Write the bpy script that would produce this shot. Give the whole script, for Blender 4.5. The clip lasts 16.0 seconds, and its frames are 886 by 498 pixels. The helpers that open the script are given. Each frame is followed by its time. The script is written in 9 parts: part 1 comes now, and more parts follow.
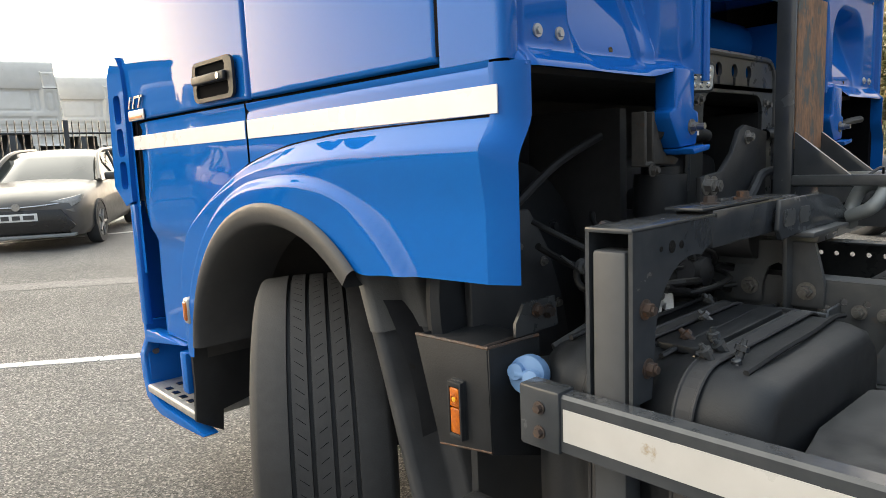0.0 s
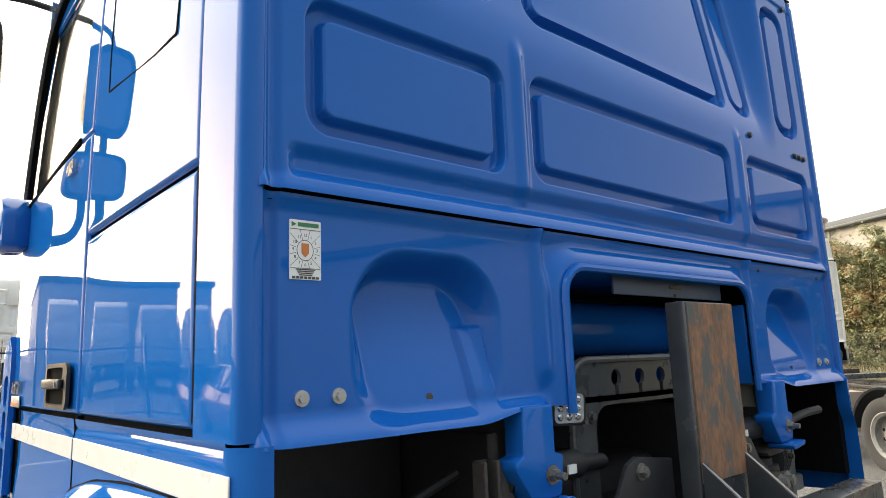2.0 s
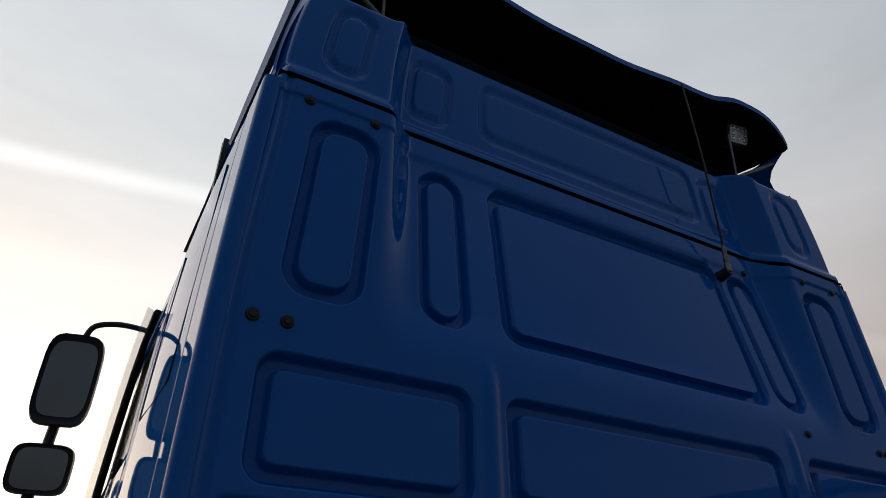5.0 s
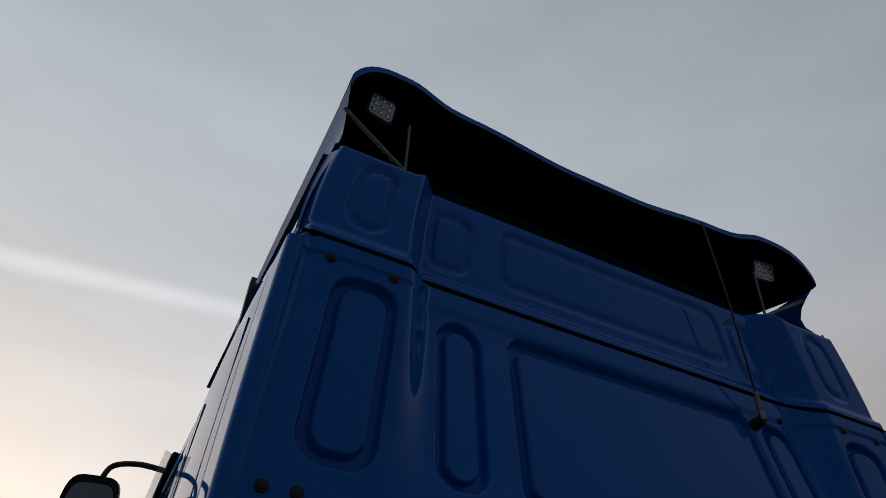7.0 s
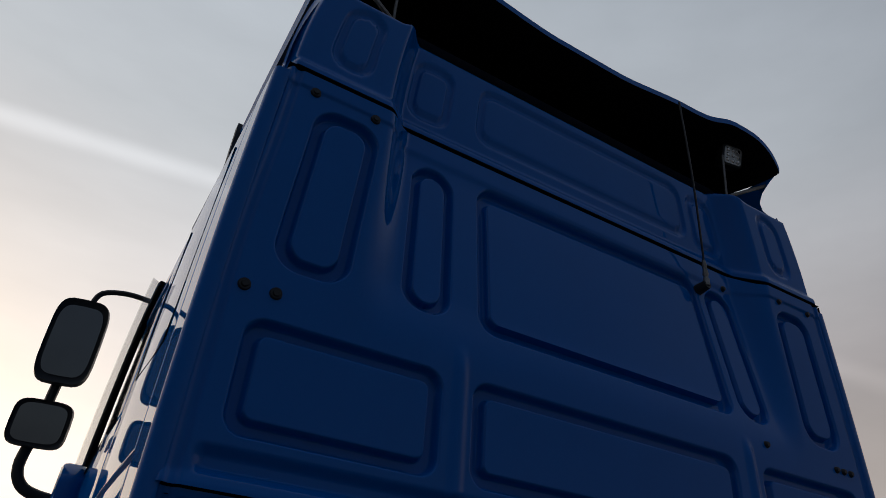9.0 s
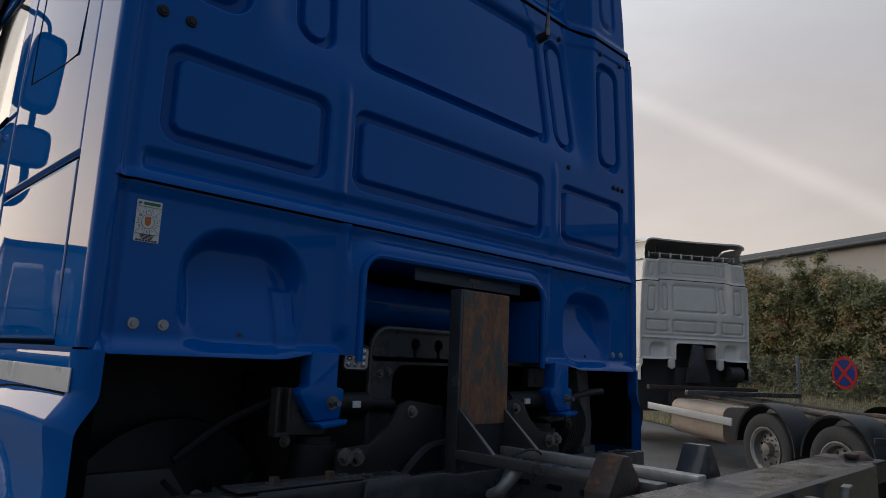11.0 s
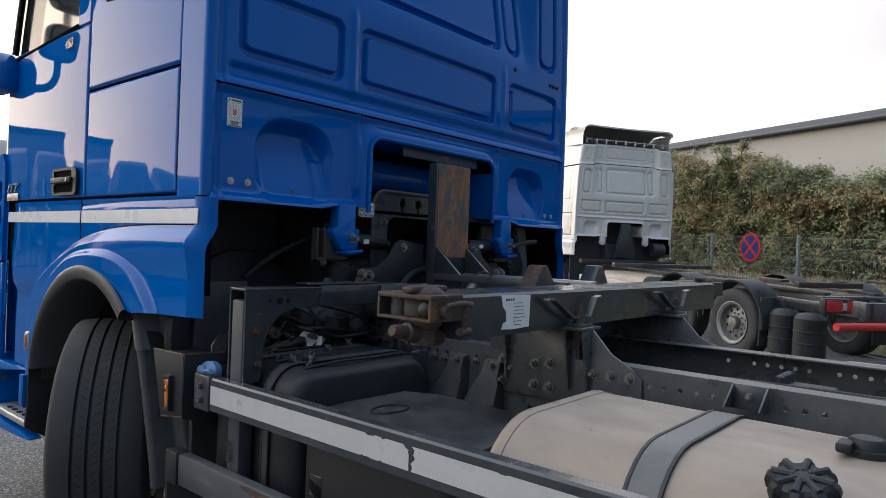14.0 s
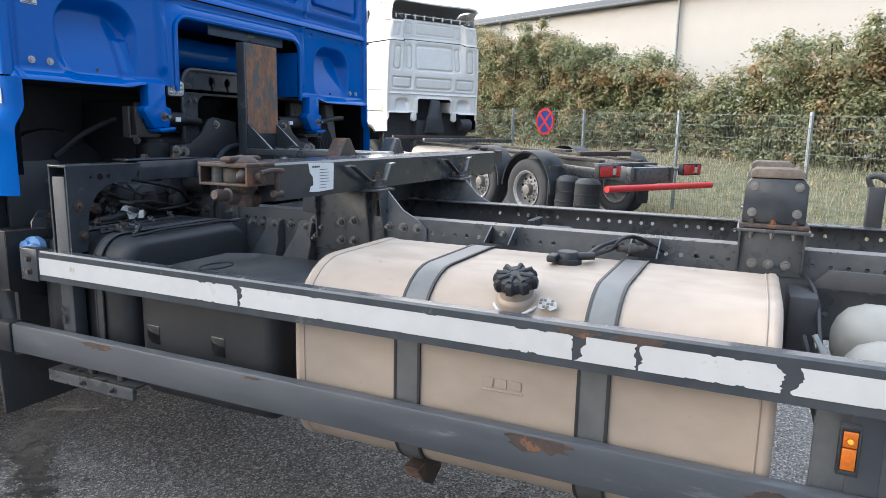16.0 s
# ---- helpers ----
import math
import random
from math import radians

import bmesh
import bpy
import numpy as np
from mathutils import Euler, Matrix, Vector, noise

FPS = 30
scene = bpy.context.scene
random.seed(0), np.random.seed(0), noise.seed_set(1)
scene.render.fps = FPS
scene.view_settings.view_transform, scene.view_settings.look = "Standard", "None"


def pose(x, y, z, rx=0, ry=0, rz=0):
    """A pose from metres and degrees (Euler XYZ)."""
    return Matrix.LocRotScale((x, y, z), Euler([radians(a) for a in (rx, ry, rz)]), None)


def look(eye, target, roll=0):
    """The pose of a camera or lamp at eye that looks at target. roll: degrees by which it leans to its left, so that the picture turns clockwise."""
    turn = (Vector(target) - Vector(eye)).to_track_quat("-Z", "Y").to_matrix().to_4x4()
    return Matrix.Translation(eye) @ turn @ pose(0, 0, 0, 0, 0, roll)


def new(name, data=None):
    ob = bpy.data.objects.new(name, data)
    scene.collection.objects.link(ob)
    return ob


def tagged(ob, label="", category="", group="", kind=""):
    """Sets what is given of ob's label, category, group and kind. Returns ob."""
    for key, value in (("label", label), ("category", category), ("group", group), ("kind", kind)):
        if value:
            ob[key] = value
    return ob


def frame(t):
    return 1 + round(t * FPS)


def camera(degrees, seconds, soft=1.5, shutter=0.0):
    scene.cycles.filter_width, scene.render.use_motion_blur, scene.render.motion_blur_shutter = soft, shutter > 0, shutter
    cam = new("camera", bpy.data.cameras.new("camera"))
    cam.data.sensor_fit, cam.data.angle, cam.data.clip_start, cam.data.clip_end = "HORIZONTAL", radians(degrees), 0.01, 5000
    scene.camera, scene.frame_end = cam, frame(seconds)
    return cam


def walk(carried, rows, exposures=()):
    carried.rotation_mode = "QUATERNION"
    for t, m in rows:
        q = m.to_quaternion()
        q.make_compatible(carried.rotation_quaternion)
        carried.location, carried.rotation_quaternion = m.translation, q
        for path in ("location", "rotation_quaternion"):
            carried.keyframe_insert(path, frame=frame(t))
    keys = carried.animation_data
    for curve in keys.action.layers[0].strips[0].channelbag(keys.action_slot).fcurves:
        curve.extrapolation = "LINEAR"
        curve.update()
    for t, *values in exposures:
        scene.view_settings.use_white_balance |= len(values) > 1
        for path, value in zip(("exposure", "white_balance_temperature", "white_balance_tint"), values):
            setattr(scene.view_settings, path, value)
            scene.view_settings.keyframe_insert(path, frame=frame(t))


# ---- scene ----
cam = camera(67.3, 16.0, 0.75)
PATH = [
    (0, (-2.209, -0.853, 1.38), (-0.859, 0.597, 1.106), -2.4),
    (0.5, (-2.027, -1.027, 1.41), (-0.686, 0.43, 1.133), -2.3),
    (1, (-1.907, -1.08, 1.5), (-0.577, 0.397, 1.275), -2.2),
    (1.5, (-1.805, -1.024, 1.606), (-0.493, 0.486, 1.6), -1.7),
    (2, (-1.676, -1.003, 1.671), (-0.388, 0.489, 2.009), -2.2),
    (2.5, (-1.505, -1.072, 1.725), (-0.289, 0.4, 2.32), -2.3),
    (3, (-1.437, -1.097, 1.731), (-0.308, 0.374, 2.481), -2.4),
    (3.5, (-1.483, -1.087, 1.739), (-0.41, 0.395, 2.548), -1.9),
    (4, (-1.468, -1.156, 1.756), (-0.453, 0.36, 2.576), -1.4),
    (4.5, (-1.409, -1.262, 1.748), (-0.479, 0.287, 2.606), -1.6),
    (5, (-1.406, -1.275, 1.788), (-0.578, 0.193, 2.864), -0.2),
    (5.2, (-1.419, -1.277, 1.81), (-0.635, 0.111, 3.017), 0.2),
    (7.3, (-1.403, -1.353, 1.876), (-0.755, -0.024, 3.222), 1.8),
    (7.5, (-1.373, -1.355, 1.845), (-0.721, -0.025, 3.189), 1.8),
    (8, (-1.329, -1.377, 1.752), (-0.687, -0.018, 3.072), 2.1),
    (8.5, (-1.337, -1.388, 1.697), (-0.665, 0.028, 2.941), 2.9),
    (9, (-1.387, -1.387, 1.701), (-0.588, 0.094, 2.78), 4.7),
    (9.5, (-1.467, -1.38, 1.708), (-0.429, 0.106, 2.553), 4.1),
    (10, (-1.525, -1.457, 1.648), (-0.348, -0.002, 2.354), 3.7),
    (10.2, (-1.551, -1.505, 1.635), (-0.311, -0.065, 2.26), 3.6),
    (12.3, (-2.038, -1.959, 1.429), (-0.607, -0.567, 1.559), 2.1),
    (12.5, (-2.07, -2.03, 1.42), (-0.641, -0.635, 1.545), 2.3),
    (13, (-2.191, -2.119, 1.403), (-0.768, -0.718, 1.517), 2.3),
    (13.5, (-2.335, -2.119, 1.395), (-0.812, -0.823, 1.416), 2.2),
    (14, (-2.47, -2.171, 1.404), (-0.947, -0.874, 1.401), 2.1),
    (14.5, (-2.536, -2.283, 1.402), (-1.011, -0.99, 1.345), 2.1),
    (15, (-2.583, -2.377, 1.393), (-1.041, -1.144, 1.074), 2.2),
    (15.5, (-2.677, -2.428, 1.406), (-1.06, -1.304, 1.062), 1.6),
    (16, (-2.794, -2.446, 1.39), (-1.004, -1.625, 1.041), 1.1),
]
EXPOSURES = [(0, 2.85, 7450, 8), (1.0, 3.05, 7550, 8), (1.5, 3.1, 7700, 8), (2.0, 3.0, 7700, 8), (2.5, 2.68, 7150, 8), (3.0, 2.48, 6400, 10), (3.5, 1.82, 6200, 11), (4.5, 0.97, 6400, 12), (5.2, 0.27, 6700, 12), (7.3, -0.05, 6400, 12), (9.0, 0.0, 6400, 12), (10.0, 0.2, 6500, 11), (12.3, 1.4, 6050, 11), (13.5, 1.7, 6100, 10), (14.5, 1.85, 6100, 10), (15.2, 2.74, 6100, 10), (16.0, 2.93, 6080, 10)]
walk(cam, [(t, look(eye, target, roll)) for t, eye, target, roll in PATH], EXPOSURES)

# ---- world, sun, exposure ----
world = bpy.data.worlds.new("sky")
scene.world = world
world.use_nodes = True
wn, wl = world.node_tree.nodes, world.node_tree.links
wn.clear()
w_out = wn.new("ShaderNodeOutputWorld")
w_bg = wn.new("ShaderNodeBackground")
w_tc = wn.new("ShaderNodeTexCoord")
w_sky = wn.new("ShaderNodeTexSky")
w_sky.sky_type = "NISHITA"
w_sky.sun_disc = False
w_sky.sun_elevation = radians(11)
w_sky.sun_rotation = radians(-18)
w_sky.dust_density = 3.0
w_sky.air_density = 1.2
w_sep = wn.new("ShaderNodeSeparateXYZ")
wl.new(w_tc.outputs["Generated"], w_sep.inputs[0])
# a thin high layer of cloud: warm near the horizon, grey-blue overhead
w_ramp = wn.new("ShaderNodeValToRGB")
els = w_ramp.color_ramp.elements
els[0].position, els[0].color = 0.0, (7.6, 6.75, 5.9, 1)
els[1].position, els[1].color = 1.0, (3.65, 4.12, 4.5, 1)
e = els.new(0.16); e.color = (7.3, 6.7, 6.15, 1)
e = els.new(0.38); e.color = (5.7, 5.5, 5.45, 1)
e = els.new(0.62); e.color = (4.0, 4.25, 4.4, 1)
wl.new(w_sep.outputs["Z"], w_ramp.inputs[0])
w_map = wn.new("ShaderNodeMapping")
w_map.inputs["Scale"].default_value = (1.2, 1.8, 4.5)
wl.new(w_tc.outputs["Generated"], w_map.inputs[0])
w_noise = wn.new("ShaderNodeTexNoise")
w_noise.inputs["Scale"].default_value = 1.6
w_noise.inputs["Detail"].default_value = 6
w_noise.inputs["Roughness"].default_value = 0.55
wl.new(w_map.outputs[0], w_noise.inputs["Vector"])
w_var = wn.new("ShaderNodeMapRange")
w_var.inputs["From Min"].default_value = 0.3
w_var.inputs["From Max"].default_value = 0.7
w_var.inputs["To Min"].default_value = 0.91
w_var.inputs["To Max"].default_value = 1.08
wl.new(w_noise.outputs["Fac"], w_var.inputs[0])
w_mul = wn.new("ShaderNodeMix")
w_mul.data_type, w_mul.blend_type = "RGBA", "MULTIPLY"
w_mul.inputs["Factor"].default_value = 1.0
wl.new(w_ramp.outputs[0], w_mul.inputs["A"])
wl.new(w_var.outputs[0], w_mul.inputs["B"])
# an old contrail across the sky
w_dot = wn.new("ShaderNodeVectorMath")
w_dot.operation = "DOT_PRODUCT"
w_dot.inputs[1].default_value = (0.065, 0.565, -0.822)
wl.new(w_tc.outputs["Generated"], w_dot.inputs[0])
w_abs = wn.new("ShaderNodeMath"); w_abs.operation = "ABSOLUTE"
wl.new(w_dot.outputs["Value"], w_abs.inputs[0])
w_trail = wn.new("ShaderNodeMapRange")
w_trail.interpolation_type = "SMOOTHSTEP"
w_trail.inputs["From Min"].default_value = 0.0
w_trail.inputs["From Max"].default_value = 0.022
w_trail.inputs["To Min"].default_value = 1.26
w_trail.inputs["To Max"].default_value = 1.0
wl.new(w_abs.outputs[0], w_trail.inputs[0])
w_mul2 = wn.new("ShaderNodeMix")
w_mul2.data_type, w_mul2.blend_type = "RGBA", "MULTIPLY"
w_thin = wn.new("ShaderNodeMapRange")
w_thin.interpolation_type = "SMOOTHSTEP"
w_thin.inputs["From Min"].default_value = -0.15
w_thin.inputs["From Max"].default_value = 0.45
w_thin.inputs["To Min"].default_value = 1.0
w_thin.inputs["To Max"].default_value = 0.55
wl.new(w_sep.outputs["X"], w_thin.inputs[0])
wl.new(w_thin.outputs[0], w_mul2.inputs["Factor"])
wl.new(w_mul.outputs["Result"], w_mul2.inputs["A"])
wl.new(w_trail.outputs[0], w_mul2.inputs["B"])
# the sky is brighter towards the veiled sun ahead of the truck
w_side = wn.new("ShaderNodeVectorMath")
w_side.operation = "DOT_PRODUCT"
w_side.inputs[1].default_value = (0.08, 0.99, 0.0)
wl.new(w_tc.outputs["Generated"], w_side.inputs[0])
w_sr = wn.new("ShaderNodeMapRange")
w_sr.inputs["From Min"].default_value = -1.0
w_sr.inputs["From Max"].default_value = 1.0
wl.new(w_side.outputs["Value"], w_sr.inputs[0])
w_away = wn.new("ShaderNodeValToRGB")
els = w_away.color_ramp.elements
els[0].position, els[0].color = 0.0, (0.07, 0.1, 0.17, 1)
els[1].position, els[1].color = 1.0, (1.36, 1.35, 1.33, 1)
e = els.new(0.33); e.color = (0.33, 0.38, 0.47, 1)
e = els.new(0.52); e.color = (0.62, 0.64, 0.68, 1)
wl.new(w_sr.outputs[0], w_away.inputs[0])
w_mul3 = wn.new("ShaderNodeMix")
w_mul3.data_type, w_mul3.blend_type = "RGBA", "MULTIPLY"
w_mul3.inputs["Factor"].default_value = 1.0
wl.new(w_mul2.outputs["Result"], w_mul3.inputs["A"])
wl.new(w_away.outputs[0], w_mul3.inputs["B"])
# and duller again far to either side
w_xr = wn.new("ShaderNodeMapRange")
w_xr.inputs["From Min"].default_value = -1.0
w_xr.inputs["From Max"].default_value = 1.0
wl.new(w_sep.outputs["X"], w_xr.inputs[0])
w_left = wn.new("ShaderNodeValToRGB")
els = w_left.color_ramp.elements
els[0].position, els[0].color = 0.1, (0.46, 0.455, 0.445, 1)
els[1].position, els[1].color = 0.93, (0.57, 0.535, 0.51, 1)
e = els.new(0.3); e.color = (0.64, 0.62, 0.59, 1)
e = els.new(0.48); e.color = (1.0, 0.975, 0.935, 1)
e = els.new(0.66); e.color = (0.97, 0.935, 0.905, 1)
wl.new(w_xr.outputs[0], w_left.inputs[0])
w_mul4 = wn.new("ShaderNodeMix")
w_mul4.data_type, w_mul4.blend_type = "RGBA", "MULTIPLY"
w_mul4.inputs["Factor"].default_value = 1.0
wl.new(w_mul3.outputs["Result"], w_mul4.inputs["A"])
w_high = wn.new("ShaderNodeMapRange")
w_high.interpolation_type = "SMOOTHSTEP"
w_high.inputs["From Min"].default_value = 0.28
w_high.inputs["From Max"].default_value = 0.65
wl.new(w_sep.outputs["Z"], w_high.inputs[0])
w_low = wn.new("ShaderNodeMix")
w_low.data_type = "RGBA"
wl.new(w_high.outputs[0], w_low.inputs["Factor"])
wl.new(w_left.outputs[0], w_low.inputs["A"])
w_low.inputs["B"].default_value = (1.0, 1.0, 1.0, 1)
wl.new(w_low.outputs["Result"], w_mul4.inputs["B"])
w_mix = wn.new("ShaderNodeMix")
w_mix.data_type = "RGBA"
w_mix.inputs["Factor"].default_value = 0.9
wl.new(w_sky.outputs[0], w_mix.inputs["A"])
wl.new(w_mul4.outputs["Result"], w_mix.inputs["B"])
wl.new(w_mix.outputs["Result"], w_bg.inputs["Color"])
w_bg.inputs["Strength"].default_value = 0.12
wl.new(w_bg.outputs[0], w_out.inputs[0])

sun = new("sun", bpy.data.lights.new("sun", "SUN"))
sun.data.energy = 0.5
sun.data.angle = radians(140)
sun.data.color = (1.0, 0.9, 0.78)
sun.matrix_world = look((-3, 20, 7.5), (0, 0, 0))

# ---- materials ----
def node_mat(name):
    m = bpy.data.materials.new(name)
    m.use_nodes = True
    nt = m.node_tree
    return m, nt.nodes, nt.links, nt.nodes["Principled BSDF"]


def mat(name, c1, c2, rough=0.5, metal=0.0, scale=6.0, big=0.9, bump=0.0, bump_scale=60.0, coat=0.0, spots=None, spot_scale=9.0, spot_at=0.62, dust=0.0, spec=0.5, stretch=(1, 1, 1)):
    """Two colours over fine and broad noise, optional spots of a third (rust, dirt), dust on upward faces' broad noise, fine relief."""
    m, n, l, b = node_mat(name)
    tc = n.new("ShaderNodeTexCoord")
    mp = n.new("ShaderNodeMapping")
    mp.inputs["Scale"].default_value = stretch
    l.new(tc.outputs["Object"], mp.inputs[0])
    fine = n.new("ShaderNodeTexNoise")
    fine.inputs["Scale"].default_value = scale * 6
    fine.inputs["Detail"].default_value = 5
    l.new(mp.outputs[0], fine.inputs["Vector"])
    broad = n.new("ShaderNodeTexNoise")
    broad.inputs["Scale"].default_value = scale * big
    broad.inputs["Detail"].default_value = 4
    broad.inputs["Roughness"].default_value = 0.6
    l.new(mp.outputs[0], broad.inputs["Vector"])
    add = n.new("ShaderNodeMath"); add.operation = "MULTIPLY_ADD"
    add.inputs[1].default_value = 0.45
    l.new(fine.outputs["Fac"], add.inputs[0])
    half = n.new("ShaderNodeMath"); half.operation = "MULTIPLY"; half.inputs[1].default_value = 0.55
    l.new(broad.outputs["Fac"], half.inputs[0])
    l.new(half.outputs[0], add.inputs[2])
    rng = n.new("ShaderNodeMapRange")
    rng.inputs["From Min"].default_value = 0.36
    rng.inputs["From Max"].default_value = 0.64
    l.new(add.outputs[0], rng.inputs[0])
    mix = n.new("ShaderNodeMix"); mix.data_type = "RGBA"
    mix.inputs["A"].default_value = (*c1, 1)
    mix.inputs["B"].default_value = (*c2, 1)
    l.new(rng.outputs[0], mix.inputs["Factor"])
    colour = mix.outputs["Result"]
    rr = n.new("ShaderNodeMapRange")
    rr.inputs["To Min"].default_value = max(0.02, rough - 0.07)
    rr.inputs["To Max"].default_value = min(1, rough + 0.1)
    l.new(rng.outputs[0], rr.inputs[0])
    rough_out = rr.outputs[0]
    if spots:
        sp = n.new("ShaderNodeTexNoise")
        sp.inputs["Scale"].default_value = spot_scale
        sp.inputs["Detail"].default_value = 9
        sp.inputs["Roughness"].default_value = 0.68
        l.new(mp.outputs[0], sp.inputs["Vector"])
        sr = n.new("ShaderNodeMapRange")
        sr.inputs["From Min"].default_value = spot_at
        sr.inputs["From Max"].default_value = spot_at + 0.07
        l.new(sp.outputs["Fac"], sr.inputs[0])
        m2 = n.new("ShaderNodeMix"); m2.data_type = "RGBA"
        l.new(sr.outputs[0], m2.inputs["Factor"])
        l.new(colour, m2.inputs["A"])
        m2.inputs["B"].default_value = (*spots, 1)
        colour = m2.outputs["Result"]
        if coat == 0:
            r2 = n.new("ShaderNodeMath"); r2.operation = "MULTIPLY_ADD"
            r2.inputs[1].default_value = 0.3
            r2.use_clamp = True
            l.new(sr.outputs[0], r2.inputs[0])
            l.new(rough_out, r2.inputs[2])
            rough_out = r2.outputs[0]
    if dust:
        ge = n.new("ShaderNodeNewGeometry")
        sx = n.new("ShaderNodeSeparateXYZ")
        l.new(ge.outputs["Normal"], sx.inputs[0])
        du = n.new("ShaderNodeMapRange")
        du.inputs["From Min"].default_value = 0.55
        du.inputs["From Max"].default_value = 1.0
        du.inputs["To Max"].default_value = dust
        l.new(sx.outputs["Z"], du.inputs[0])
        dm = n.new("ShaderNodeMath"); dm.operation = "MULTIPLY"
        l.new(du.outputs[0], dm.inputs[0])
        l.new(rng.outputs[0], dm.inputs[1])
        m3 = n.new("ShaderNodeMix"); m3.data_type = "RGBA"
        l.new(dm.outputs[0], m3.inputs["Factor"])
        l.new(colour, m3.inputs["A"])
        m3.inputs["B"].default_value = (0.25, 0.25, 0.25, 1)
        colour = m3.outputs["Result"]
    l.new(colour, b.inputs["Base Color"])
    l.new(rough_out, b.inputs["Roughness"])
    b.inputs["Metallic"].default_value = metal
    b.inputs["Specular IOR Level"].default_value = spec
    if coat:
        b.inputs["Coat Weight"].default_value = coat
        b.inputs["Coat Roughness"].default_value = 0.02
        b.inputs["Coat IOR"].default_value = 1.42
    if bump:
        bn = n.new("ShaderNodeTexNoise")
        bn.inputs["Scale"].default_value = bump_scale
        bn.inputs["Detail"].default_value = 4
        l.new(mp.outputs[0], bn.inputs["Vector"])
        bp = n.new("ShaderNodeBump")
        bp.inputs["Strength"].default_value = bump
        bp.inputs["Distance"].default_value = 0.004
        l.new(bn.outputs["Fac"], bp.inputs["Height"])
        l.new(bp.outputs[0], b.inputs["Normal"])
    return m


M_BLUE = mat("blue_paint", (0.0003, 0.107, 0.415), (0.0004, 0.113, 0.44), 0.5, 0.0, 1.2, coat=0.62, spec=0.0, bump=0.012, bump_scale=3.0, spots=(0.008, 0.085, 0.36), spot_scale=38, spot_at=0.73)
M_WHITEPAINT = mat("white_paint", (0.76, 0.735, 0.685), (0.68, 0.66, 0.605), 0.4, 0.0, 1.0, coat=0.5, spots=(0.4, 0.37, 0.31), spot_scale=14, spot_at=0.68)
M_FRAME = mat("chassis_grey", (0.052, 0.056, 0.06), (0.088, 0.092, 0.096), 0.3, 0.0, 4.0, bump=0.12, bump_scale=90, spots=(0.1, 0.082, 0.068), spot_scale=13, spot_at=0.64, dust=0.25)
M_FRAME2 = mat("beam_grey", (0.034, 0.039, 0.045), (0.053, 0.058, 0.065), 0.19, 0.0, 3.5, bump=0.08, bump_scale=70, spots=(0.12, 0.078, 0.05), spot_scale=8, spot_at=0.65, dust=0.16)
M_LINER = mat("grey_liner", (0.11, 0.115, 0.12), (0.15, 0.155, 0.16), 0.55, 0.0, 3, bump=0.1, spots=(0.06, 0.058, 0.055), spot_scale=7, spot_at=0.58)
M_PLATE = mat("blue_grey_plate", (0.045, 0.075, 0.13), (0.06, 0.09, 0.145), 0.45, 0.1, 3, bump=0.08)
M_POST = mat("worn_grey_post", (0.04, 0.045, 0.053), (0.06, 0.066, 0.074), 0.45, 0.1, 3, bump=0.08, spots=(0.09, 0.07, 0.055), spot_scale=10, spot_at=0.64)
M_RAIL = mat("scratched_rail_grey", (0.05, 0.056, 0.066), (0.075, 0.081, 0.09), 0.42, 0.1, 2.0, bump=0.1, bump_scale=70, spots=(0.13, 0.135, 0.14), spot_scale=7, spot_at=0.61, dust=0.2, stretch=(1, 0.35, 1.8))
M_BLACK = mat("black_plastic", (0.012, 0.0135, 0.016), (0.023, 0.025, 0.028), 0.5, 0.0, 4, bump=0.12, bump_scale=220, dust=0.06, spec=0.35)
M_PAD = mat("worn_brown_pad", (0.19, 0.15, 0.115), (0.11, 0.085, 0.068), 0.75, 0.0, 12, bump=0.3, bump_scale=80, spots=(0.3, 0.26, 0.21), spot_scale=18, spot_at=0.6)
M_MOULD = mat("grey_moulded_plastic", (0.075, 0.075, 0.075), (0.11, 0.108, 0.105), 0.55, 0.0, 3, bump=0.15, bump_scale=180, spots=(0.15, 0.14, 0.13), spot_scale=24, spot_at=0.68)
# near-black for rubber, dark gaps, and the shade painted inside the roof deflector
M_GAP = mat("black_rubber_and_shade", (0.005, 0.005, 0.006), (0.008, 0.008, 0.009), 0.95, 0.0, 6, spec=0.04)
M_COVER = mat("scuffed_cover", (0.03, 0.031, 0.033), (0.06, 0.061, 0.063), 0.5, 0.0, 3, bump=0.2, bump_scale=30, spots=(0.1, 0.1, 0.1), spot_scale=18, spot_at=0.66, dust=0.25)
M_GUARD = mat("dusty_black_mudguard", (0.033, 0.034, 0.037), (0.055, 0.056, 0.058), 0.5, 0.0, 2.5, bump=0.1, bump_scale=160, spots=(0.075, 0.07, 0.062), spot_scale=20, spot_at=0.66, dust=0.2, spec=0.45)
M_DARK = mat("dark_underbody", (0.027, 0.028, 0.032), (0.05, 0.05, 0.052), 0.6, 0.0, 5, bump=0.1, spots=(0.05, 0.045, 0.038), spot_scale=12, spot_at=0.62)
M_RUBBER = mat("tyre_rubber", (0.027, 0.0275, 0.0285), (0.048, 0.048, 0.049), 0.8, 0.0, 5, bump=0.25, bump_scale=200, spots=(0.085, 0.083, 0.08), spot_scale=60, spot_at=0.67)
M_RUST = mat("rusty_steel", (0.03, 0.03, 0.032), (0.075, 0.045, 0.032), 0.6, 0.1, 9, bump=0.5, bump_scale=90, spots=(0.17, 0.082, 0.043), spot_scale=22, spot_at=0.55)
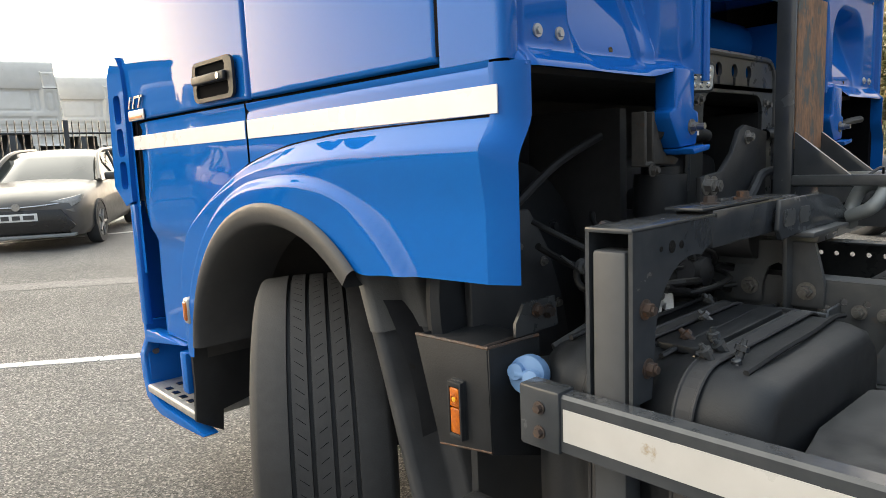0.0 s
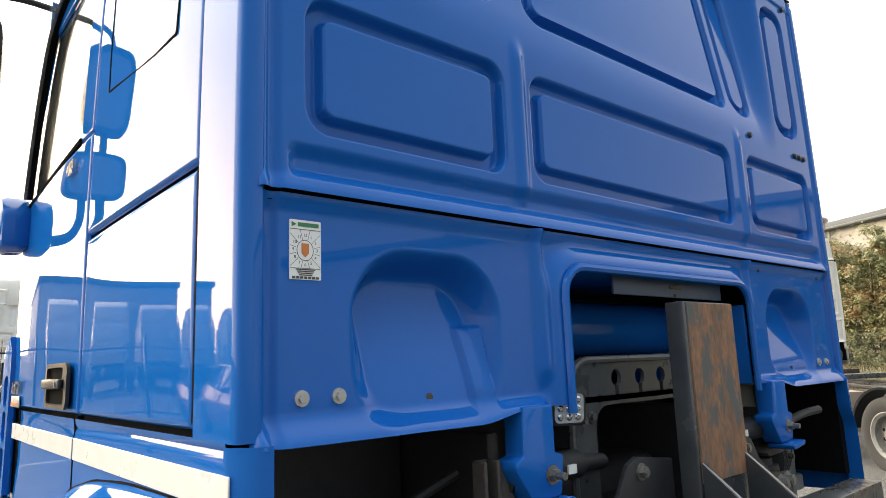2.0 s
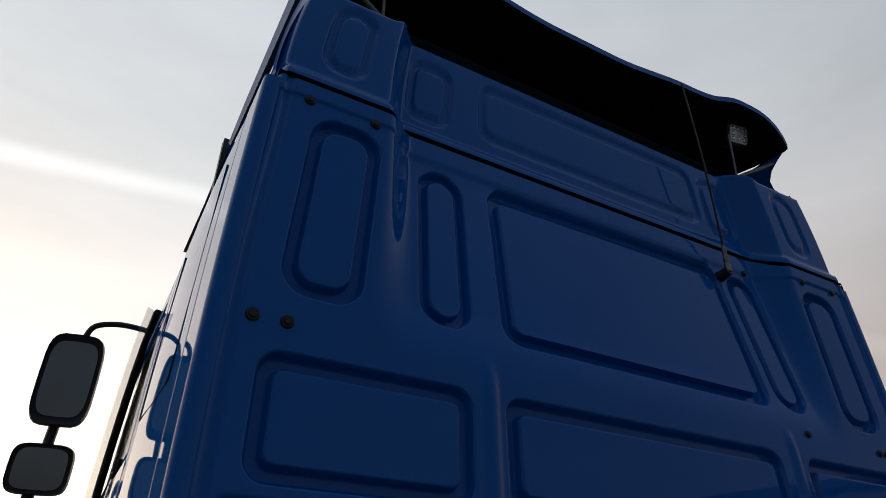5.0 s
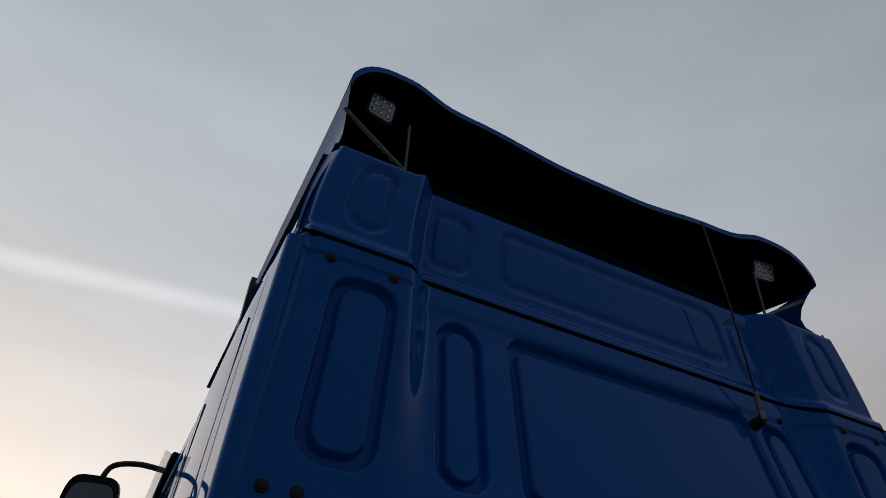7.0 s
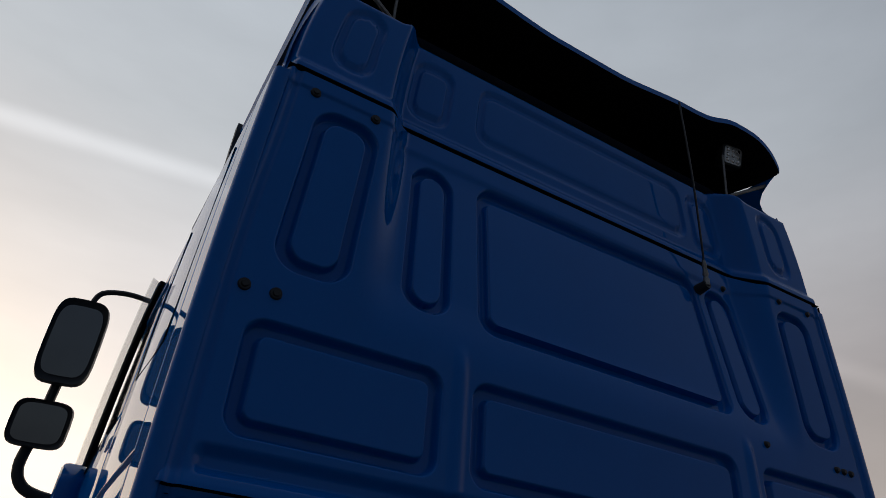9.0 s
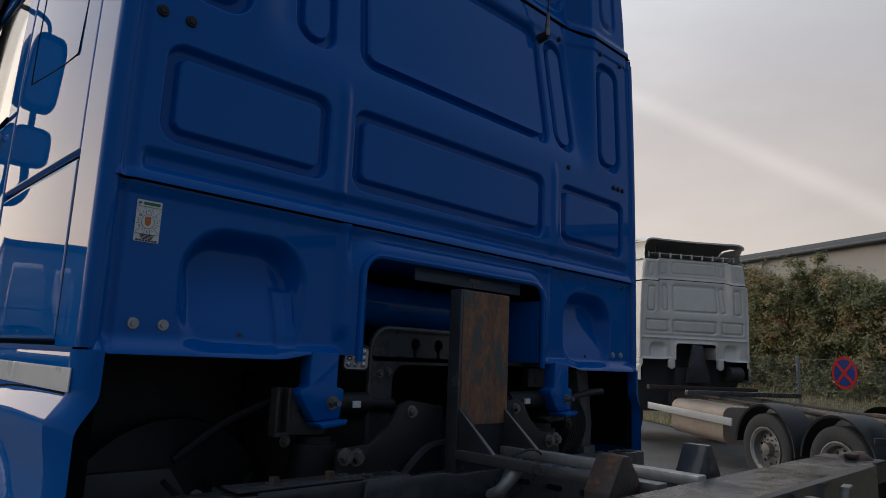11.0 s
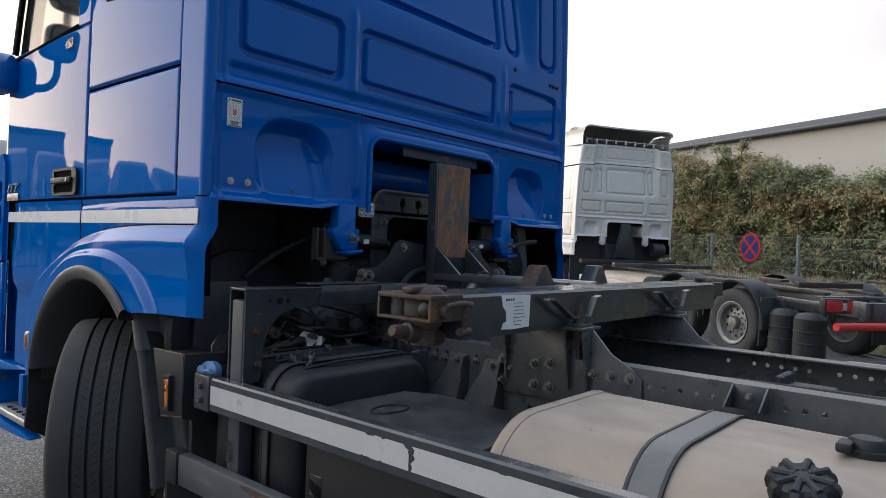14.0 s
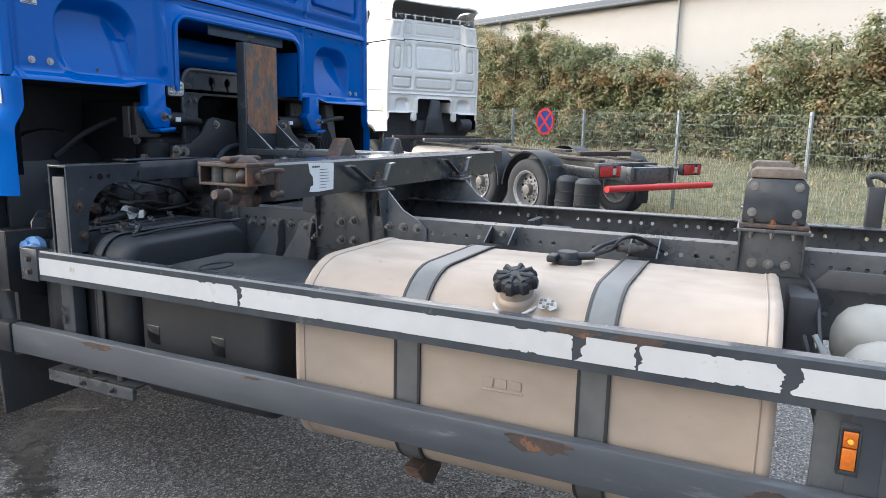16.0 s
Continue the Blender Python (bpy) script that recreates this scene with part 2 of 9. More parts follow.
M_CAST = mat("grimy_casting", (0.045, 0.042, 0.038), (0.085, 0.075, 0.066), 0.75, 0.1, 8, bump=0.4, bump_scale=70, spots=(0.12, 0.065, 0.04), spot_scale=14, spot_at=0.58)
M_RUSTPOST = mat("rust_faced_steel", (0.34, 0.155, 0.075), (0.13, 0.085, 0.062), 0.7, 0.1, 11, bump=0.35, bump_scale=60, spots=(0.115, 0.12, 0.115), spot_scale=13, spot_at=0.52, stretch=(1.5, 1.5, 0.55))
M_STEEL = mat("zinc_steel", (0.27, 0.262, 0.25), (0.16, 0.152, 0.145), 0.42, 0.7, 20, bump=0.05, spots=(0.16, 0.09, 0.05), spot_scale=40, spot_at=0.66)
M_TANK = mat("dusty_aluminium_tank", (0.345, 0.279, 0.224), (0.272, 0.22, 0.174), 0.5, 0.12, 2.2, bump=0.1, bump_scale=45, spots=(0.2, 0.15, 0.108), spot_scale=16, spot_at=0.655, stretch=(1.0, 0.55, 1.0))
M_STRAP = mat("tank_strap_grey", (0.09, 0.093, 0.093), (0.13, 0.13, 0.127), 0.45, 0.3, 3, dust=0.3)
M_REFLECT = mat("reflective_white_tape", (0.5, 0.5, 0.495), (0.44, 0.44, 0.435), 0.32, 0.0, 3, spots=(0.33, 0.27, 0.2), spot_scale=11, spot_at=0.67)
M_STRIPE = mat("white_tape_stripe", (0.72, 0.72, 0.71), (0.66, 0.66, 0.65), 0.32, 0.0, 3, spots=(0.45, 0.4, 0.34), spot_scale=24, spot_at=0.7)
M_AMBER = mat("amber_lens", (0.6, 0.16, 0.008), (0.36, 0.075, 0.004), 0.12, 0.0, 30, coat=0.8)
M_SPOT = mat("yellow_reflector", (0.85, 0.5, 0.05), (0.8, 0.42, 0.03), 0.1, 0.0, 30, coat=0.8)
M_RED = mat("red_lens", (0.42, 0.012, 0.015), (0.33, 0.01, 0.012), 0.3, 0.0, 10, coat=0.4)
M_LIGHTBLUE = mat("light_blue_plastic", (0.13, 0.27, 0.5), (0.17, 0.31, 0.53), 0.5, 0.0, 10, bump=0.05)
M_CHROME = mat("bright_metal", (0.6, 0.6, 0.6), (0.5, 0.5, 0.5), 0.22, 1.0, 12)
M_ALU = mat("worn_aluminium", (0.5, 0.5, 0.49), (0.36, 0.36, 0.36), 0.4, 0.6, 8, spots=(0.12, 0.12, 0.12), spot_scale=20, spot_at=0.63)
M_PAPER = mat("paper_label", (0.8, 0.8, 0.78), (0.74, 0.74, 0.72), 0.6, 0.0, 8)
M_INK = mat("dark_print", (0.05, 0.05, 0.05), (0.09, 0.09, 0.09), 0.6)
M_GREEN_INK = mat("green_print", (0.02, 0.16, 0.07), (0.03, 0.2, 0.09), 0.6)
M_ORANGE_INK = mat("orange_print", (0.55, 0.17, 0.04), (0.6, 0.2, 0.05), 0.6)
M_RIM = mat("silver_rim", (0.27, 0.27, 0.265), (0.19, 0.185, 0.18), 0.5, 0.3, 10, spots=(0.14, 0.1, 0.07), spot_scale=12, spot_at=0.62)
M_GREYTANK = mat("grey_air_tank", (0.2, 0.195, 0.178), (0.26, 0.253, 0.235), 0.5, 0.1, 3, spots=(0.2, 0.19, 0.17), spot_scale=8, spot_at=0.62)
M_CABLE = mat("cable_black", (0.012, 0.012, 0.013), (0.02, 0.02, 0.02), 0.5)
M_CLOTH = mat("crumpled_white_foil", (0.7, 0.69, 0.66), (0.5, 0.49, 0.47), 0.4, 0.3, 20)
M_MIRROR = mat("mirror_glass", (0.2, 0.205, 0.21), (0.18, 0.185, 0.19), 0.03, 1.0, 1)
M_GALV = mat("galvanised_steel", (0.3, 0.32, 0.32), (0.24, 0.26, 0.26), 0.5, 0.3, 6)
M_WIRE = mat("dull_green_wire", (0.13, 0.15, 0.14), (0.16, 0.18, 0.17), 0.6, 0.1, 6)
M_CARPAINT = mat("bronze_grey_car_paint", (0.085, 0.079, 0.073), (0.1, 0.093, 0.086), 0.4, 0.25, 2, coat=0.4)
M_REDCAR = mat("red_car_paint", (0.3, 0.02, 0.02), (0.34, 0.025, 0.02), 0.35, 0.1, 2, coat=1.0)
M_GREYCAR = mat("silver_car_paint", (0.3, 0.31, 0.32), (0.35, 0.36, 0.37), 0.35, 0.4, 2, coat=1.0)
M_GLOSSBLACK = mat("gloss_black", (0.01, 0.01, 0.011), (0.014, 0.014, 0.015), 0.2, 0.0, 3, coat=0.5)
M_PANELWALL = mat("cream_sandwich_panel", (0.43, 0.415, 0.39), (0.4, 0.385, 0.36), 0.5, 0.0, 0.15, spots=(0.36, 0.345, 0.32), spot_scale=0.5, spot_at=0.62)
M_ROOFEDGE = mat("anthracite_eaves", (0.06, 0.065, 0.072), (0.075, 0.08, 0.088), 0.45, 0.2, 1)
M_LINE = mat("worn_road_paint", (0.6, 0.59, 0.56), (0.44, 0.43, 0.41), 0.75, 0.0, 5, bump=0.3, bump_scale=150, spots=(0.12, 0.12, 0.12), spot_scale=22, spot_at=0.62)
M_SIGNBLUE = mat("sign_blue", (0.012, 0.04, 0.22), (0.014, 0.05, 0.24), 0.4)
M_SIGNRED = mat("sign_red", (0.55, 0.02, 0.02), (0.5, 0.025, 0.02), 0.4)


M_GLASS = mat("clear_acrylic", (0.7, 0.72, 0.7), (0.62, 0.64, 0.62), 0.08, 0.0, 2)
M_GLASS.node_tree.nodes["Principled BSDF"].inputs["Alpha"].default_value = 0.25
M_WINDOW = mat("dark_window_glass", (0.03, 0.035, 0.035), (0.035, 0.04, 0.04), 0.05, 0.0, 1, coat=0.4, spec=0.3)
M_LEDLENS = mat("led_lens", (0.5, 0.52, 0.53), (0.3, 0.31, 0.32), 0.15, 0.3, 60, coat=0.5)


def asphalt_mat():
    m, n, l, b = node_mat("asphalt")
    tc = n.new("ShaderNodeTexCoord")
    vo = n.new("ShaderNodeTexVoronoi")
    vo.inputs["Scale"].default_value = 125
    l.new(tc.outputs["Object"], vo.inputs["Vector"])
    bw = n.new("ShaderNodeSeparateColor")
    l.new(vo.outputs["Color"], bw.inputs[0])
    r1 = n.new("ShaderNodeValToRGB")
    c = r1.color_ramp.elements
    c[0].position, c[0].color = 0.0, (0.034, 0.034, 0.034, 1)
    c[1].position, c[1].color = 1.0, (0.33, 0.31, 0.29, 1)
    k = c.new(0.55); k.color = (0.108, 0.105, 0.101, 1)
    k = c.new(0.8); k.color = (0.165, 0.158, 0.15, 1)
    l.new(bw.outputs[0], r1.inputs[0])
    broad = n.new("ShaderNodeTexNoise")
    broad.inputs["Scale"].default_value = 0.7
    broad.inputs["Detail"].default_value = 7
    broad.inputs["Roughness"].default_value = 0.62
    l.new(tc.outputs["Object"], broad.inputs["Vector"])
    r2 = n.new("ShaderNodeMapRange")
    r2.inputs["From Min"].default_value = 0.3
    r2.inputs["From Max"].default_value = 0.7
    r2.inputs["To Min"].default_value = 0.72
    r2.inputs["To Max"].default_value = 1.2
    l.new(broad.outputs["Fac"], r2.inputs[0])
    mu = n.new("ShaderNodeMix"); mu.data_type, mu.blend_type = "RGBA", "MULTIPLY"
    mu.inputs["Factor"].default_value = 1
    l.new(r1.outputs[0], mu.inputs["A"])
    l.new(r2.outputs[0], mu.inputs["B"])
    # oil and damp stains
    st = n.new("ShaderNodeTexNoise")
    st.inputs["Scale"].default_value = 1.3
    st.inputs["Detail"].default_value = 8
    st.inputs["Roughness"].default_value = 0.7
    l.new(tc.outputs["Object"], st.inputs["Vector"])
    sr = n.new("ShaderNodeMapRange")
    sr.inputs["From Min"].default_value = 0.58
    sr.inputs["From Max"].default_value = 0.68
    sr.inputs["To Max"].default_value = 0.6
    l.new(st.outputs["Fac"], sr.inputs[0])
    m2 = n.new("ShaderNodeMix"); m2.data_type = "RGBA"
    l.new(sr.outputs[0], m2.inputs["Factor"])
    l.new(mu.outputs["Result"], m2.inputs["A"])
    m2.inputs["B"].default_value = (0.03, 0.029, 0.028, 1)
    l.new(m2.outputs["Result"], b.inputs["Base Color"])
    rr = n.new("ShaderNodeMapRange")
    rr.inputs["To Min"].default_value = 0.82
    rr.inputs["To Max"].default_value = 0.5
    l.new(sr.outputs[0], rr.inputs[0])
    l.new(rr.outputs[0], b.inputs["Roughness"])
    bp = n.new("ShaderNodeBump")
    bp.inputs["Strength"].default_value = 0.8
    bp.inputs["Distance"].default_value = 0.006
    l.new(vo.outputs["Distance"], bp.inputs["Height"])
    l.new(bp.outputs[0], b.inputs["Normal"])
    return m


M_ASPHALT = asphalt_mat()
M_PALE = mat("pale_worn_asphalt", (0.17, 0.163, 0.155), (0.26, 0.245, 0.23), 0.85, 0.0, 20, bump=0.5, bump_scale=150, spots=(0.085, 0.083, 0.08), spot_scale=55, spot_at=0.5)
M_STAIN = mat("oil_stain", (0.012, 0.012, 0.012), (0.022, 0.021, 0.02), 0.45, 0.0, 12, bump=0.3, bump_scale=110)


def leaf_mat(name, cols, patch=0.9, thin=0.35):
    """Leaves: colour drifts from clump to clump and a little from leaf to leaf; some light passes through."""
    m, n, l, b = node_mat(name)
    ge = n.new("ShaderNodeNewGeometry")
    tc = n.new("ShaderNodeTexCoord")
    no = n.new("ShaderNodeTexNoise")
    no.inputs["Scale"].default_value = patch
    no.inputs["Detail"].default_value = 4
    l.new(tc.outputs["Object"], no.inputs["Vector"])
    mr = n.new("ShaderNodeMapRange")
    mr.inputs["From Min"].default_value = 0.33
    mr.inputs["From Max"].default_value = 0.67
    mr.inputs["To Min"].default_value = 0.0
    mr.inputs["To Max"].default_value = 0.7
    l.new(no.outputs["Fac"], mr.inputs[0])
    ad = n.new("ShaderNodeMath"); ad.operation = "MULTIPLY_ADD"
    ad.inputs[1].default_value = 0.3
    l.new(ge.outputs["Random Per Island"], ad.inputs[0])
    l.new(mr.outputs[0], ad.inputs[2])
    r = n.new("ShaderNodeValToRGB")
    el = r.color_ramp.elements
    el[0].position, el[0].color = 0.0, (*cols[0], 1)
    el[1].position, el[1].color = 1.0, (*cols[-1], 1)
    for i, c in enumerate(cols[1:-1]):
        k = el.new((i + 1) / (len(cols) - 1)); k.color = (*c, 1)
    l.new(ad.outputs[0], r.inputs[0])
    l.new(r.outputs[0], b.inputs["Base Color"])
    b.inputs["Roughness"].default_value = 0.5
    tr = n.new("ShaderNodeBsdfTranslucent")
    l.new(r.outputs[0], tr.inputs["Color"])
    mx = n.new("ShaderNodeMixShader")
    mx.inputs[0].default_value = thin
    l.new(b.outputs[0], mx.inputs[1])
    l.new(tr.outputs[0], mx.inputs[2])
    l.new(mx.outputs[0], n["Material Output"].inputs["Surface"])
    return m


M_LEAF = leaf_mat("shrub_leaves", [(0.12, 0.14, 0.07), (0.17, 0.195, 0.1), (0.28, 0.29, 0.155), (0.15, 0.18, 0.09), (0.31, 0.3, 0.155), (0.38, 0.31, 0.17), (0.32, 0.19, 0.11), (0.66, 0.41, 0.12)])
M_GRASS = leaf_mat("rough_grass", [(0.24, 0.225, 0.115), (0.37, 0.325, 0.185), (0.49, 0.41, 0.265), (0.31, 0.28, 0.15), (0.54, 0.45, 0.3)], 2.5)
M_TWIG = mat("shrub_twigs", (0.06, 0.045, 0.032), (0.09, 0.07, 0.05), 0.8)
M_SOIL = mat("grass_verge_soil", (0.1, 0.1, 0.055), (0.17, 0.155, 0.09), 0.9, 0.0, 3, bump=0.5, bump_scale=30, spots=(0.07, 0.08, 0.035), spot_scale=4, spot_at=0.5)

# ---- building helpers ----
def finish(bm, name, material, angle=38):
    lim = radians(angle)
    for f in bm.faces:
        f.smooth = True
    for e in bm.edges:
        if len(e.link_faces) == 2 and e.calc_face_angle(0) > lim:
            e.smooth = False
    me = bpy.data.meshes.new(name)
    bm.to_mesh(me)
    bm.free()
    me.materials.append(material)
    return me


def part(name, bm, material, parent, label="", angle=38):
    ob = new(name, finish(bm, name, material, angle))
    ob.parent = parent
    if label:
        tagged(ob, label)
    return ob


def thing(name, label, category, group="", at=None):
    ob = new(name)
    ob.empty_display_size = 0.2
    if at is not None:
        ob.matrix_world = at
    return tagged(ob, label, category, group)


def setting(name, bm, material, label, category, angle=38):
    return tagged(new(name, finish(bm, name, material, angle)), label, category, kind="structure")


def B():
    return bmesh.new()


def box(bm, x0, x1, y0, y1, z0, z1, bev=0.003, seg=2):
    r = bmesh.ops.create_cube(bm, size=1)
    vs = r["verts"]
    for v in vs:
        v.co = Vector(((x0 + x1) / 2 + v.co.x * (x1 - x0), (y0 + y1) / 2 + v.co.y * (y1 - y0), (z0 + z1) / 2 + v.co.z * (z1 - z0)))
    if bev:
        es = list({e for v in vs for e in v.link_edges})
        bmesh.ops.bevel(bm, geom=es, offset=bev, segments=seg, affect="EDGES", profile=0.5)
    return bm


def axis_point(axis, a, b, c):
    """A point from its two plane coordinates and its place along the axis."""
    return Vector({"x": (c, a, b), "y": (a, c, b), "z": (a, b, c)}[axis])


def prism(bm, pts, axis, v0, v1, bev=0.0):
    """A polygon in the plane across the axis, pulled from v0 to v1."""
    a = [bm.verts.new(axis_point(axis, p, q, v0)) for p, q in pts]
    b = [bm.verts.new(axis_point(axis, p, q, v1)) for p, q in pts]
    fs = [bm.faces.new(a), bm.faces.new(b[::-1])]
    n = len(pts)
    for i in range(n):
        fs.append(bm.faces.new((a[(i + 1) % n], a[i], b[i], b[(i + 1) % n])))
    bmesh.ops.recalc_face_normals(bm, faces=fs)
    if bev:
        es = list({e for f in fs for e in f.edges if e.calc_face_angle(0) > 0.6})
        bmesh.ops.bevel(bm, geom=es, offset=bev, segments=2, affect="EDGES", profile=0.5)
    return bm


def ring_basis(d):
    d = d.normalized()
    u = d.cross(Vector((0, 0, 1)))
    if u.length < 0.05:
        u = d.cross(Vector((0, 1, 0)))
    u.normalize()
    return u, d.cross(u)


def cyl(bm, p0, p1, r, r2=None, seg=18, caps=True):
    p0, p1 = Vector(p0), Vector(p1)
    u, w = ring_basis(p1 - p0)
    r2 = r if r2 is None else r2
    ra = [bm.verts.new(p0 + (u * math.cos(t) + w * math.sin(t)) * r) for t in [2 * math.pi * i / seg for i in range(seg)]]
    rb = [bm.verts.new(p1 + (u * math.cos(t) + w * math.sin(t)) * r2) for t in [2 * math.pi * i / seg for i in range(seg)]]
    fs = [bm.faces.new((ra[i], ra[(i + 1) % seg], rb[(i + 1) % seg], rb[i])) for i in range(seg)]
    if caps:
        fs += [bm.faces.new(ra[::-1]), bm.faces.new(rb)]
    bmesh.ops.recalc_face_normals(bm, faces=fs)
    return bm


def lathe(bm, centre, d, profile, seg=32, close=True):
    """profile: (along the axis, radius) pairs."""
    centre, d = Vector(centre), Vector(d).normalized()
    u, w = ring_basis(d)
    rings = []
    for a, r in profile:
        rings.append([bm.verts.new(centre + d * a + (u * math.cos(2 * math.pi * i / seg) + w * math.sin(2 * math.pi * i / seg)) * max(r, 1e-4)) for i in range(seg)])
    fs = []
    for k in range(len(rings) - 1):
        for i in range(seg):
            j = (i + 1) % seg
            fs.append(bm.faces.new((rings[k][i], rings[k][j], rings[k + 1][j], rings[k + 1][i])))
    if close:
        fs.append(bm.faces.new(rings[0][::-1]))
        fs.append(bm.faces.new(rings[-1]))
    bmesh.ops.recalc_face_normals(bm, faces=fs)
    return bm


def smooth_path(pts, n=8):
    pts = [Vector(p) for p in pts]
    out = []
    for i in range(len(pts) - 1):
        p0, p1, p2, p3 = pts[max(i - 1, 0)], pts[i], pts[i + 1], pts[min(i + 2, len(pts) - 1)]
        for k in range(n):
            t = k / n
            out.append(0.5 * (2 * p1 + (p2 - p0) * t + (2 * p0 - 5 * p1 + 4 * p2 - p3) * t * t + (3 * p1 - p0 - 3 * p2 + p3) * t ** 3))
    return out + [pts[-1]]


def pipe(bm, pts, r, seg=10, n=8):
    path = smooth_path(pts, n) if n > 1 else [Vector(p) for p in pts]
    rings = []
    for i, p in enumerate(path):
        d = path[min(i + 1, len(path) - 1)] - path[max(i - 1, 0)]
        u, w = ring_basis(d)
        rings.append([bm.verts.new(p + (u * math.cos(2 * math.pi * k / seg) + w * math.sin(2 * math.pi * k / seg)) * r) for k in range(seg)])
    fs = []
    for a, b in zip(rings, rings[1:]):
        off = min(range(seg), key=lambda s: sum((a[k].co - b[(k + s) % seg].co).length for k in range(0, seg, 3)))
        for k in range(seg):
            fs.append(bm.faces.new((a[k], a[(k + 1) % seg], b[(k + 1 + off) % seg], b[(k + off) % seg])))
    fs += [bm.faces.new(rings[0][::-1]), bm.faces.new(rings[-1])]
    bmesh.ops.recalc_face_normals(bm, faces=fs)
    return bm


def circle(cx, cy, r, n=14):
    return [(cx + r * math.cos(2 * math.pi * i / n), cy + r * math.sin(2 * math.pi * i / n)) for i in range(n)]


def arc(cx, cy, r, a0, a1, n=10):
    return [(cx + r * math.cos(radians(a0 + (a1 - a0) * i / n)), cy + r * math.sin(radians(a0 + (a1 - a0) * i / n))) for i in range(n + 1)]


def rrect(x0, x1, y0, y1, r, n=6):
    return arc(x1 - r, y1 - r, r, 0, 90, n) + arc(x0 + r, y1 - r, r, 90, 180, n) + arc(x0 + r, y0 + r, r, 180, 270, n) + arc(x1 - r, y0 + r, r, 270, 360, n)


def plate(bm, outer, holes, axis, v0, v1):
    """A flat plate with holes right through it."""
    edges = []
    for loop in [outer, *holes]:
        vs = [bm.verts.new(axis_point(axis, p, q, v0)) for p, q in loop]
        edges += [bm.edges.new((vs[i], vs[(i + 1) % len(vs)])) for i in range(len(vs))]
    r = bmesh.ops.triangle_fill(bm, use_beauty=True, use_dissolve=False, edges=edges)
    fs = [g for g in r["geom"] if isinstance(g, bmesh.types.BMFace)]
    ex = bmesh.ops.extrude_face_region(bm, geom=fs)
    shift = axis_point(axis, 0, 0, v1 - v0)
    bmesh.ops.translate(bm, vec=shift, verts=[g for g in ex["geom"] if isinstance(g, bmesh.types.BMVert)])
    bmesh.ops.recalc_face_normals(bm, faces=bm.faces[:])
    return bm


def bolt(bm, at, d, r=0.012, stud=0.0):
    """A hexagon head on a washer, with the thread's end if stud is given."""
    at, d = Vector(at), Vector(d).normalized()
    cyl(bm, at, at + d * 0.003, r * 1.45, seg=14)
    cyl(bm, at + d * 0.003, at + d * (0.003 + r * 0.95), r * 1.02, r * 0.96, seg=6)
    if stud:
        cyl(bm, at + d * (0.003 + r * 0.9), at + d * (0.003 + r * 0.9 + stud), r * 0.6, seg=8)
    return bm


def grid(bm, us, vs, place, keep=None):
    """A sheet over the parameters us and vs; keep(u, v) says which cells stay."""
    rows = [[bm.verts.new(place(u, v)) for u in us] for v in vs]
    for j in range(len(vs) - 1):
        for i in range(len(us) - 1):
            if keep is None or keep((us[i] + us[i + 1]) / 2, (vs[j] + vs[j + 1]) / 2):
                bm.faces.new((rows[j][i], rows[j][i + 1], rows[j + 1][i + 1], rows[j + 1][i]))
    loose = [v for v in bm.verts if not v.link_faces]
    bmesh.ops.delete(bm, geom=loose, context="VERTS")
    return bm


def span(a, b, step):
    n = max(1, round((b - a) / step))
    return [a + (b - a) * i / n for i in range(n + 1)]


def sstep(a, b, x):
    t = min(1.0, max(0.0, (x - a) / (b - a)))
    return t * t * (3 - 2 * t)


def sd_rrect(x, z, x0, x1, z0, z1, r):
    """How far a point lies outside a rounded rectangle (inside: minus)."""
    dx, dz = abs(x - (x0 + x1) / 2) - (x1 - x0) / 2 + r, abs(z - (z0 + z1) / 2) - (z1 - z0) / 2 + r
    return math.hypot(max(dx, 0), max(dz, 0)) + min(max(dx, dz), 0) - r


def ground_z(x, y):
    """The yard rises a little towards the front of the truck."""
    return 0.03 * (y - 0.9)

# ---- the cab: one maker for the blue truck and for the white one behind it ----
PANELS = [  # x0, x1, z0, z1, corner radius, rim, of the pressed fields on the right half and the middle
    (-0.515, 0.485, 2.085, 2.355, 0.05, 0.038),
    (0.605, 1.118, 2.085, 2.352, 0.05, 0.036),
    (-0.495, 0.55, 2.505, 3.062, 0.06, 0.04),
]
PAIRED = [
    (0.898, 1.102, 2.49, 3.025, 0.075, 0.036),
    (0.588, 0.742, 2.51, 3.05, 0.07, 0.03),
]


def pressed(x, z, p, depth=0.03):
    x0, x1, z0, z1, r, rim = p
    if x < x0 - 0.01 or x > x1 + 0.01 or z < z0 - 0.01 or z > z1 + 0.01:
        return 0.0
    d = sd_rrect(x, z, x0, x1, z0, z1, r)
    if d > 0.02:
        return 0.0
    di = sd_rrect(x, z, x0 + rim, x1 - rim, z0 + rim, z1 - rim, max(0.012, r - rim * 0.7))
    return depth * (1 - sstep(-0.0095, 0.0015, d)) - depth * 0.9 * (1 - sstep(-0.003, 0.003, di))


